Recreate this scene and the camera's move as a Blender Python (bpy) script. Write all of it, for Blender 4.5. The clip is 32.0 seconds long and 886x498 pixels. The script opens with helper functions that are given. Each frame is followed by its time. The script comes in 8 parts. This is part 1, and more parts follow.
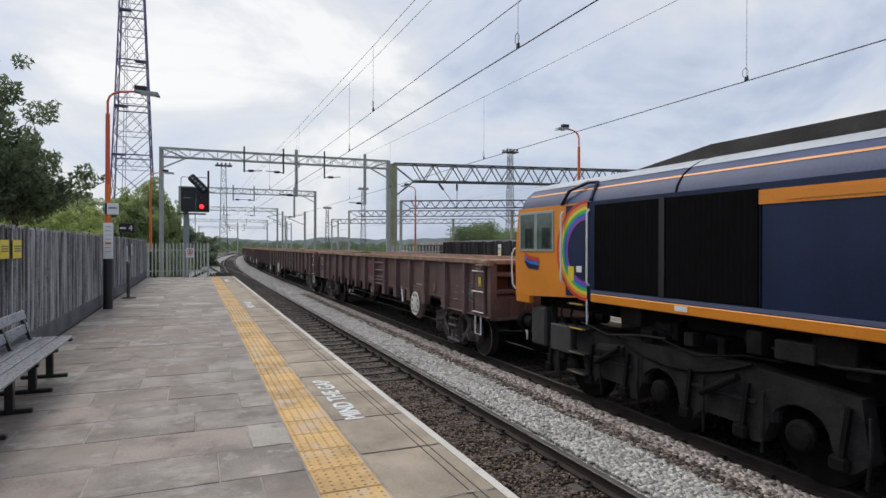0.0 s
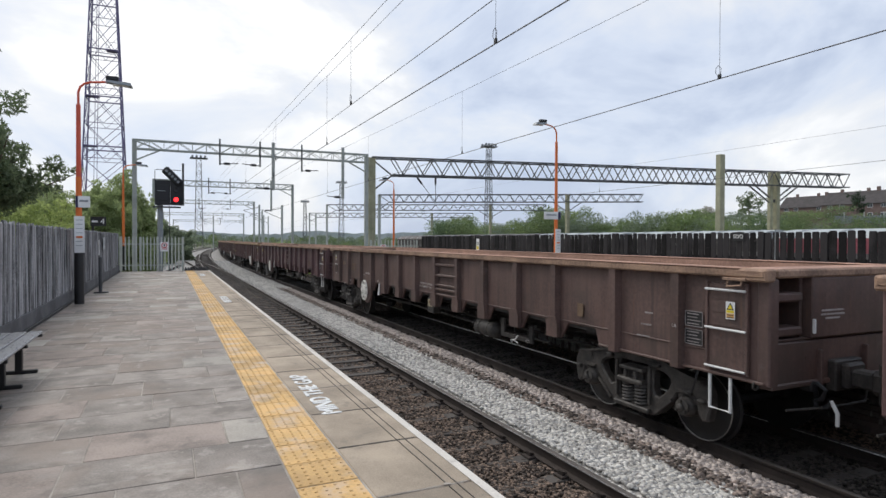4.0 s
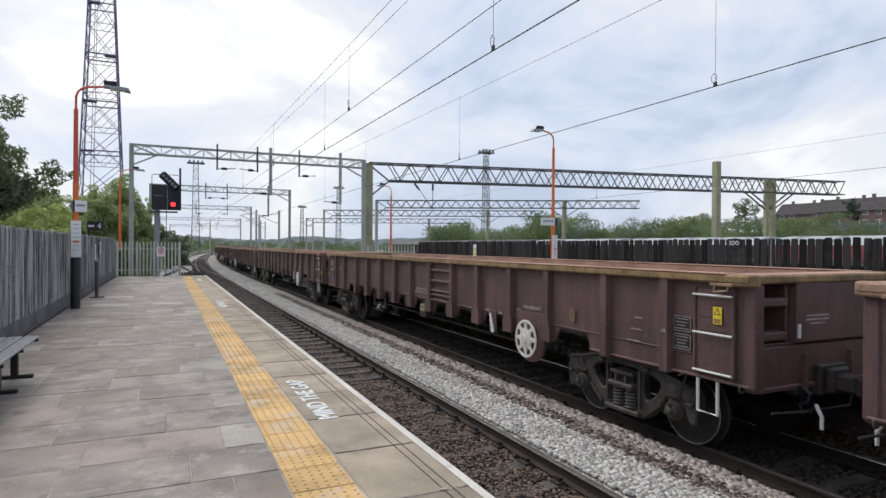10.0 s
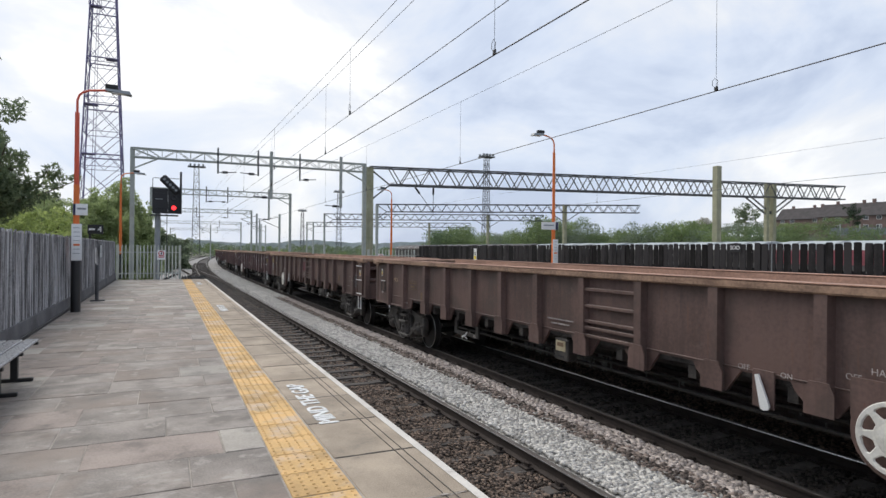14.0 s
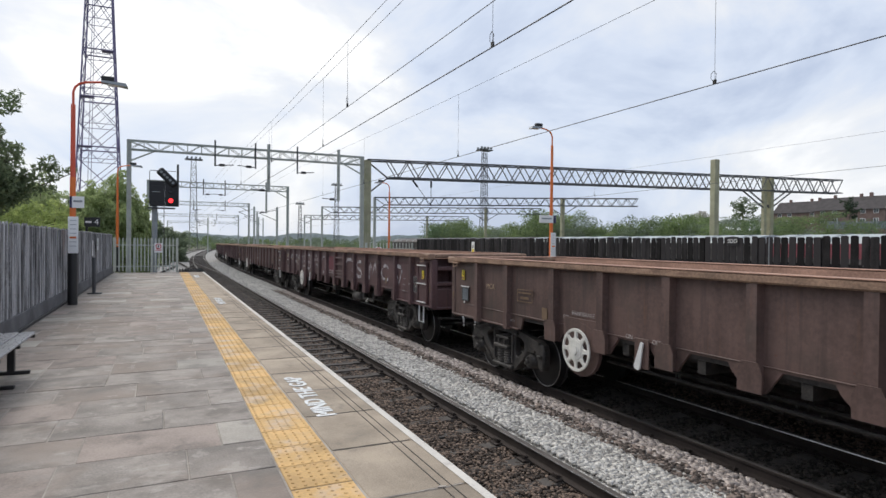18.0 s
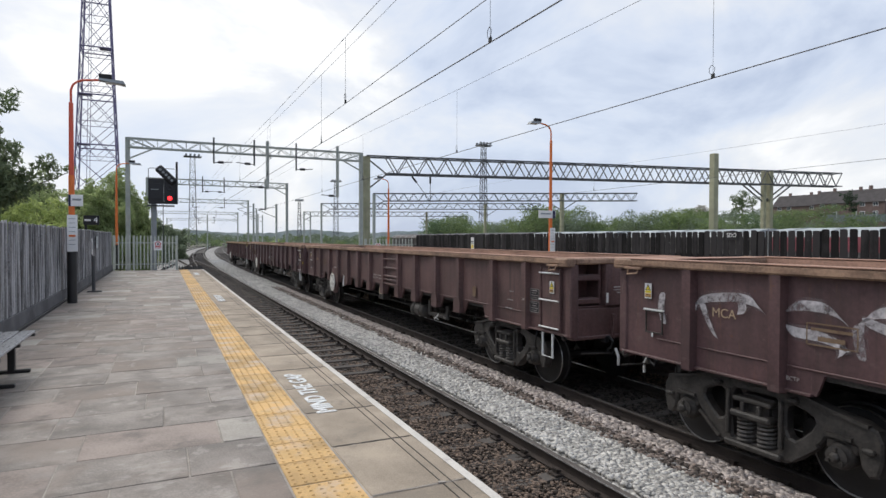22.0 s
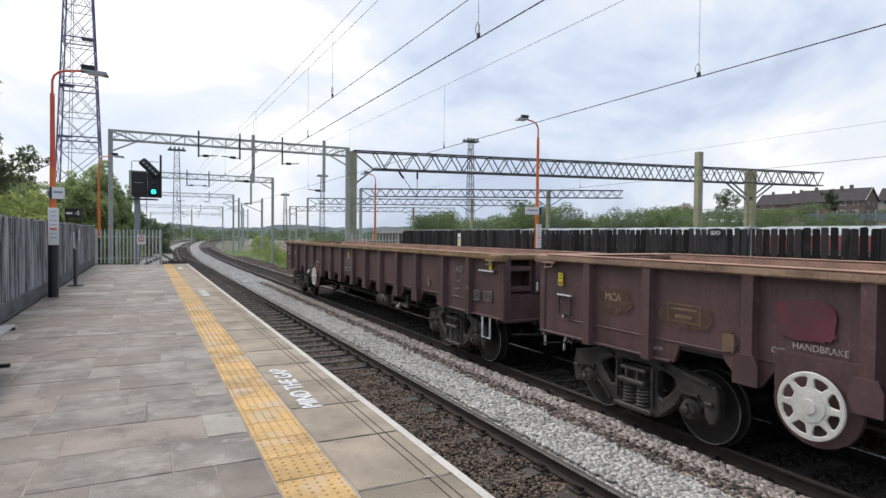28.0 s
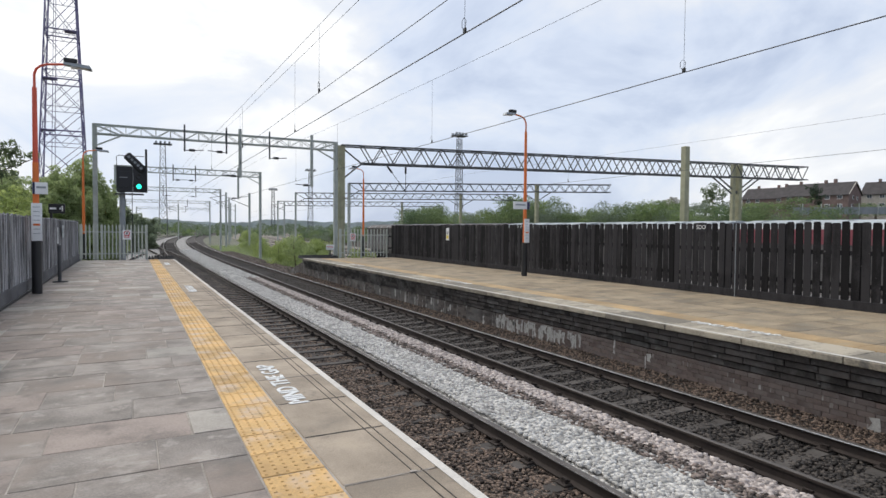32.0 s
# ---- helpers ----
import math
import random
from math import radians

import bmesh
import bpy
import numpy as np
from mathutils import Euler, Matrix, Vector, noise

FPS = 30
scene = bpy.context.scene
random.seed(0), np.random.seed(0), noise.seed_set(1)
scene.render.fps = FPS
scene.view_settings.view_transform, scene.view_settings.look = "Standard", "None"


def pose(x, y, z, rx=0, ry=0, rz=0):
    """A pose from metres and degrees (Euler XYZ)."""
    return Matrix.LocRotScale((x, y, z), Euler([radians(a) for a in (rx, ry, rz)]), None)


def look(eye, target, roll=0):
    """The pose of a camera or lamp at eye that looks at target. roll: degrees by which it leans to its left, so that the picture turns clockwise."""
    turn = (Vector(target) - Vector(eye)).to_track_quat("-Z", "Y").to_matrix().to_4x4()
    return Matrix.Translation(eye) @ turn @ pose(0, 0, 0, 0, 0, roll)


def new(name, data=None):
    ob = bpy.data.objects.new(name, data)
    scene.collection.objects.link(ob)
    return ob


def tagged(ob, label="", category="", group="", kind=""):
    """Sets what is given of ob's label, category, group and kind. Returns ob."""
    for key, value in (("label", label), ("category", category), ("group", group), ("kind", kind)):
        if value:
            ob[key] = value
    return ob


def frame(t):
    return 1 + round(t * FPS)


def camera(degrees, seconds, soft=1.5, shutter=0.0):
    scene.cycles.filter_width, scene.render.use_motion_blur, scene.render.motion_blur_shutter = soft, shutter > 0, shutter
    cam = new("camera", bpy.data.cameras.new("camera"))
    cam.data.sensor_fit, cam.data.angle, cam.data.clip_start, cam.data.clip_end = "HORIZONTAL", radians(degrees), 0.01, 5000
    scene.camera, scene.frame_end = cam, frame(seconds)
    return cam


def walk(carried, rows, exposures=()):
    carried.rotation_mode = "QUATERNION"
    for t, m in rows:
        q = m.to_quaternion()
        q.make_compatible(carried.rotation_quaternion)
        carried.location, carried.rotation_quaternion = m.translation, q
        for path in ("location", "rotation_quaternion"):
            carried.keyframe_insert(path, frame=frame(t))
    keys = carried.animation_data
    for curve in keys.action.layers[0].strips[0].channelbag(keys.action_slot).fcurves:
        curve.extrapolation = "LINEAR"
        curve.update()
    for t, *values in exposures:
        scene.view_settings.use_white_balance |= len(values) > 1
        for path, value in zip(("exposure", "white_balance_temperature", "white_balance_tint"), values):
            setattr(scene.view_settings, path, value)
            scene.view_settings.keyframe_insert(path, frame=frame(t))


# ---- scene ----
# ---- camera ----
LENS = 73.5
# seconds, eye x y z, degrees of turn to the right, upward tilt and lean
PATH = [
    (0.0, -0.011, 0.054, 1.532, 22.72, -0.29, 0.11),
    (0.5, -0.010, 0.047, 1.534, 23.15, -0.29, 0.01),
    (1.0, -0.009, 0.041, 1.536, 23.52, -0.33, -0.09),
    (1.5, -0.006, 0.037, 1.536, 23.75, -0.43, -0.02),
    (2.0, -0.005, 0.030, 1.537, 23.96, -0.43, -0.09),
    (2.5, -0.007, 0.027, 1.539, 24.17, -0.41, -0.03),
    (3.0, -0.006, 0.029, 1.538, 24.33, -0.44, -0.02),
    (3.5, -0.007, 0.032, 1.536, 24.57, -0.64, 0.08),
    (5.5, -0.008, 0.022, 1.536, 25.20, -1.10, 0.37),
    (6.0, -0.008, 0.023, 1.535, 25.28, -1.05, 0.32),
    (6.5, -0.008, 0.022, 1.535, 25.30, -1.03, 0.35),
    (7.0, -0.008, 0.016, 1.536, 25.37, -0.98, 0.38),
    (7.5, -0.008, 0.010, 1.538, 25.39, -0.94, 0.33),
    (8.0, -0.010, 0.009, 1.536, 25.35, -0.72, 0.25),
    (8.5, -0.012, 0.007, 1.536, 25.29, -0.54, 0.24),
    (9.0, -0.014, 0.006, 1.537, 25.17, -0.38, 0.29),
    (9.5, -0.015, 0.009, 1.536, 25.07, -0.35, 0.36),
    (10.0, -0.017, 0.016, 1.534, 25.07, -0.29, 0.39),
    (10.5, -0.017, 0.019, 1.535, 25.02, -0.21, 0.41),
    (11.0, -0.018, 0.022, 1.535, 25.03, -0.13, 0.42),
    (11.5, -0.018, 0.024, 1.534, 24.99, -0.09, 0.41),
    (12.0, -0.019, 0.028, 1.533, 24.94, -0.01, 0.36),
    (12.5, -0.019, 0.027, 1.533, 24.92, -0.00, 0.38),
    (13.0, -0.019, 0.027, 1.533, 24.94, 0.07, 0.45),
    (13.5, -0.019, 0.025, 1.535, 25.00, 0.05, 0.51),
    (14.0, -0.020, 0.026, 1.534, 25.04, 0.10, 0.51),
    (14.5, -0.020, 0.024, 1.535, 25.09, 0.09, 0.53),
    (16.5, -0.019, 0.033, 1.528, 25.18, 0.06, 0.54),
    (17.0, -0.018, 0.031, 1.531, 25.21, -0.11, 0.58),
    (17.5, -0.017, 0.033, 1.530, 25.27, -0.27, 0.57),
    (18.0, -0.016, 0.032, 1.531, 25.26, -0.55, 0.57),
    (18.5, -0.016, 0.026, 1.533, 25.25, -0.59, 0.55),
    (19.0, -0.015, 0.023, 1.535, 25.21, -0.71, 0.57),
    (19.5, -0.015, 0.023, 1.535, 25.18, -0.73, 0.51),
    (20.0, -0.015, 0.019, 1.535, 25.18, -0.81, 0.51),
    (20.5, -0.014, 0.021, 1.534, 25.14, -0.82, 0.48),
    (21.0, -0.013, 0.023, 1.534, 25.15, -0.85, 0.38),
    (21.5, -0.011, 0.024, 1.534, 25.18, -0.90, 0.30),
    (22.0, -0.009, 0.024, 1.535, 25.29, -0.96, 0.20),
    (22.5, -0.008, 0.022, 1.537, 25.37, -1.00, 0.26),
    (23.0, -0.008, 0.021, 1.539, 25.45, -1.10, 0.27),
    (23.5, -0.006, 0.023, 1.539, 25.52, -1.18, 0.34),
    (24.0, -0.004, 0.026, 1.539, 25.77, -1.27, 0.46),
    (24.5, -0.002, 0.025, 1.538, 26.13, -1.33, 0.55),
    (25.0, -0.001, 0.028, 1.538, 26.23, -1.41, 0.60),
    (25.5, 0.001, 0.029, 1.537, 26.30, -1.45, 0.61),
    (27.5, -0.013, 0.028, 1.531, 26.52, -1.20, 0.65),
    (28.0, -0.011, 0.027, 1.532, 26.59, -1.35, 0.58),
    (28.5, -0.010, 0.024, 1.533, 26.89, -1.59, 0.56),
    (29.0, -0.008, 0.022, 1.534, 27.10, -1.65, 0.56),
    (29.5, -0.004, 0.018, 1.535, 27.33, -1.70, 0.55),
    (30.0, -0.001, 0.011, 1.536, 27.46, -1.74, 0.57),
    (30.5, 0.000, 0.006, 1.537, 27.54, -1.76, 0.48),
    (31.0, 0.001, 0.004, 1.539, 27.60, -1.83, 0.47),
    (31.5, 0.002, 0.004, 1.540, 27.64, -1.85, 0.44),
    (32.0, 0.002, 0.000, 1.543, 27.66, -1.88, 0.46),
]
cam = camera(LENS, 32.0)
walk(cam, [(t, pose(x, y, z, 90 + tilt, 0, -turn) @ pose(0, 0, 0, 0, 0, lean))
           for t, x, y, z, turn, tilt, lean in PATH],
     exposures=[(0.0, -0.20), (0.6, -0.14), (1.2, -0.05), (2.0, 0.0), (10.0, 0.0), (14.0, 0.04), (20.0, 0.0), (22.5, 0.0), (24.0, 0.10), (25.5, 0.09), (30.0, 0.05), (32.0, 0.03)])

# ---- sky and sun: a bright broken overcast, the sun veiled ahead and to the side ----
SUN_EL, SUN_AZ = 48.0, -25.0
world = bpy.data.worlds.new("sky")
scene.world = world
world.use_nodes = True
wn, wl = world.node_tree.nodes, world.node_tree.links
wn.clear()
w_out = wn.new("ShaderNodeOutputWorld")
w_bg = wn.new("ShaderNodeBackground")
w_sky = wn.new("ShaderNodeTexSky")
w_sky.sky_type = "NISHITA"
w_sky.sun_disc = False
w_sky.sun_elevation = radians(SUN_EL)
w_sky.sun_rotation = radians(SUN_AZ)
w_sky.air_density, w_sky.dust_density, w_sky.ozone_density = 1.0, 2.0, 1.0
w_tc = wn.new("ShaderNodeTexCoord")
w_map = wn.new("ShaderNodeMapping")
w_map.inputs["Scale"].default_value = (1.0, 1.0, 1.7)
w_map.inputs["Rotation"].default_value = (0.0, 0.0, radians(-20))
w_map.inputs["Location"].default_value = (0.35, 0.1, 0.2)
w_n1 = wn.new("ShaderNodeTexNoise")
w_n1.inputs["Scale"].default_value = 2.6
w_n1.inputs["Detail"].default_value = 6.0
w_n1.inputs["Roughness"].default_value = 0.56
w_n1.inputs["Distortion"].default_value = 0.35
w_dot = wn.new("ShaderNodeVectorMath")
w_dot.operation = "DOT_PRODUCT"
w_dot.inputs[1].default_value = (math.sin(radians(SUN_AZ)) * 0.75, math.cos(radians(SUN_AZ)) * 0.75, 0.66)
w_sum = wn.new("ShaderNodeMath")
w_sum.operation = "MULTIPLY_ADD"
w_sum.inputs[1].default_value = 0.33
w_ramp = wn.new("ShaderNodeValToRGB")
w_ramp.color_ramp.elements[0].position = 0.50
w_ramp.color_ramp.elements[0].color = (0.57, 0.655, 0.83, 1)
w_ramp.color_ramp.elements[1].position = 0.86
w_ramp.color_ramp.elements[1].color = (0.93, 0.955, 1.0, 1)
w_veil = w_ramp.color_ramp.elements.new(1.0)
w_veil.color = (1.16, 1.16, 1.16, 1)
w_mid = w_ramp.color_ramp.elements.new(0.66)
w_mid.color = (0.735, 0.815, 0.965, 1)
w_mul = wn.new("ShaderNodeVectorMath")
w_mul.operation = "SCALE"
w_mul.inputs["Scale"].default_value = 0.10
w_mix = wn.new("ShaderNodeMix")
w_mix.data_type = "RGBA"
w_mix.inputs["Factor"].default_value = 0.88
wl.new(w_tc.outputs["Generated"], w_map.inputs["Vector"])
wl.new(w_map.outputs["Vector"], w_n1.inputs["Vector"])
wl.new(w_tc.outputs["Generated"], w_dot.inputs[0])
wl.new(w_dot.outputs["Value"], w_sum.inputs[0])
w_str = wn.new("ShaderNodeMapRange")
w_str.clamp = False
w_str.inputs["From Min"].default_value, w_str.inputs["From Max"].default_value = 0.3, 0.7
w_str.inputs["To Min"].default_value, w_str.inputs["To Max"].default_value = 0.20, 0.88
wl.new(w_n1.outputs["Fac"], w_str.inputs["Value"])
wl.new(w_str.outputs["Result"], w_sum.inputs[2])
wl.new(w_sum.outputs["Value"], w_ramp.inputs["Fac"])
wl.new(w_sky.outputs["Color"], w_mul.inputs[0])
wl.new(w_mul.outputs["Vector"], w_mix.inputs["A"])
wl.new(w_ramp.outputs["Color"], w_mix.inputs["B"])
wl.new(w_mix.outputs["Result"], w_bg.inputs["Color"])
w_bg.inputs["Strength"].default_value = 1.0
wl.new(w_bg.outputs["Background"], w_out.inputs["Surface"])

sun_data = bpy.data.lights.new("sun", "SUN")
sun_data.energy, sun_data.angle, sun_data.color = 1.9, radians(40), (1.0, 0.96, 0.9)
sun = new("sun", sun_data)
sun.matrix_world = look((0, 0, 60), (-60 * math.sin(radians(SUN_AZ)), -60 * math.cos(radians(SUN_AZ)),
                                     60 - 60 * math.tan(radians(SUN_EL))))


# ---- materials ----
def surface(name, colour, rough=0.8, vary=0.35, coarse=1.2, fine=25.0, bump=0.15, metal=0.0, second=None,
            patches=0.0, patch_scale=0.7, streak=0.0, per_piece=0.0, island=0.0, spec=0.5):
    """A worn surface: colour grain at two scales, fine relief, optional patches of a second colour, streaks down it."""
    m = bpy.data.materials.new(name)
    m.use_nodes = True
    n, k = m.node_tree.nodes, m.node_tree.links
    b = n["Principled BSDF"]
    b.inputs["Metallic"].default_value = metal
    b.inputs["Specular IOR Level"].default_value = spec
    tc = n.new("ShaderNodeTexCoord")
    info = n.new("ShaderNodeObjectInfo")
    off = n.new("ShaderNodeVectorMath")
    off.operation = "MULTIPLY_ADD"
    off.inputs[1].default_value = (1, 1, 1)
    shift = n.new("ShaderNodeVectorMath")
    shift.operation = "SCALE"
    shift.inputs[0].default_value = (37.0, 53.0, 19.0)
    k.new(info.outputs["Random"], shift.inputs["Scale"])
    k.new(tc.outputs["Object"], off.inputs[0])
    k.new(shift.outputs["Vector"], off.inputs[2])
    big = n.new("ShaderNodeTexNoise")
    big.inputs["Scale"].default_value = coarse
    big.inputs["Detail"].default_value = 5.0
    small = n.new("ShaderNodeTexNoise")
    small.inputs["Scale"].default_value = fine
    small.inputs["Detail"].default_value = 3.0
    k.new(off.outputs["Vector"], big.inputs["Vector"])
    k.new(off.outputs["Vector"], small.inputs["Vector"])
    add = n.new("ShaderNodeMath")
    add.operation = "MULTIPLY_ADD"
    add.inputs[1].default_value = 0.55
    k.new(small.outputs["Fac"], add.inputs[0])
    half = n.new("ShaderNodeMath")
    half.operation = "MULTIPLY"
    half.inputs[1].default_value = 0.9
    k.new(big.outputs["Fac"], half.inputs[0])
    k.new(half.outputs["Value"], add.inputs[2])
    val = add.outputs["Value"]
    if streak:
        mp = n.new("ShaderNodeMapping")
        mp.inputs["Scale"].default_value = (9.0, 9.0, 0.6)
        k.new(off.outputs["Vector"], mp.inputs["Vector"])
        st = n.new("ShaderNodeTexNoise")
        st.inputs["Scale"].default_value = 1.0
        st.inputs["Detail"].default_value = 4.0
        k.new(mp.outputs["Vector"], st.inputs["Vector"])
        sm = n.new("ShaderNodeMath")
        sm.operation = "MULTIPLY_ADD"
        sm.inputs[1].default_value = streak
        k.new(st.outputs["Fac"], sm.inputs[0])
        sub = n.new("ShaderNodeMath")
        sub.operation = "SUBTRACT"
        sub.inputs[1].default_value = 0.5 * streak
        k.new(val, sub.inputs[0])
        k.new(sub.outputs["Value"], sm.inputs[2])
        val = sm.outputs["Value"]
    if per_piece:
        pm = n.new("ShaderNodeMath")
        pm.operation = "MULTIPLY_ADD"
        pm.inputs[1].default_value = per_piece
        k.new(info.outputs["Random"], pm.inputs[0])
        sub = n.new("ShaderNodeMath")
        sub.operation = "SUBTRACT"
        sub.inputs[1].default_value = 0.5 * per_piece
        k.new(val, sub.inputs[0])
        k.new(sub.outputs["Value"], pm.inputs[2])
        val = pm.outputs["Value"]
    if island:
        geo = n.new("ShaderNodeNewGeometry")
        pm = n.new("ShaderNodeMath")
        pm.operation = "MULTIPLY_ADD"
        pm.inputs[1].default_value = island
        k.new(geo.outputs["Random Per Island"], pm.inputs[0])
        sub = n.new("ShaderNodeMath")
        sub.operation = "SUBTRACT"
        sub.inputs[1].default_value = 0.5 * island
        k.new(val, sub.inputs[0])
        k.new(sub.outputs["Value"], pm.inputs[2])
        val = pm.outputs["Value"]
    ramp = n.new("ShaderNodeValToRGB")
    lo, hi = 1.0 - vary, 1.0 + vary
    ramp.color_ramp.elements[0].position = 0.54
    ramp.color_ramp.elements[0].color = (*[c * lo for c in colour], 1)
    ramp.color_ramp.elements[1].position = 0.92
    ramp.color_ramp.elements[1].color = (*[c * hi for c in colour], 1)
    k.new(val, ramp.inputs["Fac"])
    out = ramp.outputs["Color"]
    if second:
        pn = n.new("ShaderNodeTexNoise")
        pn.inputs["Scale"].default_value = patch_scale
        pn.inputs["Detail"].default_value = 7.0
        pn.inputs["Roughness"].default_value = 0.65
        k.new(off.outputs["Vector"], pn.inputs["Vector"])
        pr = n.new("ShaderNodeMapRange")
        pr.inputs["From Min"].default_value = 0.62 - 0.25 * patches
        pr.inputs["From Max"].default_value = 0.78 - 0.25 * patches
        pr.inputs["To Max"].default_value = min(1.0, 0.4 + patches)
        k.new(pn.outputs["Fac"], pr.inputs["Value"])
        mx = n.new("ShaderNodeMix")
        mx.data_type = "RGBA"
        mx.inputs["B"].default_value = (*second, 1)
        k.new(pr.outputs["Result"], mx.inputs["Factor"])
        k.new(out, mx.inputs["A"])
        out = mx.outputs["Result"]
    k.new(out, b.inputs["Base Color"])
    rr = n.new("ShaderNodeMapRange")
    rr.inputs["To Min"].default_value = max(0.03, rough - 0.12)
    rr.inputs["To Max"].default_value = min(1.0, rough + 0.12)
    k.new(small.outputs["Fac"], rr.inputs["Value"])
    k.new(rr.outputs["Result"], b.inputs["Roughness"])
    if bump:
        bp = n.new("ShaderNodeBump")
        bp.inputs["Strength"].default_value = bump
        bp.inputs["Distance"].default_value = 0.01
        k.new(small.outputs["Fac"], bp.inputs["Height"])
        k.new(bp.outputs["Normal"], b.inputs["Normal"])
    return m


def weather(m, colour, scale=(1.0, 1.0, 1.0), size=3.0, low=0.6, high=0.7, amount=0.6, detail=6.0, rough=None):
    """Lay one more kind of wear over a surface: scuffs, runs or stains, stretched by scale."""
    n, k = m.node_tree.nodes, m.node_tree.links
    b = n["Principled BSDF"]
    src = b.inputs["Base Color"].links[0].from_socket
    tc = n.new("ShaderNodeTexCoord")
    info = n.new("ShaderNodeObjectInfo")
    sh = n.new("ShaderNodeVectorMath")
    sh.operation = "SCALE"
    sh.inputs[0].default_value = (11.0, 29.0, 17.0)
    k.new(info.outputs["Random"], sh.inputs["Scale"])
    ad = n.new("ShaderNodeVectorMath")
    k.new(tc.outputs["Object"], ad.inputs[0])
    k.new(sh.outputs["Vector"], ad.inputs[1])
    mp = n.new("ShaderNodeMapping")
    mp.inputs["Scale"].default_value = scale
    k.new(ad.outputs["Vector"], mp.inputs["Vector"])
    ns = n.new("ShaderNodeTexNoise")
    ns.inputs["Scale"].default_value = size
    ns.inputs["Detail"].default_value = detail
    ns.inputs["Roughness"].default_value = 0.62
    k.new(mp.outputs["Vector"], ns.inputs["Vector"])
    rg = n.new("ShaderNodeMapRange")
    rg.inputs["From Min"].default_value, rg.inputs["From Max"].default_value = low, high
    rg.inputs["To Max"].default_value = amount
    k.new(ns.outputs["Fac"], rg.inputs["Value"])
    mx = n.new("ShaderNodeMix")
    mx.data_type = "RGBA"
    mx.inputs["B"].default_value = (*colour, 1)
    k.new(rg.outputs["Result"], mx.inputs["Factor"])
    k.new(src, mx.inputs["A"])
    k.new(mx.outputs["Result"], b.inputs["Base Color"])
    return m


def glowing(name, colour, strength):
    m = bpy.data.materials.new(name)
    m.use_nodes = True
    b = m.node_tree.nodes["Principled BSDF"]
    b.inputs["Base Color"].default_value = (*colour, 1)
    b.inputs["Emission Color"].default_value = (*colour, 1)
    b.inputs["Emission Strength"].default_value = strength
    return m


def leafy(name, colour, colour_2):
    m = bpy.data.materials.new(name)
    m.use_nodes = True
    n, k = m.node_tree.nodes, m.node_tree.links
    b = n["Principled BSDF"]
    b.inputs["Roughness"].default_value = 0.55
    geo = n.new("ShaderNodeNewGeometry")
    tc = n.new("ShaderNodeTexCoord")
    ns = n.new("ShaderNodeTexNoise")
    ns.inputs["Scale"].default_value = 0.8
    k.new(tc.outputs["Object"], ns.inputs["Vector"])
    av = n.new("ShaderNodeMath")
    av.operation = "MULTIPLY_ADD"
    av.inputs[1].default_value = 0.5
    k.new(geo.outputs["Random Per Island"], av.inputs[0])
    hf = n.new("ShaderNodeMath")
    hf.operation = "MULTIPLY"
    hf.inputs[1].default_value = 0.5
    k.new(ns.outputs["Fac"], hf.inputs[0])
    k.new(hf.outputs["Value"], av.inputs[2])
    rp = n.new("ShaderNodeValToRGB")
    rp.color_ramp.elements[0].position = 0.15
    rp.color_ramp.elements[0].color = (*colour, 1)
    rp.color_ramp.elements[1].position = 0.85
    rp.color_ramp.elements[1].color = (*colour_2, 1)
    k.new(av.outputs["Value"], rp.inputs["Fac"])
    k.new(rp.outputs["Color"], b.inputs["Base Color"])
    tr = n.new("ShaderNodeBsdfTranslucent")
    k.new(rp.outputs["Color"], tr.inputs["Color"])
    ms = n.new("ShaderNodeMixShader")
    ms.inputs["Fac"].default_value = 0.58
    k.new(b.outputs["BSDF"], ms.inputs[1])
    k.new(tr.outputs["BSDF"], ms.inputs[2])
    k.new(ms.outputs["Shader"], n["Material Output"].inputs["Surface"])
    return m


SLAB = surface("paving_stone", (0.25, 0.218, 0.19), 0.72, 0.34, 2.2, 70, 0.35, second=(0.36, 0.33, 0.29), patches=0.22, patch_scale=1.7, per_piece=0.22)
weather(SLAB, (0.145, 0.125, 0.107), (1, 1, 1), 2.4, 0.48, 0.64, 0.85)
weather(SLAB, (0.46, 0.42, 0.375), (1.0, 2.0, 1.0), 1.9, 0.60, 0.68, 0.6)
weather(SLAB, (0.255, 0.195, 0.155), (1, 1, 1), 0.8, 0.48, 0.62, 0.6)
weather(SLAB, (0.42, 0.375, 0.33), (1, 1, 1), 5.0, 0.60, 0.64, 0.45, 9.0)
weather(SLAB, (0.09, 0.08, 0.07), (1, 1, 1), 26.0, 0.68, 0.74, 0.6)
SLAB_RED = surface("paving_reddish", (0.28, 0.228, 0.195), 0.76, 0.3, 2.0, 60, 0.25, second=(0.30, 0.27, 0.24), patches=0.25, patch_scale=1.6, per_piece=0.2)
weather(SLAB_RED, (0.13, 0.112, 0.10), (1, 1, 1), 3.4, 0.52, 0.70, 0.75)
weather(SLAB_RED, (0.42, 0.38, 0.34), (1.0, 2.2, 1.0), 2.6, 0.66, 0.74, 0.55)
SLAB_PALE = surface("paving_pale", (0.35, 0.318, 0.275), 0.78, 0.22, 2.0, 60, 0.25, second=(0.22, 0.2, 0.19), patches=0.3, patch_scale=1.8, per_piece=0.3)
weather(SLAB_PALE, (0.16, 0.145, 0.13), (1, 1, 1), 3.0, 0.52, 0.68, 0.75)
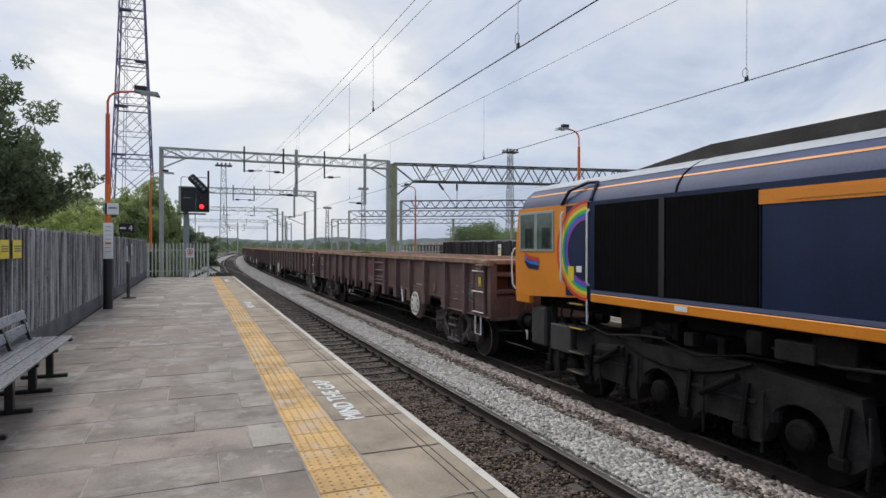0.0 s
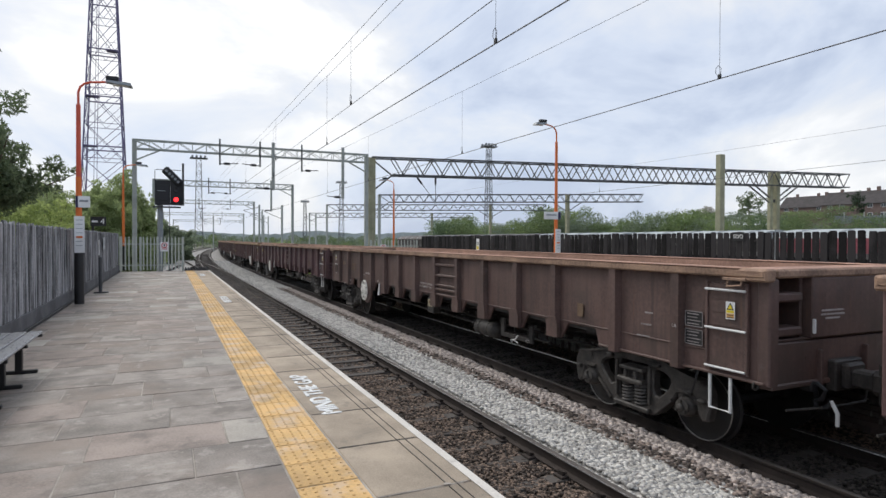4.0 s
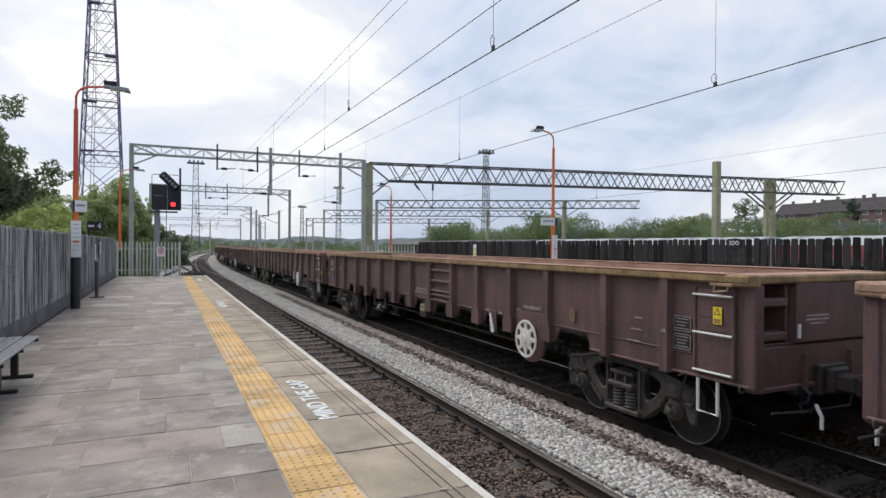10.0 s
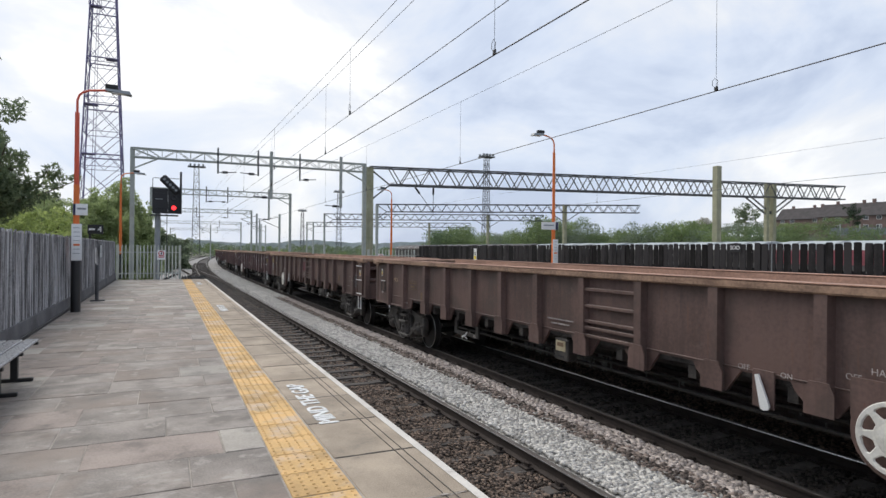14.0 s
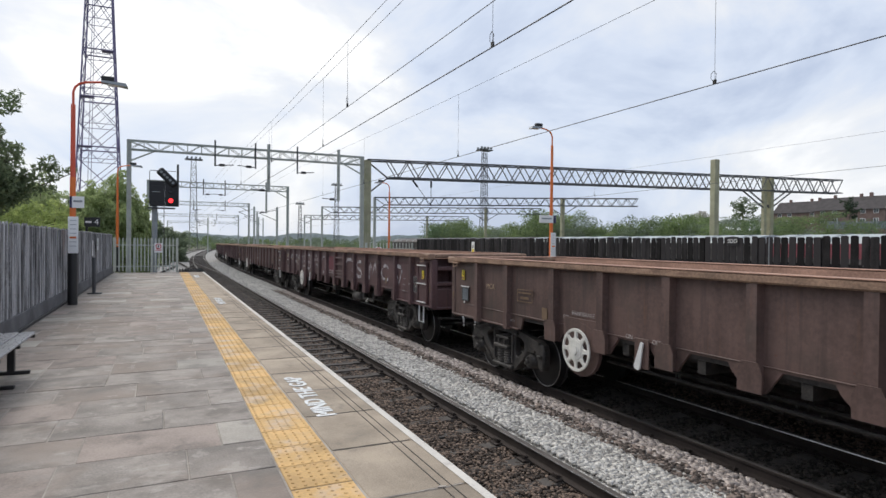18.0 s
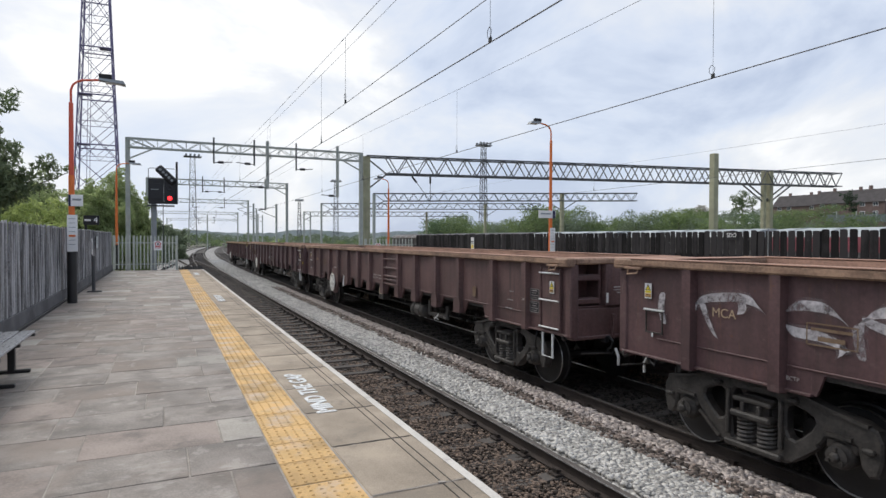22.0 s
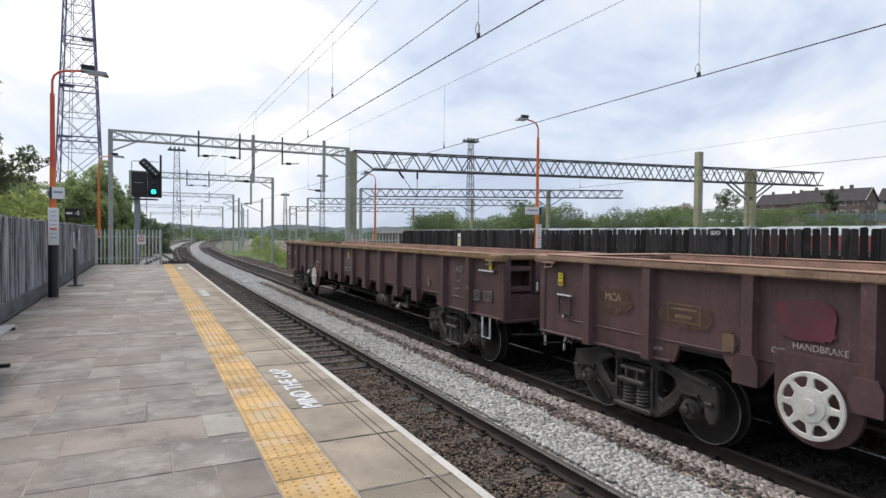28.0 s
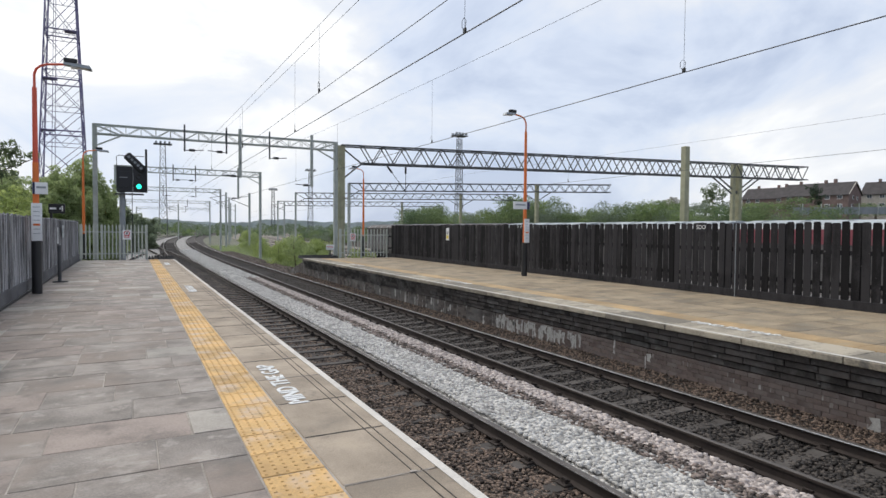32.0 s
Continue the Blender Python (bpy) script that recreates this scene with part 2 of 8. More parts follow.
JOINT = surface("joint_mortar", (0.33, 0.295, 0.255), 0.95, 0.3, 3.0, 80, 0.3)
COPING = surface("coping_concrete", (0.345, 0.283, 0.215), 0.88, 0.3, 2.0, 140, 0.5, second=(0.245, 0.212, 0.17), patches=0.25, patch_scale=1.4, per_piece=0.12)
weather(COPING, (0.17, 0.15, 0.125), (1, 1, 1), 5.0, 0.6, 0.72, 0.6)
weather(COPING, (0.10, 0.09, 0.075), (1, 1, 1), 30.0, 0.68, 0.74, 0.55)
TACTILE = surface("tactile_yellow", (0.59, 0.375, 0.155), 0.82, 0.2, 3.5, 70, 0.25, second=(0.56, 0.44, 0.33), patches=0.5, patch_scale=3.0, per_piece=0.4)
weather(TACTILE, (0.30, 0.215, 0.11), (1, 1, 1), 4.5, 0.56, 0.70, 0.6)
WHITE_LINE = surface("white_paint_worn", (0.60, 0.565, 0.51), 0.8, 0.12, 2.0, 60, 0.2, second=(0.36, 0.33, 0.3), patches=0.3, patch_scale=7.0)
WHITE = surface("white_paint", (0.75, 0.75, 0.73), 0.6, 0.08, 3, 50, 0.05, second=(0.4, 0.38, 0.35), patches=0.1, patch_scale=6)
DARK_LINE = surface("dark_groove", (0.075, 0.065, 0.055), 0.9, 0.3, 3, 60, 0.1)
FENCE_GREY = surface("weathered_black_board", (0.245, 0.242, 0.246), 0.9, 0.7, 1.5, 30, 0.5, second=(0.32, 0.318, 0.318), patches=0.25, patch_scale=4.0, streak=1.6, per_piece=0.35, spec=0.2)
weather(FENCE_GREY, (0.045, 0.044, 0.046), (18.0, 18.0, 0.5), 1.6, 0.53, 0.66, 0.8)
weather(FENCE_GREY, (0.38, 0.38, 0.38), (26.0, 26.0, 0.8), 1.5, 0.57, 0.69, 0.75)
SKIRTING = surface("dark_skirting_board", (0.085, 0.084, 0.088), 0.8, 0.4, 1.5, 30, 0.3, second=(0.15, 0.148, 0.15), patches=0.3, patch_scale=3.0)
FENCE_BLACK = surface("black_stained_board", (0.028, 0.0265, 0.0275), 0.9, 0.5, 2.0, 40, 0.3, streak=0.7, per_piece=0.6, spec=0.15)
weather(FENCE_BLACK, (0.10, 0.095, 0.095), (9.0, 9.0, 1.6), 2.2, 0.66, 0.74, 0.6)
weather(FENCE_BLACK, (0.34, 0.33, 0.32), (1.0, 3.0, 1.0), 7.0, 0.72, 0.76, 0.7, 3.0)
GALV = surface("galvanised_steel", (0.38, 0.405, 0.37), 0.6, 0.15, 3, 40, 0.08, metal=0.1, second=(0.27, 0.29, 0.25), patches=0.2, patch_scale=3)
GALV_PALE = surface("pale_galvanised_steel", (0.50, 0.525, 0.47), 0.6, 0.15, 3, 40, 0.08, metal=0.1, second=(0.36, 0.38, 0.33), patches=0.2, patch_scale=3)
GALV_DARK = surface("dull_steel_lattice", (0.085, 0.088, 0.092), 0.6, 0.2, 2, 30, 0.08, metal=0.3)
TOWER = surface("tower_steel", (0.17, 0.15, 0.26), 0.6, 0.2, 2, 30, 0.08, metal=0.3)
CONCRETE_POST = surface("mossy_concrete", (0.34, 0.33, 0.22), 0.85, 0.2, 1.5, 40, 0.25, second=(0.24, 0.25, 0.14), patches=0.35, patch_scale=1.4, streak=0.5)
ORANGE_POST = surface("orange_post_paint", (0.72, 0.17, 0.03), 0.45, 0.08, 3, 40, 0.04)
# post orange reddened to paint the bright sky's bloom on the upper post
POST_BLOOM = surface("orange_post_bloom", (0.66, 0.10, 0.05), 0.45, 0.08, 3, 40, 0.04)
BLACK_POST = surface("black_post_paint", (0.02, 0.02, 0.02), 0.45, 0.25, 3, 40, 0.05)
PALE_FRAME_GREY = surface("pale_notice_grey", (0.42, 0.44, 0.44), 0.5, 0.1, 4, 50, 0.04)
LAMP_GREY = surface("lamp_head_grey", (0.26, 0.28, 0.29), 0.5, 0.1, 4, 50, 0.04)
BLACK = surface("black_matt", (0.012, 0.012, 0.013), 0.6, 0.3, 4, 50, 0.08)
BALLAST_LIGHT = surface("new_ballast_stone", (0.50, 0.482, 0.452), 0.9, 0.3, 3, 60, 0.2, island=0.8)
BALLAST_PINK = surface("pinkish_ballast_stone", (0.46, 0.40, 0.365), 0.9, 0.3, 3, 60, 0.2, island=0.8)
BALLAST_DARK = surface("old_ballast_stone", (0.125, 0.09, 0.068), 0.92, 0.65, 3, 60, 0.2, island=1.1)
BALLAST_OILY = surface("oily_ballast_stone", (0.056, 0.047, 0.040), 0.9, 0.6, 3, 60, 0.2, island=1.1)
BALLAST_BROWN = surface("brown_ballast_stone", (0.17, 0.135, 0.115), 0.92, 0.6, 3, 60, 0.2, island=1.1)
BALLAST_BED = surface("ballast_bed", (0.05, 0.042, 0.036), 0.95, 0.5, 9, 26, 1.0, second=(0.05, 0.042, 0.036), patches=0.3, patch_scale=3.0)
BALLAST_BED_LIGHT = surface("pale_ballast_bed", (0.27, 0.258, 0.24), 0.95, 0.5, 9, 26, 1.0, second=(0.14, 0.125, 0.115), patches=0.2, patch_scale=5.0)
SLEEPER = surface("concrete_sleeper", (0.078, 0.068, 0.06), 0.9, 0.3, 3, 40, 0.3, second=(0.06, 0.05, 0.042), patches=0.35, patch_scale=2.5, per_piece=0.3)
RAIL_DULL = surface("dull_rail_head", (0.11, 0.098, 0.088), 0.62, 0.25, 3, 30, 0.05, metal=0.35, second=(0.07, 0.055, 0.045), patches=0.3, patch_scale=5)
RAIL_SIDE = surface("rusty_rail", (0.038, 0.028, 0.023), 0.92, 0.3, 4, 40, 0.2)
RAIL_TOP = surface("polished_rail_head", (0.78, 0.77, 0.76), 0.3, 0.1, 3, 30, 0.03, metal=0.9)
BRICK = surface("engineering_brick", (0.135, 0.104, 0.092), 0.85, 0.3, 4, 50, 0.3, second=(0.26, 0.24, 0.22), patches=0.16, patch_scale=1.6, per_piece=0.3, spec=0.3)
BRICK_STUFF = surface("old_dark_brick", (0.092, 0.078, 0.07), 0.88, 0.4, 4, 50, 0.3, second=(0.30, 0.29, 0.27), patches=0.2, patch_scale=1.1, island=0.7, streak=0.6, spec=0.3)
weather(BRICK_STUFF, (0.16, 0.155, 0.15), (1, 1, 1), 1.1, 0.45, 0.62, 0.7)
weather(BRICK_STUFF, (0.55, 0.54, 0.51), (5.0, 5.0, 0.7), 1.1, 0.58, 0.68, 0.8)
weather(BRICK, (0.19, 0.165, 0.155), (1, 1, 1), 1.1, 0.45, 0.62, 0.7)
weather(BRICK, (0.5, 0.49, 0.46), (5.0, 5.0, 0.9), 1.3, 0.62, 0.72, 0.7)
OPP_SLAB = surface("opposite_paving", (0.29, 0.228, 0.15), 0.9, 0.35, 1.2, 30, 0.4, second=(0.37, 0.30, 0.20), patches=0.3, patch_scale=0.9, per_piece=0.14)
weather(OPP_SLAB, (0.17, 0.155, 0.125), (1, 1, 1), 0.9, 0.5, 0.7, 0.7)
OPP_COPE = surface("opposite_coping", (0.32, 0.28, 0.215), 0.9, 0.4, 2.2, 30, 0.5, second=(0.12, 0.115, 0.10), patches=0.35, patch_scale=2.5, per_piece=0.4)
BLOCK = surface("sooty_stone_block", (0.066, 0.058, 0.053), 0.85, 0.5, 3, 40, 0.6, second=(0.20, 0.185, 0.165), patches=0.22, patch_scale=3.2, per_piece=0.35, island=0.7, spec=0.3)
weather(OPP_COPE, (0.09, 0.085, 0.08), (1, 1, 1), 6.0, 0.58, 0.68, 0.7)
weather(BLOCK, (0.17, 0.165, 0.155), (1, 1, 1), 1.6, 0.50, 0.66, 0.7)
weather(BLOCK, (0.42, 0.41, 0.39), (1, 1, 3), 5.0, 0.66, 0.72, 0.7)
OPP_YELLOW = surface("faded_yellow_paving", (0.40, 0.275, 0.14), 0.85, 0.25, 1.5, 40, 0.2, second=(0.34, 0.27, 0.17), patches=0.5, patch_scale=2.5, per_piece=0.3)
GROUND = surface("weedy_ground", (0.125, 0.125, 0.085), 0.95, 0.45, 0.35, 6, 0.6, second=(0.16, 0.14, 0.115), patches=0.45, patch_scale=0.12)
weather(GROUND, (0.085, 0.10, 0.05), (1, 1, 1), 0.05, 0.45, 0.6, 0.8)
EARTH = surface("ash_and_earth", (0.22, 0.192, 0.158), 0.95, 0.4, 0.5, 8, 0.6, second=(0.09, 0.1, 0.05), patches=0.35, patch_scale=0.25)
def wagon_paint(name, colour, second, grime, dirt):
    """Old wagon paint: grime clouds, rust runs, pale scuffs and rust specks."""
    m = surface(name, colour, 0.55, 0.30, 0.9, 22, 0.15, second=second, patches=0.3, patch_scale=0.9, streak=0.45)
    weather(m, grime, (1.0, 1.0, 1.0), 1.3, 0.5, 0.68, dirt)
    weather(m, (0.17, 0.085, 0.05), (8.0, 8.0, 0.7), 1.6, 0.6, 0.72, 0.5)
    weather(m, (0.21, 0.155, 0.14), (1.6, 1.6, 3.0), 2.0, 0.62, 0.76, 0.5, 10.0)
    weather(m, (0.27, 0.23, 0.21), (5.0, 5.0, 0.8), 2.2, 0.68, 0.76, 0.4, 8.0)
    weather(m, (0.16, 0.07, 0.04), (1.0, 1.0, 1.0), 14.0, 0.66, 0.72, 0.6)
    weather(m, (0.05, 0.037, 0.034), (6.0, 6.0, 0.35), 1.2, 0.56, 0.72, 0.55)
    return m


WAGON = wagon_paint("wagon_maroon_paint", (0.135, 0.077, 0.072), (0.155, 0.088, 0.078), (0.085, 0.058, 0.052), 0.6)
WAGON_PLUM = wagon_paint("wagon_plum_paint", (0.112, 0.061, 0.061), (0.128, 0.072, 0.068), (0.072, 0.046, 0.045), 0.55)
WAGON_BROWN = wagon_paint("wagon_brown_dirty_paint", (0.128, 0.08, 0.068), (0.15, 0.094, 0.077), (0.08, 0.06, 0.05), 0.75)
WAGON_RIM = surface("rusty_scraped_rim", (0.30, 0.19, 0.128), 0.72, 0.4, 2.5, 30, 0.4, second=(0.37, 0.24, 0.155), patches=0.3, patch_scale=2.5)
weather(WAGON_RIM, (0.16, 0.09, 0.06), (4.0, 0.8, 4.0), 2.0, 0.55, 0.66, 0.7)
weather(WAGON_RIM, (0.42, 0.30, 0.18), (3.0, 1.0, 3.0), 3.5, 0.66, 0.74, 0.6)
WAGON_INSIDE = surface("rusty_wagon_inside", (0.40, 0.235, 0.17), 0.85, 0.3, 1.2, 24, 0.3, second=(0.29, 0.17, 0.12), patches=0.3, patch_scale=1.0)
weather(WAGON_INSIDE, (0.21, 0.13, 0.10), (4.0, 0.8, 4.0), 1.6, 0.58, 0.70, 0.5)
BOGIE = surface("bogie_grime", (0.05, 0.044, 0.039), 0.62, 0.45, 5, 40, 0.4, second=(0.085, 0.072, 0.06), patches=0.3, patch_scale=4)
weather(BOGIE, (0.022, 0.02, 0.019), (1, 1, 1), 5.0, 0.52, 0.66, 0.8)
weather(BOGIE, (0.14, 0.115, 0.095), (1, 1, 1), 9.0, 0.66, 0.74, 0.5)
WHEEL = surface("wheel_disc", (0.022, 0.02, 0.019), 0.6, 0.3, 4, 40, 0.1)
TREAD = surface("wheel_tread_steel", (0.36, 0.35, 0.34), 0.35, 0.15, 4, 30, 0.03, metal=0.9)
SIGN_WHITE = surface("sign_white", (0.78, 0.78, 0.77), 0.4, 0.05, 3, 30, 0.02)
SIGN_YELLOW = surface("sign_yellow", (0.78, 0.62, 0.04), 0.45, 0.06, 3, 30, 0.02)
SIGN_RED = surface("sign_red", (0.6, 0.035, 0.04), 0.45, 0.06, 3, 30, 0.02)
SIGN_BLACK = surface("sign_black", (0.012, 0.012, 0.014), 0.4, 0.1, 3, 30, 0.02)
SIGN_NAVY = surface("sign_navy", (0.02, 0.02, 0.07), 0.4, 0.1, 3, 30, 0.02)
LOCO_ORANGE = surface("loco_orange", (0.72, 0.25, 0.022), 0.32, 0.07, 1.2, 30, 0.02)
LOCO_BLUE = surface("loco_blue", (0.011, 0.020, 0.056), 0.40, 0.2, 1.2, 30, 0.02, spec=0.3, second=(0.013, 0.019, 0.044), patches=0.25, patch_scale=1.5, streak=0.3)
# sky sheen is painted into the lighter roof blue and the pale centre
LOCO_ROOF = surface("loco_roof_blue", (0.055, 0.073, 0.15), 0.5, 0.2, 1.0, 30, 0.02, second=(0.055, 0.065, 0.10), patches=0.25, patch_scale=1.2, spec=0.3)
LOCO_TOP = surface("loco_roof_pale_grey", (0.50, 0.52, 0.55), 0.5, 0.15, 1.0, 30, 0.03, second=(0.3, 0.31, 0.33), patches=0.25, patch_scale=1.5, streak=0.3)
LOCO_HOOD = surface("loco_hood_soot", (0.026, 0.025, 0.024), 0.8, 0.4, 2.0, 30, 0.15, second=(0.06, 0.056, 0.05), patches=0.3, patch_scale=3, spec=0.2)
LOCO_STRIPE = surface("loco_slate_stripe", (0.10, 0.12, 0.20), 0.4, 0.1, 1.2, 30, 0.02)
LOCO_BLACK = surface("loco_grille_black", (0.0045, 0.0045, 0.005), 0.8, 0.3, 4, 40, 0.08, spec=0.05)
RAINBOW = [surface("band_" + nm, c, 0.35, 0.05, 2, 30, 0.02) for nm, c in
           (("red", (0.55, 0.05, 0.03)), ("orange", (0.75, 0.25, 0.03)), ("yellow", (0.75, 0.62, 0.06)),
            ("green", (0.05, 0.42, 0.10)), ("blue", (0.03, 0.15, 0.55)), ("violet", (0.26, 0.06, 0.4)))]
BENCH = surface("bench_slat_grey", (0.14, 0.15, 0.17), 0.30, 0.2, 2, 40, 0.05, spec=0.8)
WIRE = surface("wire_dark", (0.03, 0.03, 0.034), 0.5, 0.2, 4, 40, 0.0)
BARK = surface("bark", (0.11, 0.085, 0.065), 0.95, 0.4, 3, 25, 0.5, streak=0.6)
LEAF_DARK = leafy("leaf_dark", (0.085, 0.122, 0.065), (0.235, 0.29, 0.16))
LEAF_MID = leafy("leaf_mid", (0.225, 0.29, 0.12), (0.45, 0.52, 0.25))
LEAF_LIGHT = leafy("leaf_light", (0.245, 0.315, 0.10), (0.49, 0.56, 0.21))
LEAF_SCRUB = leafy("leaf_scrub", (0.21, 0.275, 0.08), (0.44, 0.51, 0.19))
LEAF_BLOSSOM = leafy("leaf_blossom", (0.30, 0.30, 0.24), (0.62, 0.58, 0.55))
# leaf green greyed and paled to stand in for distance haze
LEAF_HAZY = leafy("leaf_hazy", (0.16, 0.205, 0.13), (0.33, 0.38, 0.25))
LEAF_FIR = leafy("leaf_fir", (0.025, 0.045, 0.025), (0.06, 0.09, 0.05))
LIME = surface("lime_stain", (0.42, 0.41, 0.385), 0.9, 0.2, 6, 60, 0.1, second=(0.16, 0.15, 0.14), patches=0.45, patch_scale=9)
ROOF_TILE = surface("roof_tile_brown", (0.06, 0.053, 0.052), 0.85, 0.25, 0.8, 6, 0.3)
HOUSE_BRICK = surface("house_brick", (0.17, 0.118, 0.105), 0.85, 0.2, 0.8, 6, 0.2)
RENDERED_WALL = surface("pale_house_wall", (0.42, 0.38, 0.33), 0.85, 0.15, 0.8, 6, 0.1)
GLASS_DARK = surface("window_glass_dark", (0.05, 0.06, 0.07), 0.1, 0.2, 1, 8, 0.0)
CAB_GLASS = surface("cab_glass", (0.10, 0.14, 0.13), 0.08, 0.3, 1.5, 8, 0.0)
COVER_WHITE = surface("wagon_cover_white", (0.38, 0.41, 0.41), 0.5, 0.12, 0.8, 12, 0.05, second=(0.38, 0.4, 0.4), patches=0.3, patch_scale=0.5)
COVER_RED = surface("wagon_red", (0.27, 0.07, 0.085), 0.6, 0.3, 0.8, 12, 0.05, second=(0.16, 0.12, 0.12), patches=0.4, patch_scale=0.8)
# hill colour with the distance haze mixed in
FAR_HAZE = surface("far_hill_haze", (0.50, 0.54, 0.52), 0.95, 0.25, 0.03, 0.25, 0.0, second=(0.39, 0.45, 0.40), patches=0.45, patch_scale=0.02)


# ---- mesh builder ----
HULLS = {}


class Build:
    """Collects vertices and faces of one mesh."""

    def __init__(self):
        self.v, self.f = [], []

    def add(self, verts, faces, m=None):
        n = len(self.v)
        self.v += [tuple(m @ Vector(p)) for p in verts] if m is not None else [tuple(p) for p in verts]
        self.f += [tuple(i + n for i in f) for f in faces]
        return self

    def box(self, x, y, z, sx, sy, sz, ch=0.0, m=None):
        """A box by its centre and size, its edges chamfered by ch."""
        a, b, c = sx / 2, sy / 2, sz / 2
        if ch <= 0:
            vs = [(x + i * a, y + j * b, z + k * c) for i in (-1, 1) for j in (-1, 1) for k in (-1, 1)]
            return self.add(vs, [(0, 1, 3, 2), (4, 6, 7, 5), (0, 4, 5, 1), (2, 3, 7, 6), (0, 2, 6, 4), (1, 5, 7, 3)], m)
        key = (round(sx, 4), round(sy, 4), round(sz, 4), ch)
        if key not in HULLS:
            bm = bmesh.new()
            for i in (-1, 1):
                for j in (-1, 1):
                    for k in (-1, 1):
                        bm.verts.new((i * (a - ch), j * (b - ch), k * c))
                        bm.verts.new((i * (a - ch), j * b, k * (c - ch)))
                        bm.verts.new((i * a, j * (b - ch), k * (c - ch)))
            bmesh.ops.convex_hull(bm, input=bm.verts)
            bmesh.ops.dissolve_limit(bm, angle_limit=0.02, verts=bm.verts, edges=bm.edges)
            bm.verts.index_update()
            HULLS[key] = ([v.co[:] for v in bm.verts], [[v.index for v in f.verts] for f in bm.faces])
            bm.free()
        vs, fs = HULLS[key]
        return self.add([(x + p[0], y + p[1], z + p[2]) for p in vs], fs, m)

    def tube(self, p0, p1, r0, r1=None, seg=8, caps=True):
        """A round or tapered bar from p0 to p1."""
        p0, p1 = Vector(p0), Vector(p1)
        r1 = r0 if r1 is None else r1
        q = (p1 - p0).to_track_quat("Z", "Y")
        vs = []
        for p, r in ((p0, r0), (p1, r1)):
            for i in range(seg):
                a = 2 * math.pi * i / seg
                vs.append(p + q @ Vector((r * math.cos(a), r * math.sin(a), 0)))
        fs = [(i, (i + 1) % seg, seg + (i + 1) % seg, seg + i) for i in range(seg)]
        if caps:
            fs += [tuple(range(seg))[::-1], tuple(range(seg, 2 * seg))]
        return self.add(vs, fs)

    def bar(self, p0, p1, w, d=None):
        """A square bar from p0 to p1."""
        p0, p1 = Vector(p0), Vector(p1)
        d = w if d is None else d
        q = (p1 - p0).to_track_quat("Z", "Y")
        vs = [p + q @ Vector((i * w / 2, j * d / 2, 0)) for p in (p0, p1) for i, j in ((-1, -1), (1, -1), (1, 1), (-1, 1))]
        return self.add(vs, [(3, 2, 1, 0), (4, 5, 6, 7), (0, 1, 5, 4), (1, 2, 6, 5), (2, 3, 7, 6), (3, 0, 4, 7)])

    def pipe(self, pts, r, seg=8):
        """A bent round bar through the points, in one piece."""
        ps = [Vector(p) for p in pts]
        vs, fs = [], []
        for i, p in enumerate(ps):
            d = (ps[min(i + 1, len(ps) - 1)] - ps[max(i - 1, 0)]).normalized()
            ref = Vector((0, 0, 1)) if abs(d.z) < 0.9 else Vector((1, 0, 0))
            if i and abs(d.dot(self.side)) < 0.97:
                u = (self.side - d * d.dot(self.side)).normalized()
            else:
                u = d.cross(ref).normalized()
            self.side = u
            w = d.cross(u)
            vs += [p + (u * math.cos(2 * math.pi * k / seg) + w * math.sin(2 * math.pi * k / seg)) * r for k in range(seg)]
        for i in range(len(ps) - 1):
            fs += [(i * seg + k, i * seg + (k + 1) % seg, (i + 1) * seg + (k + 1) % seg, (i + 1) * seg + k) for k in range(seg)]
        fs += [tuple(range(seg))[::-1], tuple(range((len(ps) - 1) * seg, len(ps) * seg))]
        return self.add(vs, fs)

    def lathe(self, profile, seg=16, m=None):
        """A turned body about local z from (radius, height) pairs."""
        vs = [(r * math.cos(2 * math.pi * i / seg), r * math.sin(2 * math.pi * i / seg), h) for r, h in profile for i in range(seg)]
        fs = []
        for k in range(len(profile) - 1):
            for i in range(seg):
                j = (i + 1) % seg
                fs.append((k * seg + i, k * seg + j, (k + 1) * seg + j, (k + 1) * seg + i))
        fs.append(tuple(range(seg))[::-1])
        fs.append(tuple(range((len(profile) - 1) * seg, len(profile) * seg)))
        return self.add(vs, fs, m)

    def plate(self, outline, axis, lo, hi):
        """A flat outline (pairs) given depth along an axis: x takes (y, z), y takes (x, z), z takes (x, y)."""
        n = len(outline)
        put = {"x": lambda p, d: (d, p[0], p[1]), "y": lambda p, d: (p[0], d, p[1]), "z": lambda p, d: (p[0], p[1], d)}[axis]
        vs = [put(p, lo) for p in outline] + [put(p, hi) for p in outline]
        fs = [tuple(range(n))[::-1], tuple(range(n, 2 * n))] + [(i, (i + 1) % n, n + (i + 1) % n, n + i) for i in range(n)]
        return self.add(vs, fs)

    def sweep(self, profile, path):
        """A closed (x, z) profile carried along points (x, y, z) in plan."""
        n = len(profile)
        vs, fs = [], []
        for i, p in enumerate(path):
            a, b = path[max(i - 1, 0)], path[min(i + 1, len(path) - 1)]
            t = Vector((b[0] - a[0], b[1] - a[1], 0)).normalized()
            for u, w in profile:
                vs.append((p[0] + u * t.y, p[1] - u * t.x, p[2] + w))
        for i in range(len(path) - 1):
            for j in range(n):
                k = (j + 1) % n
                fs.append((i * n + j, (i + 1) * n + j, (i + 1) * n + k, i * n + k))
        fs += [tuple(range(n)), tuple(range((len(path) - 1) * n, len(path) * n))[::-1]]
        return self.add(vs, fs)

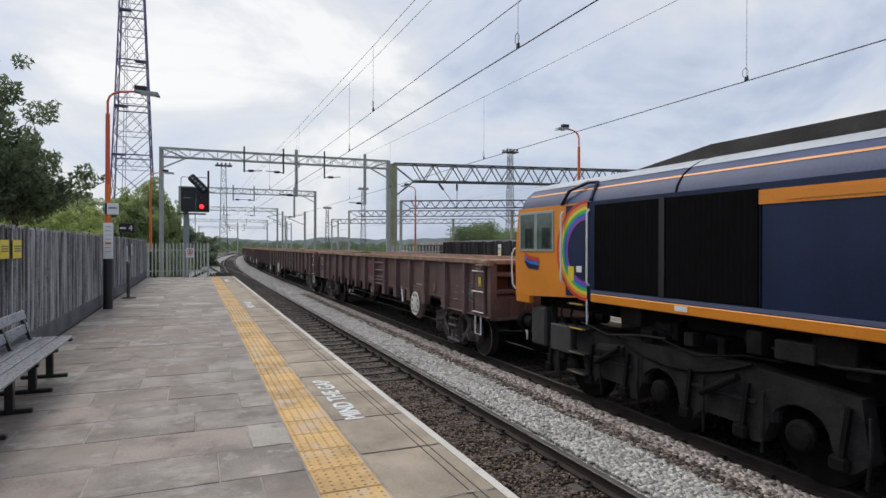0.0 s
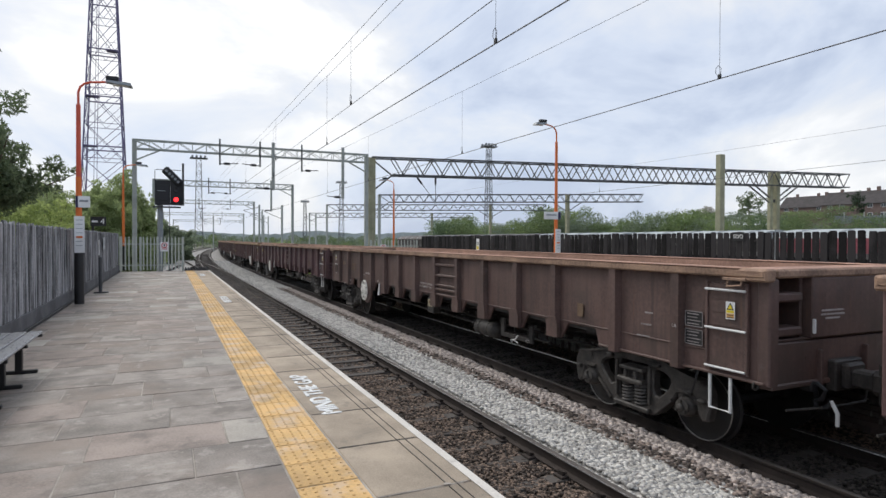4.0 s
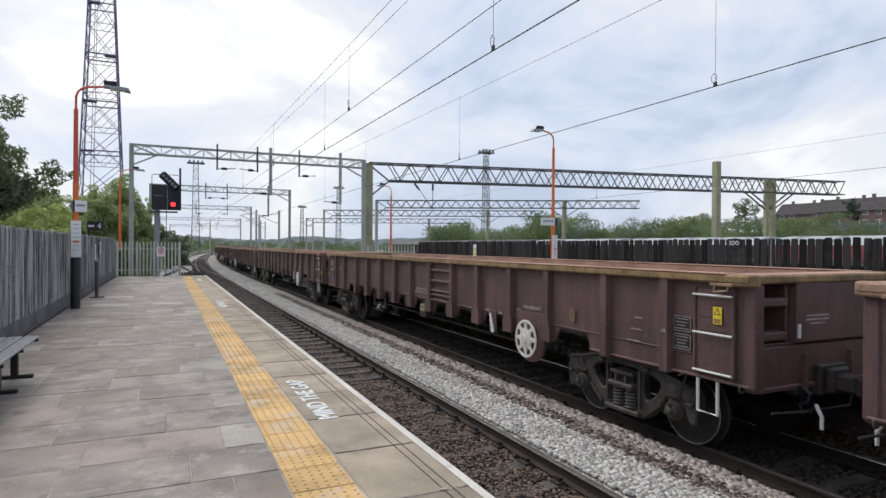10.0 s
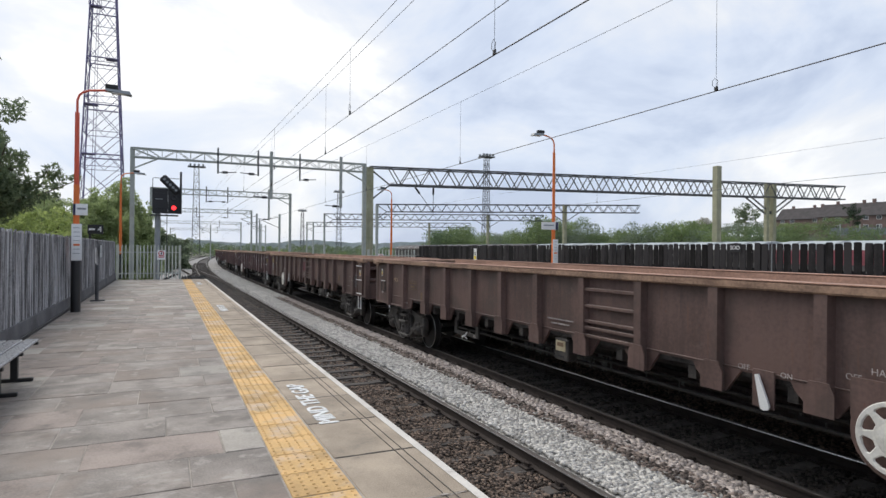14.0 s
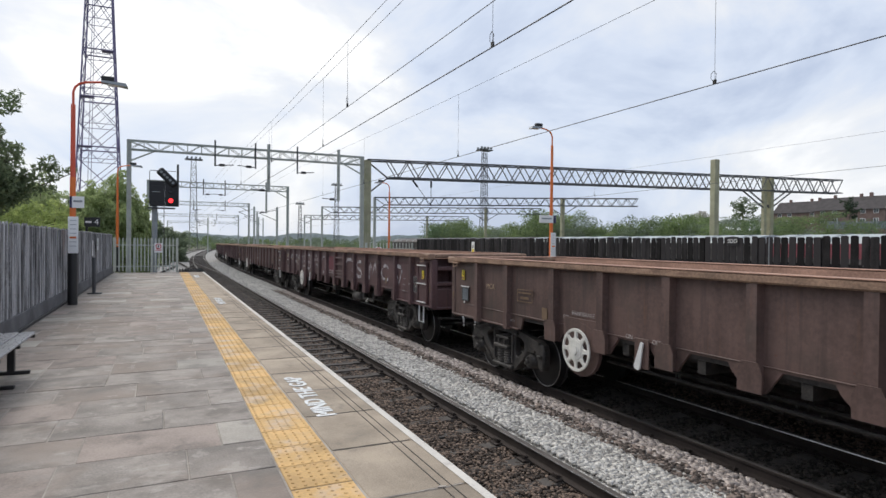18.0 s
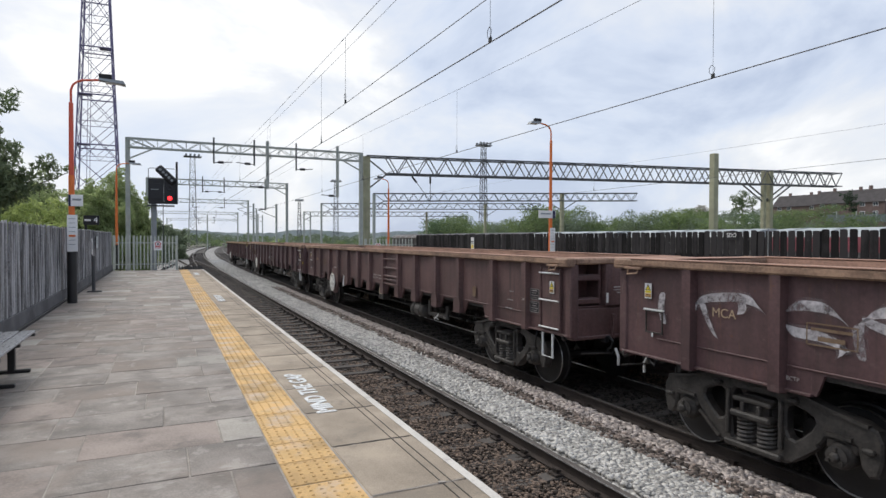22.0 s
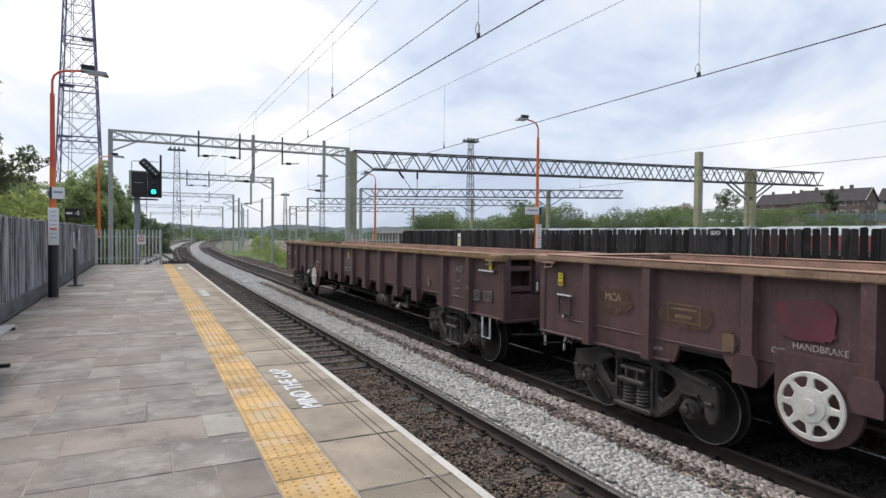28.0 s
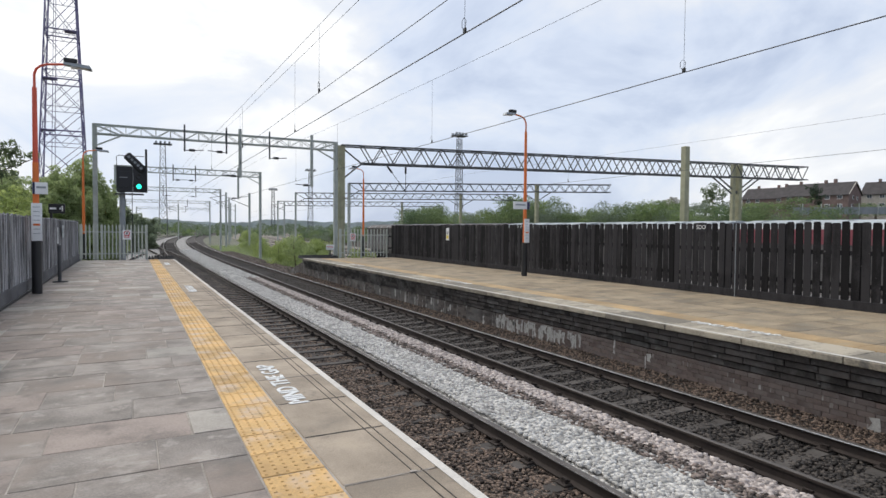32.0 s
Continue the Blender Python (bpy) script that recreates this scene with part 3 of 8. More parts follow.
    def mesh(self, name, material):
        me = bpy.data.meshes.new(name)
        me.from_pydata(self.v, [], self.f)
        bm = bmesh.new()
        bm.from_mesh(me)
        if len(bm.faces) < 6000:
            bmesh.ops.recalc_face_normals(bm, faces=bm.faces)
        bm.to_mesh(me)
        bm.free()
        me.materials.append(material)
        return me


def smooth(me, angle=40):
    """Rounds the shading but for edges sharper than the angle."""
    me.polygons.foreach_set("use_smooth", [True] * len(me.polygons))
    me.set_sharp_from_angle(angle=radians(angle))
    return me


def part(name, b, material, parent, label="", at=None, round_off=0):
    me = b if isinstance(b, bpy.types.Mesh) else b.mesh(name, material)
    if round_off:
        smooth(me, round_off)
    ob = new(name, me)
    ob.parent = parent
    if at is not None:
        ob.matrix_basis = at if isinstance(at, Matrix) else Matrix.Translation(at)
    if label:
        ob["label"] = label
    return ob


def thing(name, label="", category="", group="", kind="", at=None):
    ob = new(name)
    ob.empty_display_size = 0.1
    if at is not None:
        ob.matrix_basis = at if isinstance(at, Matrix) else Matrix.Translation(at)
    return tagged(ob, label, category, group, kind)


def solid(name, b, material, label="", category="", group="", kind="", at=None, round_off=0):
    ob = part(name, b, material, None, "", at, round_off)
    return tagged(ob, label, category, group, kind)


def lettering(name, text, size, material, parent, at, depth=0.002, label="", bold=0.0, length=0.0):
    cu = bpy.data.curves.new(name, "FONT")
    cu.body, cu.size, cu.extrude, cu.align_x, cu.align_y = text, size, depth, "CENTER", "CENTER"
    tmp = bpy.data.objects.new(name, cu)
    scene.collection.objects.link(tmp)
    me = bpy.data.meshes.new_from_object(tmp.evaluated_get(bpy.context.evaluated_depsgraph_get()))
    bpy.data.objects.remove(tmp)
    me.materials.clear()
    me.materials.append(material)
    if bold:
        n_ = len(me.vertices)
        vs = [tuple(v.co) for v in me.vertices]
        fs = [tuple(p.vertices) for p in me.polygons]
        me.clear_geometry()
        me.from_pydata(vs + [(x + bold, y + 0.5 * bold, z + 0.0008) for x, y, z in vs], [], fs + [tuple(i + n_ for i in f) for f in fs])
    if length:
        xs_ = [v.co.x for v in me.vertices]
        k = length / (max(xs_) - min(xs_))
        for v in me.vertices:
            v.co.x *= k
    return part(name, me, material, parent, label, at)


# ---- the plan: y runs along the platform, x across the tracks, z = 0 on the platform ----
RAIL_Z = -1.04
NEAR_C, FAR_C = 3.485, 7.085
EDGE = 1.81
FENCE_X = -2.16
OPP_Z, OPP_EDGE, OPP_FENCE = -0.12, 8.42, 13.75
END_Y = 31.6


def bend(y):
    """How far the line has curved to the right at y."""
    if y < 40:
        return 0.0
    if y < 260:
        return (y - 40) ** 2 / 2350
    return 220 ** 2 / 2350 + (y - 260) * 440 / 2350


def line_path(x0, y0, y1, z, step=6.0):
    pts = []
    y = y0
    while y <= y1 + 0.01:
        pts.append((x0 + bend(y), y, z))
        y += step if y > 36 else min(step * 4, max(step, 36.5 - y))
    return pts


# ground sheet, reaching the horizon
b = Build()
G = 40
size = 2600
xs = [-size + 2 * size * i / G for i in range(G + 1)]
for j in range(G + 1):
    for i in range(G + 1):
        b.v.append((xs[i], xs[j], -1.62))
for j in range(G):
    for i in range(G):
        a = j * (G + 1) + i
        b.f.append((a, a + 1, a + G + 2, a + G + 1))
solid("ground", b, GROUND, "weedy railway ground of earth and ash", "ground", kind="structure")

# track bed of ballast under both lines
b = Build()
b.sweep([(-3.6, -0.6), (-3.2, -0.212), (3.45, -0.215), (4.4, -0.6)], line_path(5.3, -30, 320, RAIL_Z, 6))
solid("track_bed", b, BALLAST_BED, "dark oily ballast bed under the tracks", "ballast", kind="structure")
b = Build()
b.sweep([(-0.86, -0.32), (-0.74, -0.13), (-0.2, -0.09), (0.35, -0.10), (0.80, -0.15), (0.9, -0.32)], line_path(5.27, -30, 320, RAIL_Z, 6))
solid("ballast_strip", b, BALLAST_BED_LIGHT, "pale fresh ballast heaped between the two tracks", "ballast", kind="structure")
b = Build()
b.sweep([(-0.65, -0.4), (-0.62, -0.21), (-0.33, -0.15), (0.0, -0.05), (0.12, -0.04), (0.2, -0.4)], [(OPP_EDGE + 0.25, yy, RAIL_Z) for yy in (-14.0, 2.0, 18.0, 35.0)])
solid("ballast_shoulder", b, BALLAST_BED, "dark ballast shoulder banked against the far platform", "ballast", kind="structure")
b = Build()
b.sweep([(-1.0, -0.5), (-0.9, 0.02), (24.0, 0.02), (24.4, -0.5)], [(p[0], p[1], -1.5) for p in line_path(18.2, -20, 320, 0, 6)])
solid("siding_bed", b, EARTH, "ashy ground of the sidings with dry weeds", "ground", kind="structure")

RAIL_PROFILE = [(-0.07, -0.159), (0.07, -0.159), (0.07, -0.148), (0.012, -0.128), (0.012, -0.045), (0.036, -0.034),
                (0.036, -0.004), (-0.036, -0.004), (-0.036, -0.034), (-0.012, -0.045), (-0.012, -0.128), (-0.07, -0.148)]
HEAD_PROFILE = [(-0.034, -0.0042), (0.034, -0.0042), (0.028, 0.0), (-0.028, 0.0)]
FACE_PROFILE = [(0.030, -0.016), (0.0408, -0.016), (0.0375, -0.005), (0.030, -0.003)]

sb = Build()
sb.add([(-1.25, -0.13, -0.2), (1.25, -0.13, -0.2), (1.25, 0.13, -0.2), (-1.25, 0.13, -0.2),
        (-1.24, -0.10, 0.0), (-0.45, -0.10, 0.0), (-0.4, -0.09, -0.012), (0.4, -0.09, -0.012), (0.45, -0.10, 0.0), (1.24, -0.10, 0.0),
        (1.24, 0.10, 0.0), (0.45, 0.10, 0.0), (0.4, 0.09, -0.012), (-0.4, 0.09, -0.012), (-0.45, 0.10, 0.0), (-1.24, 0.10, 0.0)],
       [(0, 3, 2, 1), (0, 1, 9, 8, 7, 6, 5, 4), (2, 3, 15, 14, 13, 12, 11, 10), (1, 2, 10, 9), (3, 0, 4, 15),
        (4, 5, 14, 15), (5, 6, 13, 14), (6, 7, 12, 13), (7, 8, 11, 12), (8, 9, 10, 11)])
SLEEPER_MESH = sb.mesh("sleeper", SLEEPER)
cb = Build()
cb.box(0, 0, 0.012, 0.34, 0.17, 0.024, 0.006)
for sx in (-1, 1):
    cb.box(sx * 0.105, 0, 0.045, 0.05, 0.10, 0.05, 0.01)
    cb.pipe([(sx * 0.075, -0.055, 0.05), (sx * 0.125, -0.06, 0.075), (sx * 0.135, 0.02, 0.08), (sx * 0.08, 0.055, 0.05)], 0.011, 5)
CHAIR_MESH = cb.mesh("rail_chair", RAIL_SIDE)


def track(name, x0, y0, y1, label, chairs_to=24):
    t = thing(name, label, "railway track", kind="structure", at=(0, 0, 0))
    for s in (-0.7525, 0.7525):
        path = line_path(x0 + s, y0, y1, RAIL_Z, 4)
        r = part("rail", Build().sweep(RAIL_PROFILE, path), RAIL_SIDE, t)
        part("rail_head", Build().sweep(HEAD_PROFILE, path), RAIL_DULL, r, "worn steel running surface")
        part("gauge_face", Build().sweep([(-q[0] if s > 0 else q[0], q[1]) for q in (FACE_PROFILE if s < 0 else FACE_PROFILE[::-1])], path), RAIL_TOP, r, "polished inner face of the rail head")
    y = y0
    while y < min(y1, 118):
        ang = math.degrees(math.atan(bend(y + 0.5) - bend(y - 0.5)))
        part("sleeper", SLEEPER_MESH, SLEEPER, t, at=pose(x0 + bend(y), y, RAIL_Z - 0.172, 0, 0, -ang))
        if 1.0 < y < chairs_to:
            for s in (-0.7525, 0.7525):
                part("rail_chair", CHAIR_MESH, RAIL_SIDE, t, at=pose(x0 + s, y, RAIL_Z - 0.166))
        y += 0.68
    return t


track("track_1", NEAR_C, -12, 320, "near running line with rusty rails on concrete sleepers")
track("track_2", FAR_C, -12, 320, "far running line with polished rails on concrete sleepers")

# crossover and diverging rails past the platform end
def plain_track(name, pts, label):
    t = thing(name, label, "railway track", kind="structure")
    for s in (-0.7525, 0.7525):
        path = []
        for i, p in enumerate(pts):
            a, c = pts[max(i - 1, 0)], pts[min(i + 1, len(pts) - 1)]
            d = Vector((c[0] - a[0], c[1] - a[1], 0)).normalized()
            path.append((p[0] + s * d.y, p[1] - s * d.x, p[2]))
        r = part("rail", Build().sweep(RAIL_PROFILE, path), RAIL_SIDE, t)
        part("rail_head", Build().sweep(HEAD_PROFILE, path), RAIL_DULL, r, "worn steel running surface")
    return t


plain_track("track_3", [(NEAR_C + bend(y) - 3.6 * min(1, max(0, (y - 44) / 60)) ** 1.4, y, RAIL_Z + 0.004) for y in range(44, 300, 5)],
            "diverging line that leaves the near track at a turnout")
plain_track("track_4", [(-1.2 + bend(y) * 1.02 + 3.0 * max(0, min(1, (y - 34) / 36)), y, RAIL_Z) for y in range(34, 72, 4)],
            "loop line joining at the turnout past the platform end")
for nx, x0 in enumerate((19.5, 23.2, 26.9, 33.0, 36.7, 40.4)):
    plain_track("track_%d" % (5 + nx), [(x0 + bend(y) * 1.1, y, -1.36) for y in range(-10, 300, 10)],
                "rusty siding track on ashy ground")
b = Build()
b.sweep([(-1.7, -0.4), (-1.5, -0.19), (1.5, -0.19), (1.7, -0.4)], [(-0.6 + bend(y) * 1.0 + 1.6 * max(0, min(1, (y - 34) / 36)), y, RAIL_Z) for y in range(34, 300, 6)])
solid("loop_bed", b, BALLAST_BED_LIGHT, "pale ballast under the diverging line", "ballast", kind="structure")


# ---- loose ballast stones near the platform ----
def stones(name, n, x0, x1, y0, y1, z_of, size, material, label, seed):
    rng = np.random.default_rng(seed)
    base = np.array([(x, y, z) for x in (-0.62, 0.62) for y in (-0.62, 0.62) for z in (-0.62, 0.62)])
    tris = np.array([(0, 1, 3, 2), (4, 6, 7, 5), (0, 4, 5, 1), (2, 3, 7, 6), (0, 2, 6, 4), (1, 5, 7, 3)])
    u = rng.random(n)
    ys = y0 + (y1 - y0) * u ** 1.5
    xs_ = x0 + (x1 - x0) * rng.random(n)
    away = np.where(ys > 40, (ys - 40) ** 2 / 2350, 0.0)
    sc = size * (0.6 + 0.8 * rng.random((n, 1, 1)))
    shape = base[None] * (0.6 + 0.75 * rng.random((n, len(base), 3)))
    shape = shape * np.array([1.0, 1.0, 0.7])[None, None] * (0.75 + 0.5 * rng.random((n, 1, 3)))
    a = rng.random(n) * 2 * math.pi
    c, s = np.cos(a)[:, None], np.sin(a)[:, None]
    X = shape[..., 0] * c - shape[..., 1] * s
    Y = shape[..., 0] * s + shape[..., 1] * c
    Z = shape[..., 2]
    P = np.stack([X, Y, Z], -1) * sc
    P[..., 0] += (xs_ + away)[:, None]
    P[..., 1] += ys[:, None]
    P[..., 2] += (z_of(xs_) + size * 0.35 * rng.random(n))[:, None]
    F = (tris[None] + (np.arange(n) * len(base))[:, None, None]).reshape(-1, 4)
    me = bpy.data.meshes.new(name)
    me.vertices.add(8 * n)
    me.vertices.foreach_set("co", P.ravel())
    me.loops.add(24 * n)
    me.loops.foreach_set("vertex_index", F.ravel())
    me.polygons.add(6 * n)
    me.polygons.foreach_set("loop_start", np.arange(0, 24 * n, 4))
    me.update(calc_edges=True)
    me.materials.append(material)
    return tagged(new(name, me), label, "ballast", kind="stuff")


def heap(x):
    u = x - 5.27
    return RAIL_Z + np.where(u < -0.74, -0.16, np.where(u < 0.8, -0.105, -0.16))


def shoulder(x):
    return RAIL_Z - 0.205 + 0.17 * np.clip((x - 8.1) / (OPP_EDGE + 0.25 - 8.1), 0, 1) ** 1.3


stones("ballast_stones", 30000, 4.40, 5.50, 1.5, 34, heap, 0.033, BALLAST_LIGHT, "fresh pale grey ballast stones between the tracks", 1)
stones("ballast_stones", 11000, 5.62, 6.08, 1.5, 34, heap, 0.036, BALLAST_PINK, "pinkish grey ballast stones heaped along the far track", 2)
stones("ballast_stones", 5200, 5.36, 5.70, 1.5, 34, lambda x: heap(x) + 0.015, 0.031, BALLAST_BROWN, "older brown ballast stones in the heap", 3)
stones("ballast_stones", 27000, 1.95, 4.40, 1.5, 11.5, lambda x: x * 0 + RAIL_Z - 0.192, 0.0235, BALLAST_DARK, "dark oily ballast stones between the near rails", 4)
stones("ballast_stones", 12000, 1.95, 4.40, 11.2, 44, lambda x: x * 0 + RAIL_Z - 0.222, 0.032, BALLAST_DARK, "dark oily ballast stones between bare sleepers", 6)
stones("ballast_stones", 9000, 4.40, 6.05, 33, 78, heap, 0.05, BALLAST_LIGHT, "fresh pale grey ballast stones further down the line", 7)
stones("ballast_stones", 5000, 8.2, 10.2, 34, 74, lambda x: x * 0 + RAIL_Z - 0.23, 0.05, BALLAST_BROWN, "brownish ballast shoulder beyond the far track", 8)
stones("ballast_stones", 24000, 6.1, 8.3, 2.5, 36, lambda x: x * 0 + RAIL_Z - 0.199, 0.026, BALLAST_OILY, "dark oily ballast stones round the far track", 5)
stones("ballast_stones", 20000, 8.02, OPP_EDGE + 0.3, 2.0, 35, shoulder, 0.023, BALLAST_DARK, "brown ballast heaped against the far platform wall", 9)

# ---- the near platform ----
b = Build()
b.box((FENCE_X - 3.0 + EDGE - 0.12) / 2, (-14 + END_Y) / 2, -0.765, EDGE - 0.12 - FENCE_X + 3.0, END_Y + 14, 1.52)
platform_1 = solid("platform_1", b, JOINT, "station platform of worn stone slabs with a yellow tactile strip", "platform", kind="structure")
b = Build()
b.box(EDGE - 0.075, (-14 + END_Y) / 2, -0.62, 0.05, END_Y + 14, 1.1)
part("platform_face", b, BRICK_STUFF, platform_1)

rng = random.Random(7)
SLABS = {}


def slab_mesh(w, d, h, material, ch=0.006):
    key = (round(w, 3), round(d, 3), h, material.name, ch)
    if key not in SLABS:
        SLABS[key] = Build().box(0, 0, -h / 2, w, d, h, ch).mesh("slab", material)
    return SLABS[key]


TX0 = 0.70
y = 4.15 - 0.60 * 24
row = 0
while y < END_Y - 0.05:
    d = min(0.60, END_Y - y)
    x = TX0 - 0.006
    first = True
    while x > FENCE_X + 0.12:
        w = rng.choice((0.55, 0.7, 0.8, 0.95)) if not (first and row % 2) else 0.31
        first = False
        w = min(w, x - (FENCE_X + 0.05))
        if x - w < FENCE_X + 0.3:
            w = x - (FENCE_X + 0.05)
        w = round(w / 0.05) * 0.05 if w > 0.12 else w
        r = rng.random()
        far = y > 24
        mt = SLAB_RED if r < 0.1 else SLAB_PALE if r < (0.55 if far else 0.18) else SLAB
        part("slab", slab_mesh(w - 0.009, d - 0.009, 0.05, mt, 0.004), mt, platform_1,
             at=pose(x - w / 2, y + d / 2, rng.uniform(-0.003, 0.002), rng.uniform(-0.25, 0.25), rng.uniform(-0.25, 0.25)))
        x -= w
    y += 0.60
    row += 1

tb = Build().box(0, 0, -0.025, 0.394, 0.394, 0.05, 0.004)
for i in range(6):
    for j in range(6):
        cx, cy = (i - 2.5) * 0.0665, (j - 2.5) * 0.0665
        ring = [(cx + 0.0125 * math.cos(k * math.pi / 3), cy + 0.0125 * math.sin(k * math.pi / 3), 0.0) for k in range(6)]
        top = [(cx + 0.008 * math.cos(k * math.pi / 3), cy + 0.008 * math.sin(k * math.pi / 3), 0.0055) for k in range(6)]
        tb.add(ring + top, [(k, (k + 1) % 6, 6 + (k + 1) % 6, 6 + k) for k in range(6)] + [tuple(range(6, 12))])
TILE_MESH = tb.mesh("tactile_tile", TACTILE)
y = 3.715 - 0.405 * 36
while y < END_Y - 0.3:
    part("tactile_tile", TILE_MESH, TACTILE, platform_1, at=pose(TX0 + 0.2, y + 0.2, rng.uniform(-0.001, 0.002)))
    y += 0.405

kb = Build().box(0, 0, -0.06, EDGE - 1.106, 0.905, 0.12, 0.012)
COPE_MESH = kb.mesh("coping_stone", COPING)
y = 3.38 - 0.915 * 16
while y < END_Y - 0.2:
    c = part("coping_stone", COPE_MESH, COPING, platform_1, at=pose((1.106 + EDGE) / 2, y + 0.4575, rng.uniform(-0.002, 0.002)))
    y += 0.915
cr = random.Random(77)
for i in range(14):
    yj = 3.38 + 0.915 * i
    pts = [(1.12 + 0.06 * q, yj + cr.uniform(-0.006, 0.006)) for q in range(11)]
    line = [(x_, y_ + cr.uniform(0.003, 0.010)) for x_, y_ in pts] + [(x_, y_ - cr.uniform(0.003, 0.010)) for x_, y_ in pts[::-1]]
    part("joint_crack", Build().plate(line, "z", 0.0005, 0.0032), DARK_LINE if i % 3 else JOINT, platform_1)
    if i % 2 == 0:
        cx = cr.uniform(1.2, 1.7)
        chip = [(cx + 0.03 * math.cos(a) * cr.uniform(0.6, 1.2), yj + 0.018 * math.sin(a) * cr.uniform(0.6, 1.2)) for a in (0, 0.8, 1.6, 2.4, 3.2, 4.0, 4.8, 5.6)]
        part("loose_mortar", Build().plate(chip, "z", 0.001, 0.009), JOINT, platform_1)
b = Build()
b.box(EDGE - 0.037, (END_Y - 11) / 2, 0.0045, 0.062, END_Y + 11, 0.004)
part("white_edge_line", b, WHITE_LINE, platform_1, "worn white painted edge line")
for gx in (EDGE - 0.17, EDGE - 0.235):
    part("groove", Build().box(gx, (END_Y - 11) / 2, 0.0035, 0.0065, END_Y + 11, 0.003), DARK_LINE, platform_1)
for gy in (5.96, 16.15, 27.6):
    lettering("painted_words", "MIND THE GAP", 0.25, WHITE, platform_1, pose(1.31, gy, 0.0065, 0, 0, 90), 0.0015, "white painted words on the coping", 0.016, 1.62)

# ---- the near platform's fence, gate and furniture ----
fence = thing("wooden_fence", "weathered black close-boarded wooden fence along the platform", "fence")
rng = random.Random(11)
BOARDS = [Build().plate([(-0.05, 0.0), (0.05, 0.0), (0.05, 1.44 + 0.02 * k), (0.0, 1.47 + 0.01 * k), (-0.05, 1.45)], "x", -0.011, 0.011).mesh("board", FENCE_GREY)
          for k in range(4)]
y = 2.6
while y < END_Y - 0.2:
    part("board", BOARDS[rng.randrange(4)], FENCE_GREY, fence,
         at=pose(FENCE_X + rng.uniform(-0.006, 0.008), y, 0.30, 0, rng.uniform(-0.5, 0.5), rng.uniform(-3, 3)))
    y += 0.107
b = Build()
yy = -13.0
while yy < 2.6:
    b.box(FENCE_X, yy, 1.03, 0.022, 0.1, 1.46)
    yy += 0.107
tagged(part("boards_beyond", b, FENCE_GREY, fence), kind="stuff")
part("gravel_board", Build().box(FENCE_X + 0.02, (END_Y - 13) / 2, 0.16, 0.035, END_Y + 13, 0.30, 0.006), SKIRTING, fence, "dark skirting board along the fence foot")
part("fence_ledge", Build().box(FENCE_X + 0.045, (END_Y - 13) / 2, 0.04, 0.04, END_Y + 13, 0.06, 0.008), BLACK, fence)
for rz in (0.55, 1.4):
    part("fence_rail", Build().box(FENCE_X - 0.05, (END_Y - 13) / 2, rz, 0.06, END_Y + 13, 0.09), FENCE_GREY, fence)


def palisade(name, x0, x1, y, z, h, n, posts, label, gate_from=None):
    t = thing(name, label, "fence", at=(0, 0, 0))
    pale = Build().plate([(-0.028, 0.0), (0.028, 0.0), (0.028, h - 0.07), (0.0, h), (-0.028, h - 0.07)], "y", -0.012, 0.012).mesh("pale", GALV_PALE)
    for i in range(n):
        x = x0 + (x1 - x0) * (i + 0.5) / n
        part("pale", pale, GALV_PALE, t, at=(x, y - 0.03, z + 0.05))
    for rz in (0.28, h - 0.32):
        part("palisade_rail", Build().box((x0 + x1) / 2, y, z + rz, x1 - x0, 0.04, 0.05, 0.005), GALV_PALE, t)
    for px_ in posts:
        part("palisade_post", Build().box(px_, y + 0.03, z + h / 2, 0.09, 0.07, h + 0.06, 0.008), GALV_PALE, t)
    return t


palisade("palisade_gate", FENCE_X + 0.03, 0.66, 32.0, 0.0, 1.62, 18, (FENCE_X + 0.05, -1.25, -0.52, 0.62), "galvanised steel palisade gate at the platform end")
palisade("palisade_fence", 10.55, 13.6, 33.0, OPP_Z, 1.62, 15, (10.6, 11.9, 13.5), "galvanised steel palisade fence at the far platform end")


def notice(name, x, y, z, w, h, label, lines=3, face=SIGN_WHITE, facing=-90, roundel=False, band=None):
    """A small flat notice; facing: degrees about z, 0 looks to -y."""
    t = thing(name, label, "sign", at=pose(x, y, z, 0, 0, facing))
    part("sign_plate", Build().box(0, 0, 0, w, 0.012, h, 0.003), face, t)
    if roundel:
        pts = [(0.36 * w * math.cos(a * math.pi / 10), 0.16 * h + 0.36 * w * math.sin(a * math.pi / 10)) for a in range(20)]
        inn = [(0.26 * w * math.cos(a * math.pi / 10), 0.16 * h + 0.26 * w * math.sin(a * math.pi / 10)) for a in range(20)]
        r = Build()
        r.add([(p[0], -0.009, p[1]) for p in pts + inn], [(i, (i + 1) % 20, 20 + (i + 1) % 20, 20 + i) for i in range(20)])
        part("red_ring", r, SIGN_RED, t)
        part("silhouette", Build().box(0, -0.008, 0.16 * h, 0.16 * w, 0.003, 0.22 * h), SIGN_BLACK, t)
    for i in range(lines):
        part("text_bar", Build().box(0, -0.008, -0.12 * h - 0.13 * h * i + (0.0 if roundel else 0.28 * h), w * (0.7 if i % 2 else 0.78), 0.003, h * 0.055), SIGN_BLACK if band is None else band, t)
    return t


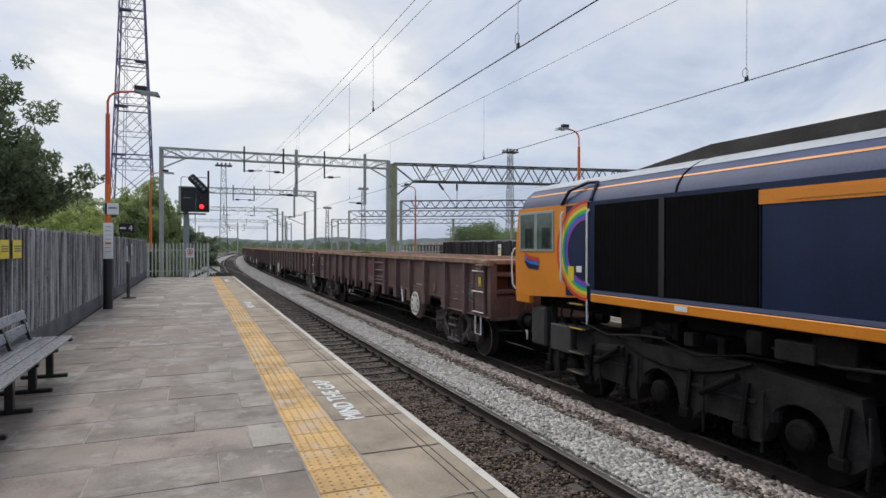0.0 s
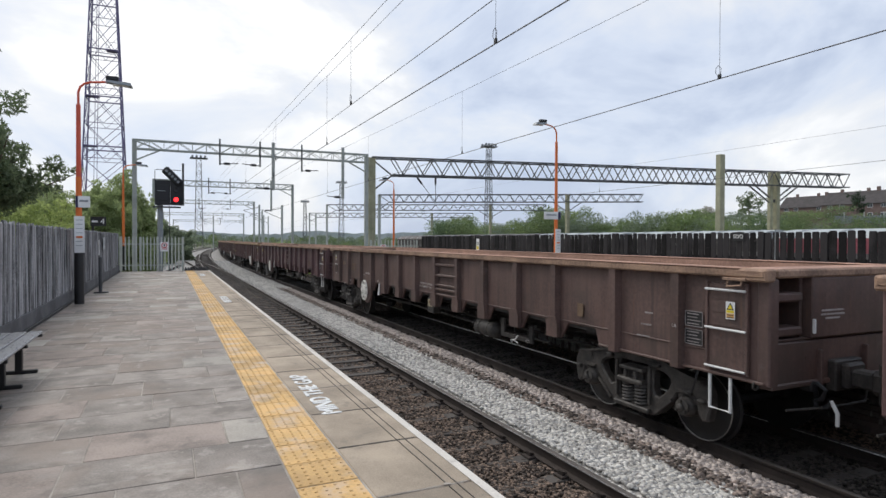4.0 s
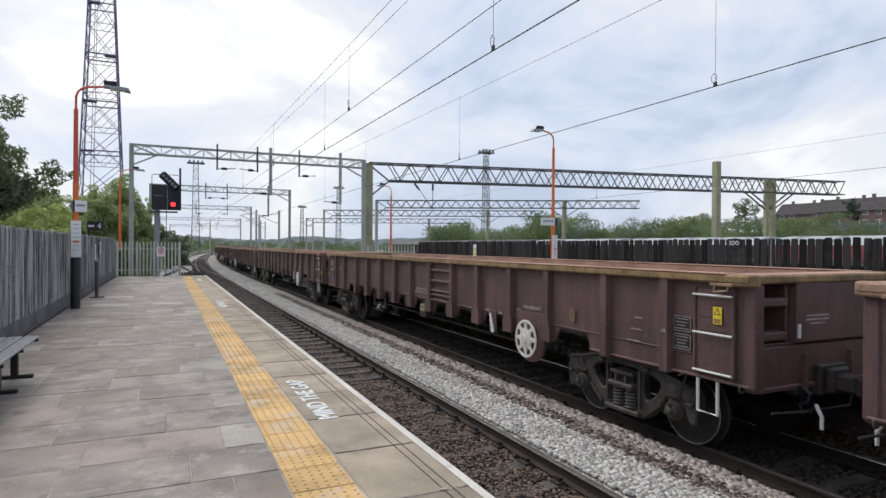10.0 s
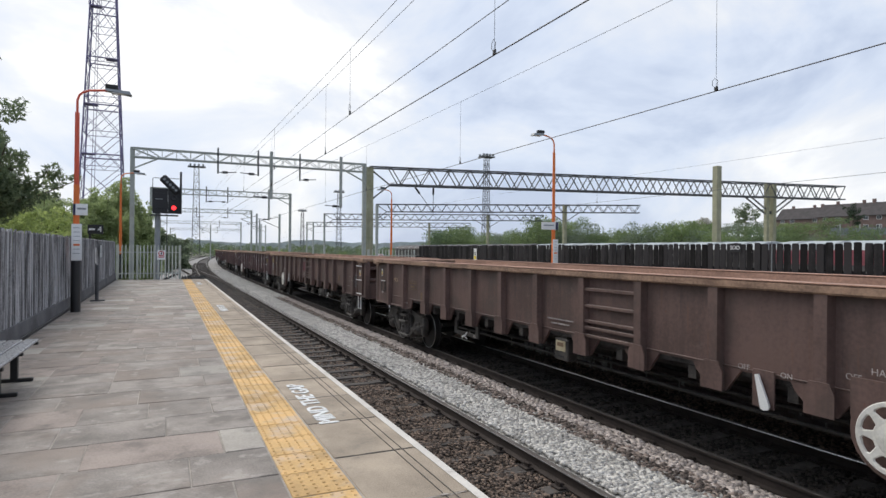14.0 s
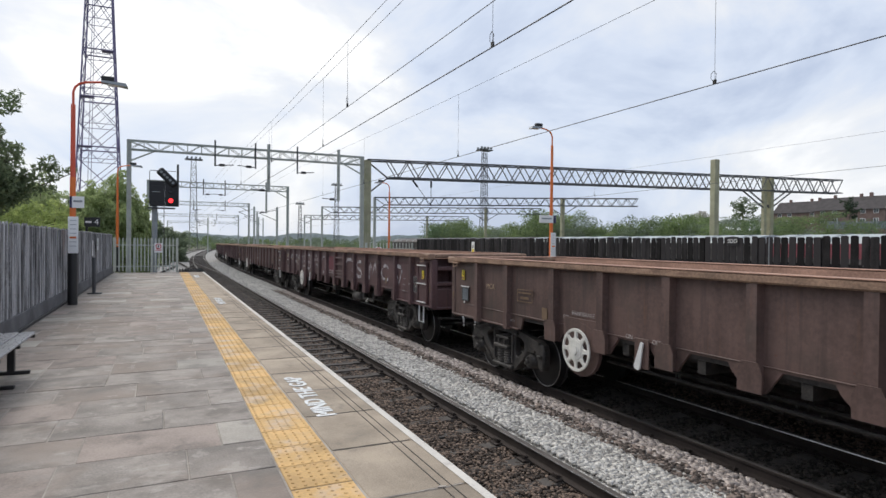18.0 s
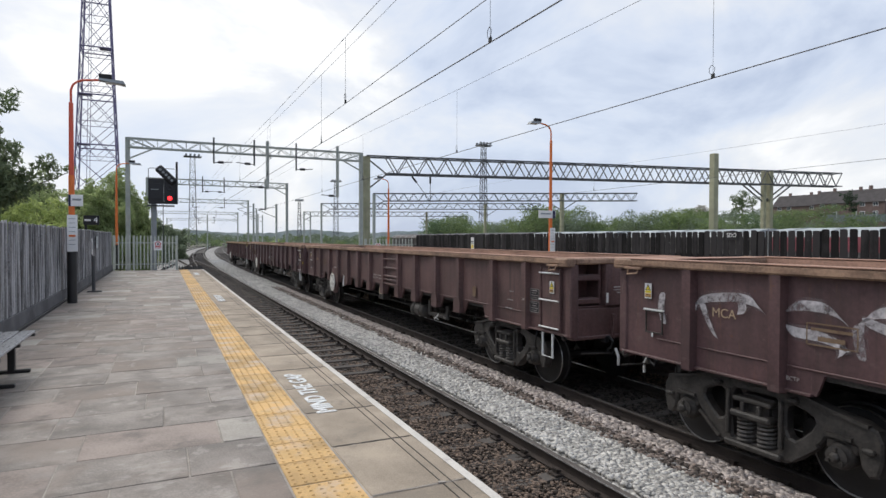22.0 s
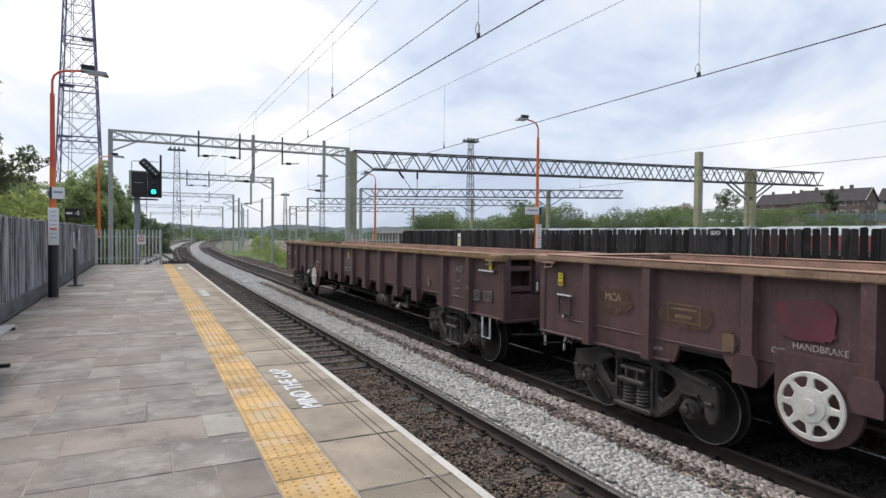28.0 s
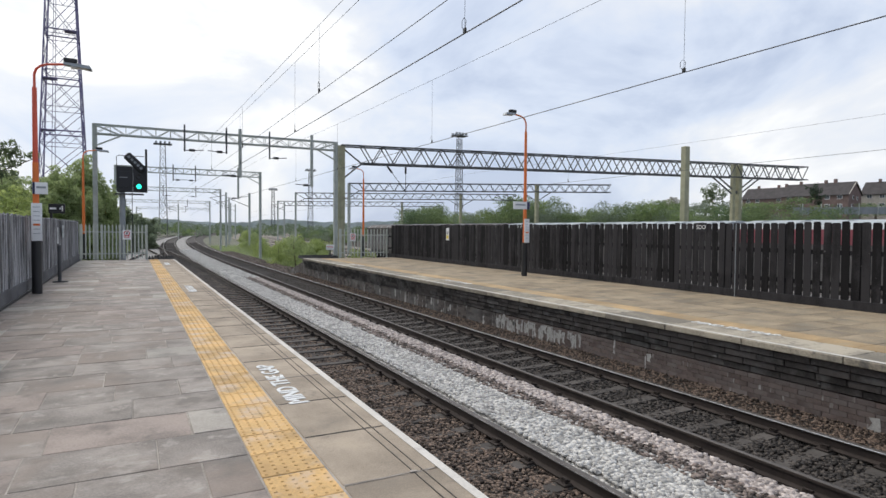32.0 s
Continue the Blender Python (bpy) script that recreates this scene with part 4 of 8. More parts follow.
notice("warning_sign", -0.22, 31.94, 1.17, 0.36, 0.46, "white and red no-trespassing sign on the palisade gate", 2, facing=0, roundel=True, band=SIGN_RED)
notice("warning_sign", 11.35, 32.94, 1.05, 0.36, 0.46, "white and red no-trespassing sign on the palisade fence", 2, facing=0, roundel=True, band=SIGN_RED)
notice("warning_sign", 10.2, 33.6, 0.45, 0.5, 0.3, "small white trespass notice on a short post past the platform end", 2, facing=0, band=SIGN_RED)
part("sign_post", Build().box(0, 0.02, -0.45, 0.06, 0.05, 0.9), BLACK, bpy.data.objects["warning_sign.002"])
notice("fence_notice", FENCE_X + 0.03, 8.70, 1.48, 0.36, 0.23, "yellow safety notice on the wooden fence", 3, SIGN_YELLOW, 90)
notice("fence_notice", FENCE_X + 0.03, 9.26, 1.48, 0.40, 0.24, "yellow safety notice on the wooden fence", 3, SIGN_YELLOW, 90)
notice("fence_notice", FENCE_X + 0.05, 22.6, 1.25, 0.22, 0.52, "narrow white notice on the wooden fence", 3, SIGN_WHITE, 90)
notice("fence_notice", FENCE_X + 0.06, 24.1, 1.38, 0.55, 0.42, "pale grey notice board on the wooden fence", 3, PALE_FRAME_GREY, 90)

# car stop sign, black with a white figure
t = thing("stop_board", "black stop board with a white figure 4 above the fence", "sign", at=pose(-2.07, 22.0, 2.10))
part("sign_plate", Build().box(0, 0, 0, 0.44, 0.03, 0.30, 0.004), SIGN_BLACK, t)
part("text_bar", Build().box(-0.10, -0.018, 0, 0.17, 0.003, 0.06), SIGN_WHITE, t)
lettering("figure", "4", 0.26, SIGN_WHITE, t, pose(0.12, -0.018, -0.005, 90), 0.001)
part("sign_post", Build().box(-0.16, 0.05, -1.1, 0.07, 0.06, 2.1), BLACK, t)

# short hose post by the lamp
t = thing("bollard_post", "slim dark steel post on a flat foot by the fence", "post", at=pose(-1.78, 19.4, 0))
part("post", Build().tube((0, 0, 0), (0, 0, 1.02), 0.045, 0.045, 10), GALV_DARK, t)
part("foot", Build().box(0.02, 0, 0.02, 0.36, 0.14, 0.035, 0.006), GALV_DARK, t)


def lamp_post(x, y, z, h, reach, label, low=True, sign=None, turn=0.0, plain=False):
    t = thing("platform_lamp", label, "lamp post", "platform lamps", at=pose(x, y, z, 0, 0, turn))
    s = 1 if reach > 0 else -1
    part("base", Build().tube((0, 0, 0), (0, 0, 1.22), 0.105, 0.10, 14), BLACK_POST, t, "black painted lower sleeve", round_off=30)
    part("post", Build().tube((0, 0, 1.22), (0, 0, 3.0), 0.068, 0.062, 12), ORANGE_POST, t, "orange painted post", round_off=30)
    part("upper_post", Build().tube((0, 0, 3.0), (0, 0, h - 0.55), 0.055, 0.048, 12), POST_BLOOM if not plain else ORANGE_POST, t, round_off=30)
    arm = [(0, 0, h - 0.55), (0, 0, h - 0.25), (0.04 * s, 0, h - 0.13), (0.12 * s, 0, h - 0.05), (0.24 * s, 0, h), (abs(reach) * 0.55 * s, 0, h + 0.05)]
    part("arm", Build().pipe(arm, 0.027, 8), POST_BLOOM if not plain else ORANGE_POST, t, round_off=40)
    r = abs(reach)
    head = part("lamp_head", Build().add(
        [(s * (r * 0.5), -0.10, h + 0.03), (s * (r * 0.5), 0.10, h + 0.03), (s * r, 0.13, h - 0.03), (s * r, -0.13, h - 0.03),
         (s * (r * 0.5), -0.06, h + 0.09), (s * (r * 0.5), 0.06, h + 0.09), (s * (r - 0.05), 0.10, h + 0.06), (s * (r - 0.05), -0.10, h + 0.06)],
        [(0, 1, 2, 3), (4, 7, 6, 5), (0, 4, 5, 1), (1, 5, 6, 2), (2, 6, 7, 3), (3, 7, 4, 0)]), LAMP_GREY, t, "grey lamp head")
    part("lens", Build().box(s * r * 0.78, 0, h - 0.005, r * 0.32, 0.16, 0.03, 0.006), SIGN_WHITE, head)
    part("control_box", Build().box(s * r * 0.62, 0, h + 0.14, 0.27, 0.14, 0.10, 0.012), BLACK, t)
    if low:
        p = part("poster", Build().box(0.02, -0.10, 1.64, 0.21, 0.03, 0.86, 0.004), SIGN_WHITE, t, "white timetable poster strapped to the post")
        for i in range(7):
            part("text_bar", Build().box(0.02, -0.1175, 1.98 - 0.1 * i, 0.13, 0.003, 0.012 if i != 4 else 0.045), LAMP_GREY if i != 4 else ORANGE_POST, p)
    if sign:
        w, zz = sign
        sg = part("name_board", Build().box(0.30 * w * s, -0.09, zz, w, 0.03, 0.27, 0.004), SIGN_WHITE, t, "white station name board")
        part("emblem", Build().box(0.30 * w * s - s * 0.40 * w, -0.108, zz, 0.16 * w, 0.004, 0.27), SIGN_NAVY, sg)
        part("text_bar", Build().box(0.30 * w * s + s * 0.08 * w, -0.108, zz + 0.02, 0.6 * w, 0.004, 0.045), LAMP_GREY, sg)
        part("sign_bracket", Build().box(0, -0.06, zz, 0.16, 0.05, 0.06), BLACK, sg)
    return t


lamp_post(-1.94, 16.37, 0, 5.25, 1.14, "orange lamp post with black foot and timetable poster on the platform", True, (0.30, 2.41))
lamp_post(-2.05, 33.2, -0.02, 5.2, 1.1, "orange lamp post standing past the platform end", False, None, 0, True)
lamp_post(12.62, 17.7, OPP_Z, 5.75, -0.95, "orange lamp post with a name board on the far platform", True, (0.72, 2.55), 0, True)
lamp_post(12.6, 34.6, OPP_Z, 5.3, -0.95, "orange lamp post by the far platform's end", False, None, 0, True)
lamp_post(-1.98, -3.5, 0, 5.25, 1.28, "orange lamp post with black foot on the platform", True, (0.28, 2.72))

# the bench against the fence
t = thing("platform_bench", "dark metal slatted bench on three black legs by the fence", "bench", at=(0, 0, 0))
BY0, BY1 = 4.3, 8.2
for i in range(3):
    part("seat_slat", Build().box(-1.56 + 0.152 * (i - 1), (BY0 + BY1) / 2, 0.455, 0.135, BY1 - BY0, 0.03, 0.008), BENCH, t)
for i, bz in enumerate((0.60, 0.745)):
    part("back_slat", Build().box(0, 0, 0, 0.028, BY1 - BY0 - 0.1, 0.105, 0.008), BENCH, t, at=pose(-1.765 - 0.040 * i, (BY0 + BY1) / 2 - 0.02, bz, 0, -16))
for ly in (4.85, 5.7, 6.53, 7.36, 8.15):
    part("leg", Build().box(-1.56, ly, 0.23, 0.07, 0.07, 0.42, 0.006), BLACK_POST, t)
    part("foot", Build().box(-1.61, ly, 0.02, 0.46, 0.06, 0.04, 0.008), BLACK_POST, t)
    part("bearer", Build().box(-1.585, ly, 0.425, 0.5, 0.05, 0.03), BLACK_POST, t)
    if ly < 8.4:
        part("back_bracket", Build().bar((-1.70, ly - 0.15, 0.44), (-1.835, ly - 0.15, 0.80), 0.05, 0.03), BLACK_POST, t)


def spikes(name, x0, x1, y0, y1, z, label):
    b = Build().box((x0 + x1) / 2, (y0 + y1) / 2, z - 0.03, x1 - x0, y1 - y0, 0.06)
    ny, nx_ = int((y1 - y0) / 0.12), int((x1 - x0) / 0.12)
    for i in range(nx_):
        for j in range(ny):
            cx, cy = x0 + (i + 0.5) * (x1 - x0) / nx_, y0 + (j + 0.5) * (y1 - y0) / ny
            b.add([(cx - 0.05, cy - 0.05, z), (cx + 0.05, cy - 0.05, z), (cx + 0.05, cy + 0.05, z), (cx - 0.05, cy + 0.05, z), (cx, cy, z + 0.14)],
                  [(0, 1, 4), (1, 2, 4), (2, 3, 4), (3, 0, 4)])
    return solid(name, b, BLACK, label, "trespass guard")


spikes("trespass_guard", 0.70, EDGE, END_Y + 0.03, END_Y + 1.7, 0.0, "black rubber anti-trespass spikes at the platform end")
spikes("trespass_guard", OPP_EDGE + 0.1, 10.5, 33.0, 34.4, OPP_Z, "black rubber anti-trespass spikes at the far platform end")


# ---- the signal past the platform end ----
SX, SY, SZ = 0.0, 33.8, 0.0
SIGNAL_BLACK = surface("signal_case_black", (0.016, 0.016, 0.018), 0.55, 0.3, 3, 30, 0.05)
sig = thing("railway_signal", "black colour light signal with route indicator on a grey post", "signal", at=pose(SX, SY, SZ))
part("post", Build().tube((-0.42, 0.2, -1.5), (-0.42, 0.2, 3.3), 0.135, 0.135, 12), LAMP_GREY, sig, round_off=40)
part("platform_frame", Build().box(-0.1, 0.2, 3.2, 1.3, 0.6, 0.06), GALV_DARK, sig)
part("backing_board", Build().box(0.385, 0.0, 3.93, 0.65, 0.08, 1.28, 0.01), SIGNAL_BLACK, sig)
part("indicator_box", Build().box(-0.297, 0.0, 3.93, 0.706, 0.14, 1.28, 0.01), SIGNAL_BLACK, sig)
part("indicator_face", Build().box(-0.30, -0.075, 3.93, 0.56, 0.03, 0.8, 0.01), SIGN_BLACK, sig)
part("indicator_bar", Build().box(-0.36, -0.1, 4.02, 0.36, 0.03, 0.03), LAMP_GREY, sig)
m_feather = pose(0.16, -0.08, 4.77, 0, -45, 0)
part("route_arm", Build().box(0, 0, 0, 0.42, 0.16, 1.12, 0.08, m_feather), SIGNAL_BLACK, sig, "slanted black row of route lights")
for i in range(5):
    part("route_light", Build().lathe([(0.0, 0), (0.06, 0), (0.07, 0.05), (0.065, 0.06), (0, 0.03)], 10,
                                      m_feather @ pose(0, -0.07, -0.38 + 0.19 * i, 90)), LAMP_GREY, sig)
part("side_plate", Build().box(0.66, -0.04, 4.38, 0.10, 0.2, 2.18, 0.01), SIGNAL_BLACK, sig)
part("guard_rail", Build().pipe([(-0.66, 0.1, 3.4), (-0.66, 0.1, 5.06), (-0.6, 0.1, 5.12), (0.58, 0.1, 5.12)], 0.018, 6), GALV_DARK, sig)
part("guard_rail", Build().pipe([(-0.66, 0.1, 4.62), (0.0, 0.1, 4.62)], 0.014, 6), GALV_DARK, sig)
part("dark_lens", Build().lathe([(0.13, 0.0), (0.15, 0.03), (0.12, 0.05), (0.0, 0.03)], 16, pose(0.33, -0.03, 4.10, 90)), SIGN_BLACK, sig)
part("lens_hood", Build().lathe([(0.165, 0.0), (0.175, 0.0), (0.175, 0.16), (0.165, 0.16)], 20, pose(0.33, -0.17, 3.58, -90)), BLACK, sig)
LENS_RED, LENS_GREEN = glowing("signal_red_light", (1.0, 0.025, 0.03), 3.0), glowing("signal_green_light", (0.02, 1.0, 0.62), 2.2)
# added carrier that swaps the colours; the signal has one LED aperture
drum = part("lens_drum", Build().tube((0, 0, -0.17), (0, 0, 0.17), 0.05, 0.05, 12), BLACK, sig, "added turning carrier with a red and a green face")
part("red_lens", Build().lathe([(0.115, 0.0), (0.10, 0.025), (0.0, 0.035)], 18, pose(0, -0.055, 0, 90)), LENS_RED, drum, "glowing red lens")
part("green_lens", Build().lathe([(0.115, 0.0), (0.10, 0.025), (0.0, 0.035)], 18, pose(0, 0.055, 0, -90)), LENS_GREEN, drum, "glowing green lens")
for lx in (-0.3, 0.02):
    part("ladder_rail", Build().pipe([(lx, 0.45, -1.5), (lx, 0.45, 3.3)], 0.02, 6), GALV_DARK, sig)


# ---- overhead line: portals, gantries, wires ----
def lattice_beam(p0, p1, depth, width, bays, chord=0.09, web=0.05, pattern="w", open_end=0):
    b = Build()
    p0, p1 = Vector(p0), Vector(p1)
    d = (p1 - p0)
    side = Vector((-d.y, d.x, 0)).normalized() * width / 2
    up = Vector((0, 0, depth))
    for s in (-1, 1):
        b.bar(p0 + side * s, p1 + side * s, chord)
        b.bar(p0 + d * open_end / bays + side * s - up, p1 + side * s - up, chord)
        for i in range(open_end, bays):
            a, c = p0 + d * i / bays + side * s, p0 + d * (i + 1) / bays + side * s
            mid = (a + c) / 2
            if pattern == "w":
                b.bar(a, mid - up, web)
                b.bar(mid - up, c, web)
            else:
                b.bar(a, c - up, web) if i % 2 else b.bar(a - up, c, web)
                b.bar(a, a - up, web)
    for i in range(bays + 1):
        a = p0 + d * i / bays
        b.bar(a + side, a - side, web)
        if i >= open_end:
            b.bar(a + side - up, a - side - up, web)
    return b


def portal(y, xl, xr, top, label, droppers, bays=18):
    t = thing("portal_gantry", label, "gantry", "overhead line portals")
    for x in (xl, xr):
        part("column", Build().box(x, y, (top - 1.7) / 2, 0.22, 0.22, top + 1.7, 0.02), GALV, t, "grey steel column")
    part("beam", lattice_beam((xl, y, top - 0.05), (xr, y, top - 0.05), 0.46, 0.42, bays, 0.06, 0.028, "x"), GALV, t, "light grey lattice beam")
    for x, s in ((xl, 1), (xr, -1)):
        part("knee_brace", Build().bar((x, y - 0.2, top - 1.15), (x + s * 1.2, y - 0.2, top - 0.55), 0.07).bar((x, y - 0.2, top - 0.1), (x + s * 1.2, y - 0.2, top - 0.55), 0.07), GALV, t)
    for x, length, s in droppers:
        dr = part("drop_tube", Build().tube((x, y - 0.3, top + 0.25), (x, y - 0.3, top - length), 0.045 if length < 2.4 else 0.09, 0.045 if length < 2.4 else 0.09, 10), GALV_DARK if length < 2.4 else GALV, t)
        part("registration_arm", Build().tube((x, y - 0.3, top - length + 0.05), (x + s * 0.95, y - 0.3, top - length + 0.12), 0.025, 0.025, 6), GALV_DARK, dr)
        part("insulator", Build().lathe([(0.03, 0), (0.07, 0.03), (0.07, 0.28), (0.03, 0.32)], 10, pose(x + s * 0.2, y - 0.3, top - length + 0.08, 0, 90 if s > 0 else -90, 0)), SIGN_BLACK, dr)
    return t


portal(34.6, -1.62, 10.83, 6.72, "light grey steel portal gantry spanning both running lines",
       [(2.5, 1.15, 1), (4.6, 1.15, -1), (5.31, 2.41, -1), (6.9, 1.3, 1), (9.3, 2.75, -1)])
portal(57.0, -1.2, 10.6, 6.75, "light grey steel portal gantry further down the line", [(3.2, 1.15, 1), (5.0, 1.15, -1), (8.6, 2.6, -1)])
portal(85.0, -2.0, 10.6, 6.75, "light grey steel portal gantry further down the line", [(3.6, 1.2, 1), (7.5, 1.2, -1)])
portal(125.0, -1.0, 13.6, 6.75, "light grey steel portal gantry far down the line", [(5.6, 1.2, 1), (9.5, 1.2, -1)])
portal(170.0, 1.0, 18.5, 6.75, "light grey steel portal gantry far down the line", [(8.6, 1.2, 1), (12.5, 1.2, -1)])


def far_gantry(p0, p1, depth, posts, label, bays, over=0.0):
    t = thing("lattice_gantry", label, "gantry", "siding gantries")
    part("beam", lattice_beam(p0, p1, depth, 0.9, bays, 0.10, 0.06, "w", 1), GALV_DARK, t, "dark lattice beam")
    for k, (u, w, mt) in enumerate(posts):
        p = Vector(p0).lerp(Vector(p1), u)
        part("column", Build().box(p.x, p.y, (p.z - 1.7) / 2, w, w, p.z + 1.7, 0.03), mt, t)
        if 0.05 < u < 0.99:
            for s in (-1, 1):
                q = Vector(p0).lerp(Vector(p1), u + s * 0.055)
                part("knee_brace", Build().bar((p.x, p.y, p.z - depth * 2.3), (q.x, q.y, q.z - depth), 0.1), GALV_DARK, t)
        else:
            q = Vector(p0).lerp(Vector(p1), u + 1.0 / bays)
            part("knee_brace", Build().bar((p.x, p.y, p.z - depth * 2.0), (q.x, q.y, q.z - depth), 0.1).bar((p.x, p.y, p.z - 0.05), (q.x, q.y, q.z - depth), 0.09), GALV_DARK, t)
    return t


far_gantry((12.88, 40.0, 7.3), (57.0, 34.5, 7.75), 1.2, [(0.0, 0.5, CONCRETE_POST), (0.802, 0.34, CONCRETE_POST), (0.818, 0.42, CONCRETE_POST)],
           "long dark lattice gantry on mossy concrete columns over the sidings", 30)
hung = bpy.data.objects["lattice_gantry"]
for u0, u1, zl in ((0.065, 0.098, 4.3), (0.098, 0.098, 4.2)):
    p, q = Vector((13.3, 40.0, 7.3)).lerp(Vector((57.0, 34.5, 7.75)), u0), Vector((13.3, 40.0, 7.3)).lerp(Vector((57.0, 34.5, 7.75)), u1)
    a, c = Vector((p.x, p.y, p.z - 1.2)), Vector((q.x, q.y, zl))
    st = part("stay_wire", Build().tube(a, c, 0.022, 0.022, 5), WIRE, hung)
    part("insulator", Build().tube(a.lerp(c, 0.06), a.lerp(c, 0.30), 0.075, 0.075, 8), SIGN_BLACK, st, "dark ribbed insulator")
far_gantry((25.9, 76.8, 7.65), (57.0, 60.5, 7.7), 1.0, [(0.0, 0.35, GALV), (0.72, 0.45, CONCRETE_POST)], "dark lattice gantry over the sidings", 26)
far_gantry((25.6, 105.0, 7.8), (60.0, 87.0, 7.8), 1.0, [(0.0, 0.3, GALV), (0.75, 0.4, CONCRETE_POST)], "dark lattice gantry over the sidings", 24)
far_gantry((30.0, 140.0, 7.8), (64.0, 122.0, 7.8), 1.0, [(0.0, 0.3, GALV), (0.75, 0.4, CONCRETE_POST)], "far dark lattice gantry over the sidings", 20)
t = thing("catenary_mast", "square mossy concrete mast standing beyond the fence", "mast")
part("column", Build().box(25.5, 21.6, 2.2, 0.33, 0.33, 7.5, 0.03), CONCRETE_POST, t)
for x, y, h in ((12.9, 97, 7.0), (16.5, 120, 7.2), (14.2, 84, 6.3), (21, 150, 7.5), (25, 170, 8), (9.5, 150, 7), (27, 120, 7)):
    t = thing("catenary_mast", "slim grey steel mast beside the line", "mast", "catenary masts")
    part("column", Build().box(x, y, (h - 1.6) / 2, 0.26, 0.26, h + 1.6, 0.02), GALV, t)
    part("bracket", Build().tube((x, y, h - 0.4), (x - 2.4, y, h - 0.9), 0.04, 0.04, 6).tube((x, y, h - 1.9), (x - 2.4, y, h - 0.9), 0.04, 0.04, 6), GALV_DARK, t)


def overhead(x0, contact, carrier, y0, y1, drops, label, r=0.0075, sag=0.55, thick=1.0):
    t = thing("overhead_wire", label, "overhead wire", "overhead wires")
    cpath = [(x0 + bend(y), y, contact) for y in range(y0, y1 + 1, 8)]
    part("contact_wire", Build().pipe(cpath, r * thick, 6), WIRE, t)
    spans = (-29.0, 34.6, 57.0, 85.0, 125.0, 170.0)

    def cat(y):
        for a, c in zip(spans, spans[1:]):
            if a <= y <= c:
                u = (y - (a + c) / 2) / ((c - a) / 2)
                return carrier - sag * (1 - u * u) * ((c - a) / 63.6) ** 2
        return carrier
    part("carrier_wire", Build().pipe([(x0 + bend(y), y, cat(y)) for y in range(y0, y1 + 1, 4)], r * 0.55, 5), WIRE, t)
    for y in drops:
        d = part("dropper", Build().tube((x0 + bend(y), y, contact), (x0 + bend(y), y, cat(y)), 0.0028, 0.0028, 5), WIRE, t)
        part("clip", Build().box(x0 + bend(y), y, contact + 0.03, 0.025, 0.06, 0.07, 0.008), BLACK, d)
        part("clip_loop", Build().pipe([(x0, y + 0.02 + 0.05 * math.sin(k), contact + 0.12 + 0.07 * math.cos(k)) for k in (0, 1, 2, 3, 4, 5, 6.28)], 0.004, 5), WIRE, d)
    return t


overhead(NEAR_C, 3.85, 5.87, -30, 170, (-1.9, 6.14, 14.35, 22.5), "contact and carrier wires over the near track", sag=0.42)
overhead(2.84, 3.86, 5.37, -30, 58, (2.0, 10.0, 17.9, 25.4), "second wire run converging over the near track", sag=0.40, thick=0.6)
overhead(FAR_C, 3.84, 5.83, -30, 170, (6.06, 14.2, 22.4, 29), "contact and carrier wires over the far track", sag=0.38)
overhead(20.6, 4.12, 5.4, -30, 160, (9.2, 25.0), "contact and carrier wires over the sidings", sag=0.2)

# ---- the far platform ----
b = Build()
b.box((OPP_EDGE + 0.3 + 17.0) / 2, (-14 + 33.0) / 2, OPP_Z - 0.78, 17.0 - OPP_EDGE - 0.3, 47.0, 1.5)
b.add([(OPP_EDGE + 0.3, 33.0, -1.65), (10.5, 33.0, -1.65), (10.5, 33.0, OPP_Z - 0.04), (OPP_EDGE + 0.3, 33.0, OPP_Z - 0.04), (OPP_EDGE + 0.3, 40.0, -1.65), (10.5, 40.0, -1.65)],
      [(0, 4, 3), (1, 2, 5), (3, 4, 5, 2), (0, 1, 5, 4), (0, 3, 2, 1)])
platform_2 = solid("platform_2", b, BRICK_STUFF, "far station platform with a dark brick face and faded yellow strip", "platform", kind="structure")
rng = random.Random(5)
kb = Build().box(0, 0, -0.05, 0.83, 1.49, 0.10, 0.012).mesh("coping_stone", OPP_COPE)
y = -6.0
while y < 33.0:
    part("coping_stone", kb, OPP_COPE, platform_2, at=pose(OPP_EDGE + 0.415, y + 0.75, OPP_Z + rng.uniform(-0.003, 0.003)))
    y += 1.5
yt = Build().box(0, 0, -0.03, 0.52, 0.595, 0.06, 0.005).mesh("yellow_tile", OPP_YELLOW)
st = Build().box(0, 0, -0.03, 0.793, 0.593, 0.06, 0.005).mesh("slab", OPP_SLAB)
y = 0.0
while y < 33.0 - 0.6:
    part("yellow_tile", yt, OPP_YELLOW, platform_2, at=pose(OPP_EDGE + 1.10, y + 0.3, OPP_Z + 0.001))
    for i in range(5):
        part("slab", st, OPP_SLAB, platform_2, at=pose(OPP_EDGE + 1.365 + 0.4 + 0.8 * i, y + 0.3, OPP_Z + rng.uniform(-0.004, 0.003), rng.uniform(-0.2, 0.2), rng.uniform(-0.2, 0.2)))
    y += 0.6
part("paving_beyond", Build().box(OPP_EDGE + 2.8, -5.0, OPP_Z - 0.03, 4.5, 10.0, 0.06), OPP_SLAB, platform_2)
part("white_edge_line", Build().box(OPP_EDGE + 0.05, 9.5, OPP_Z + 0.006, 0.07, 46, 0.004), WHITE_LINE, platform_2, "worn pale edge line")
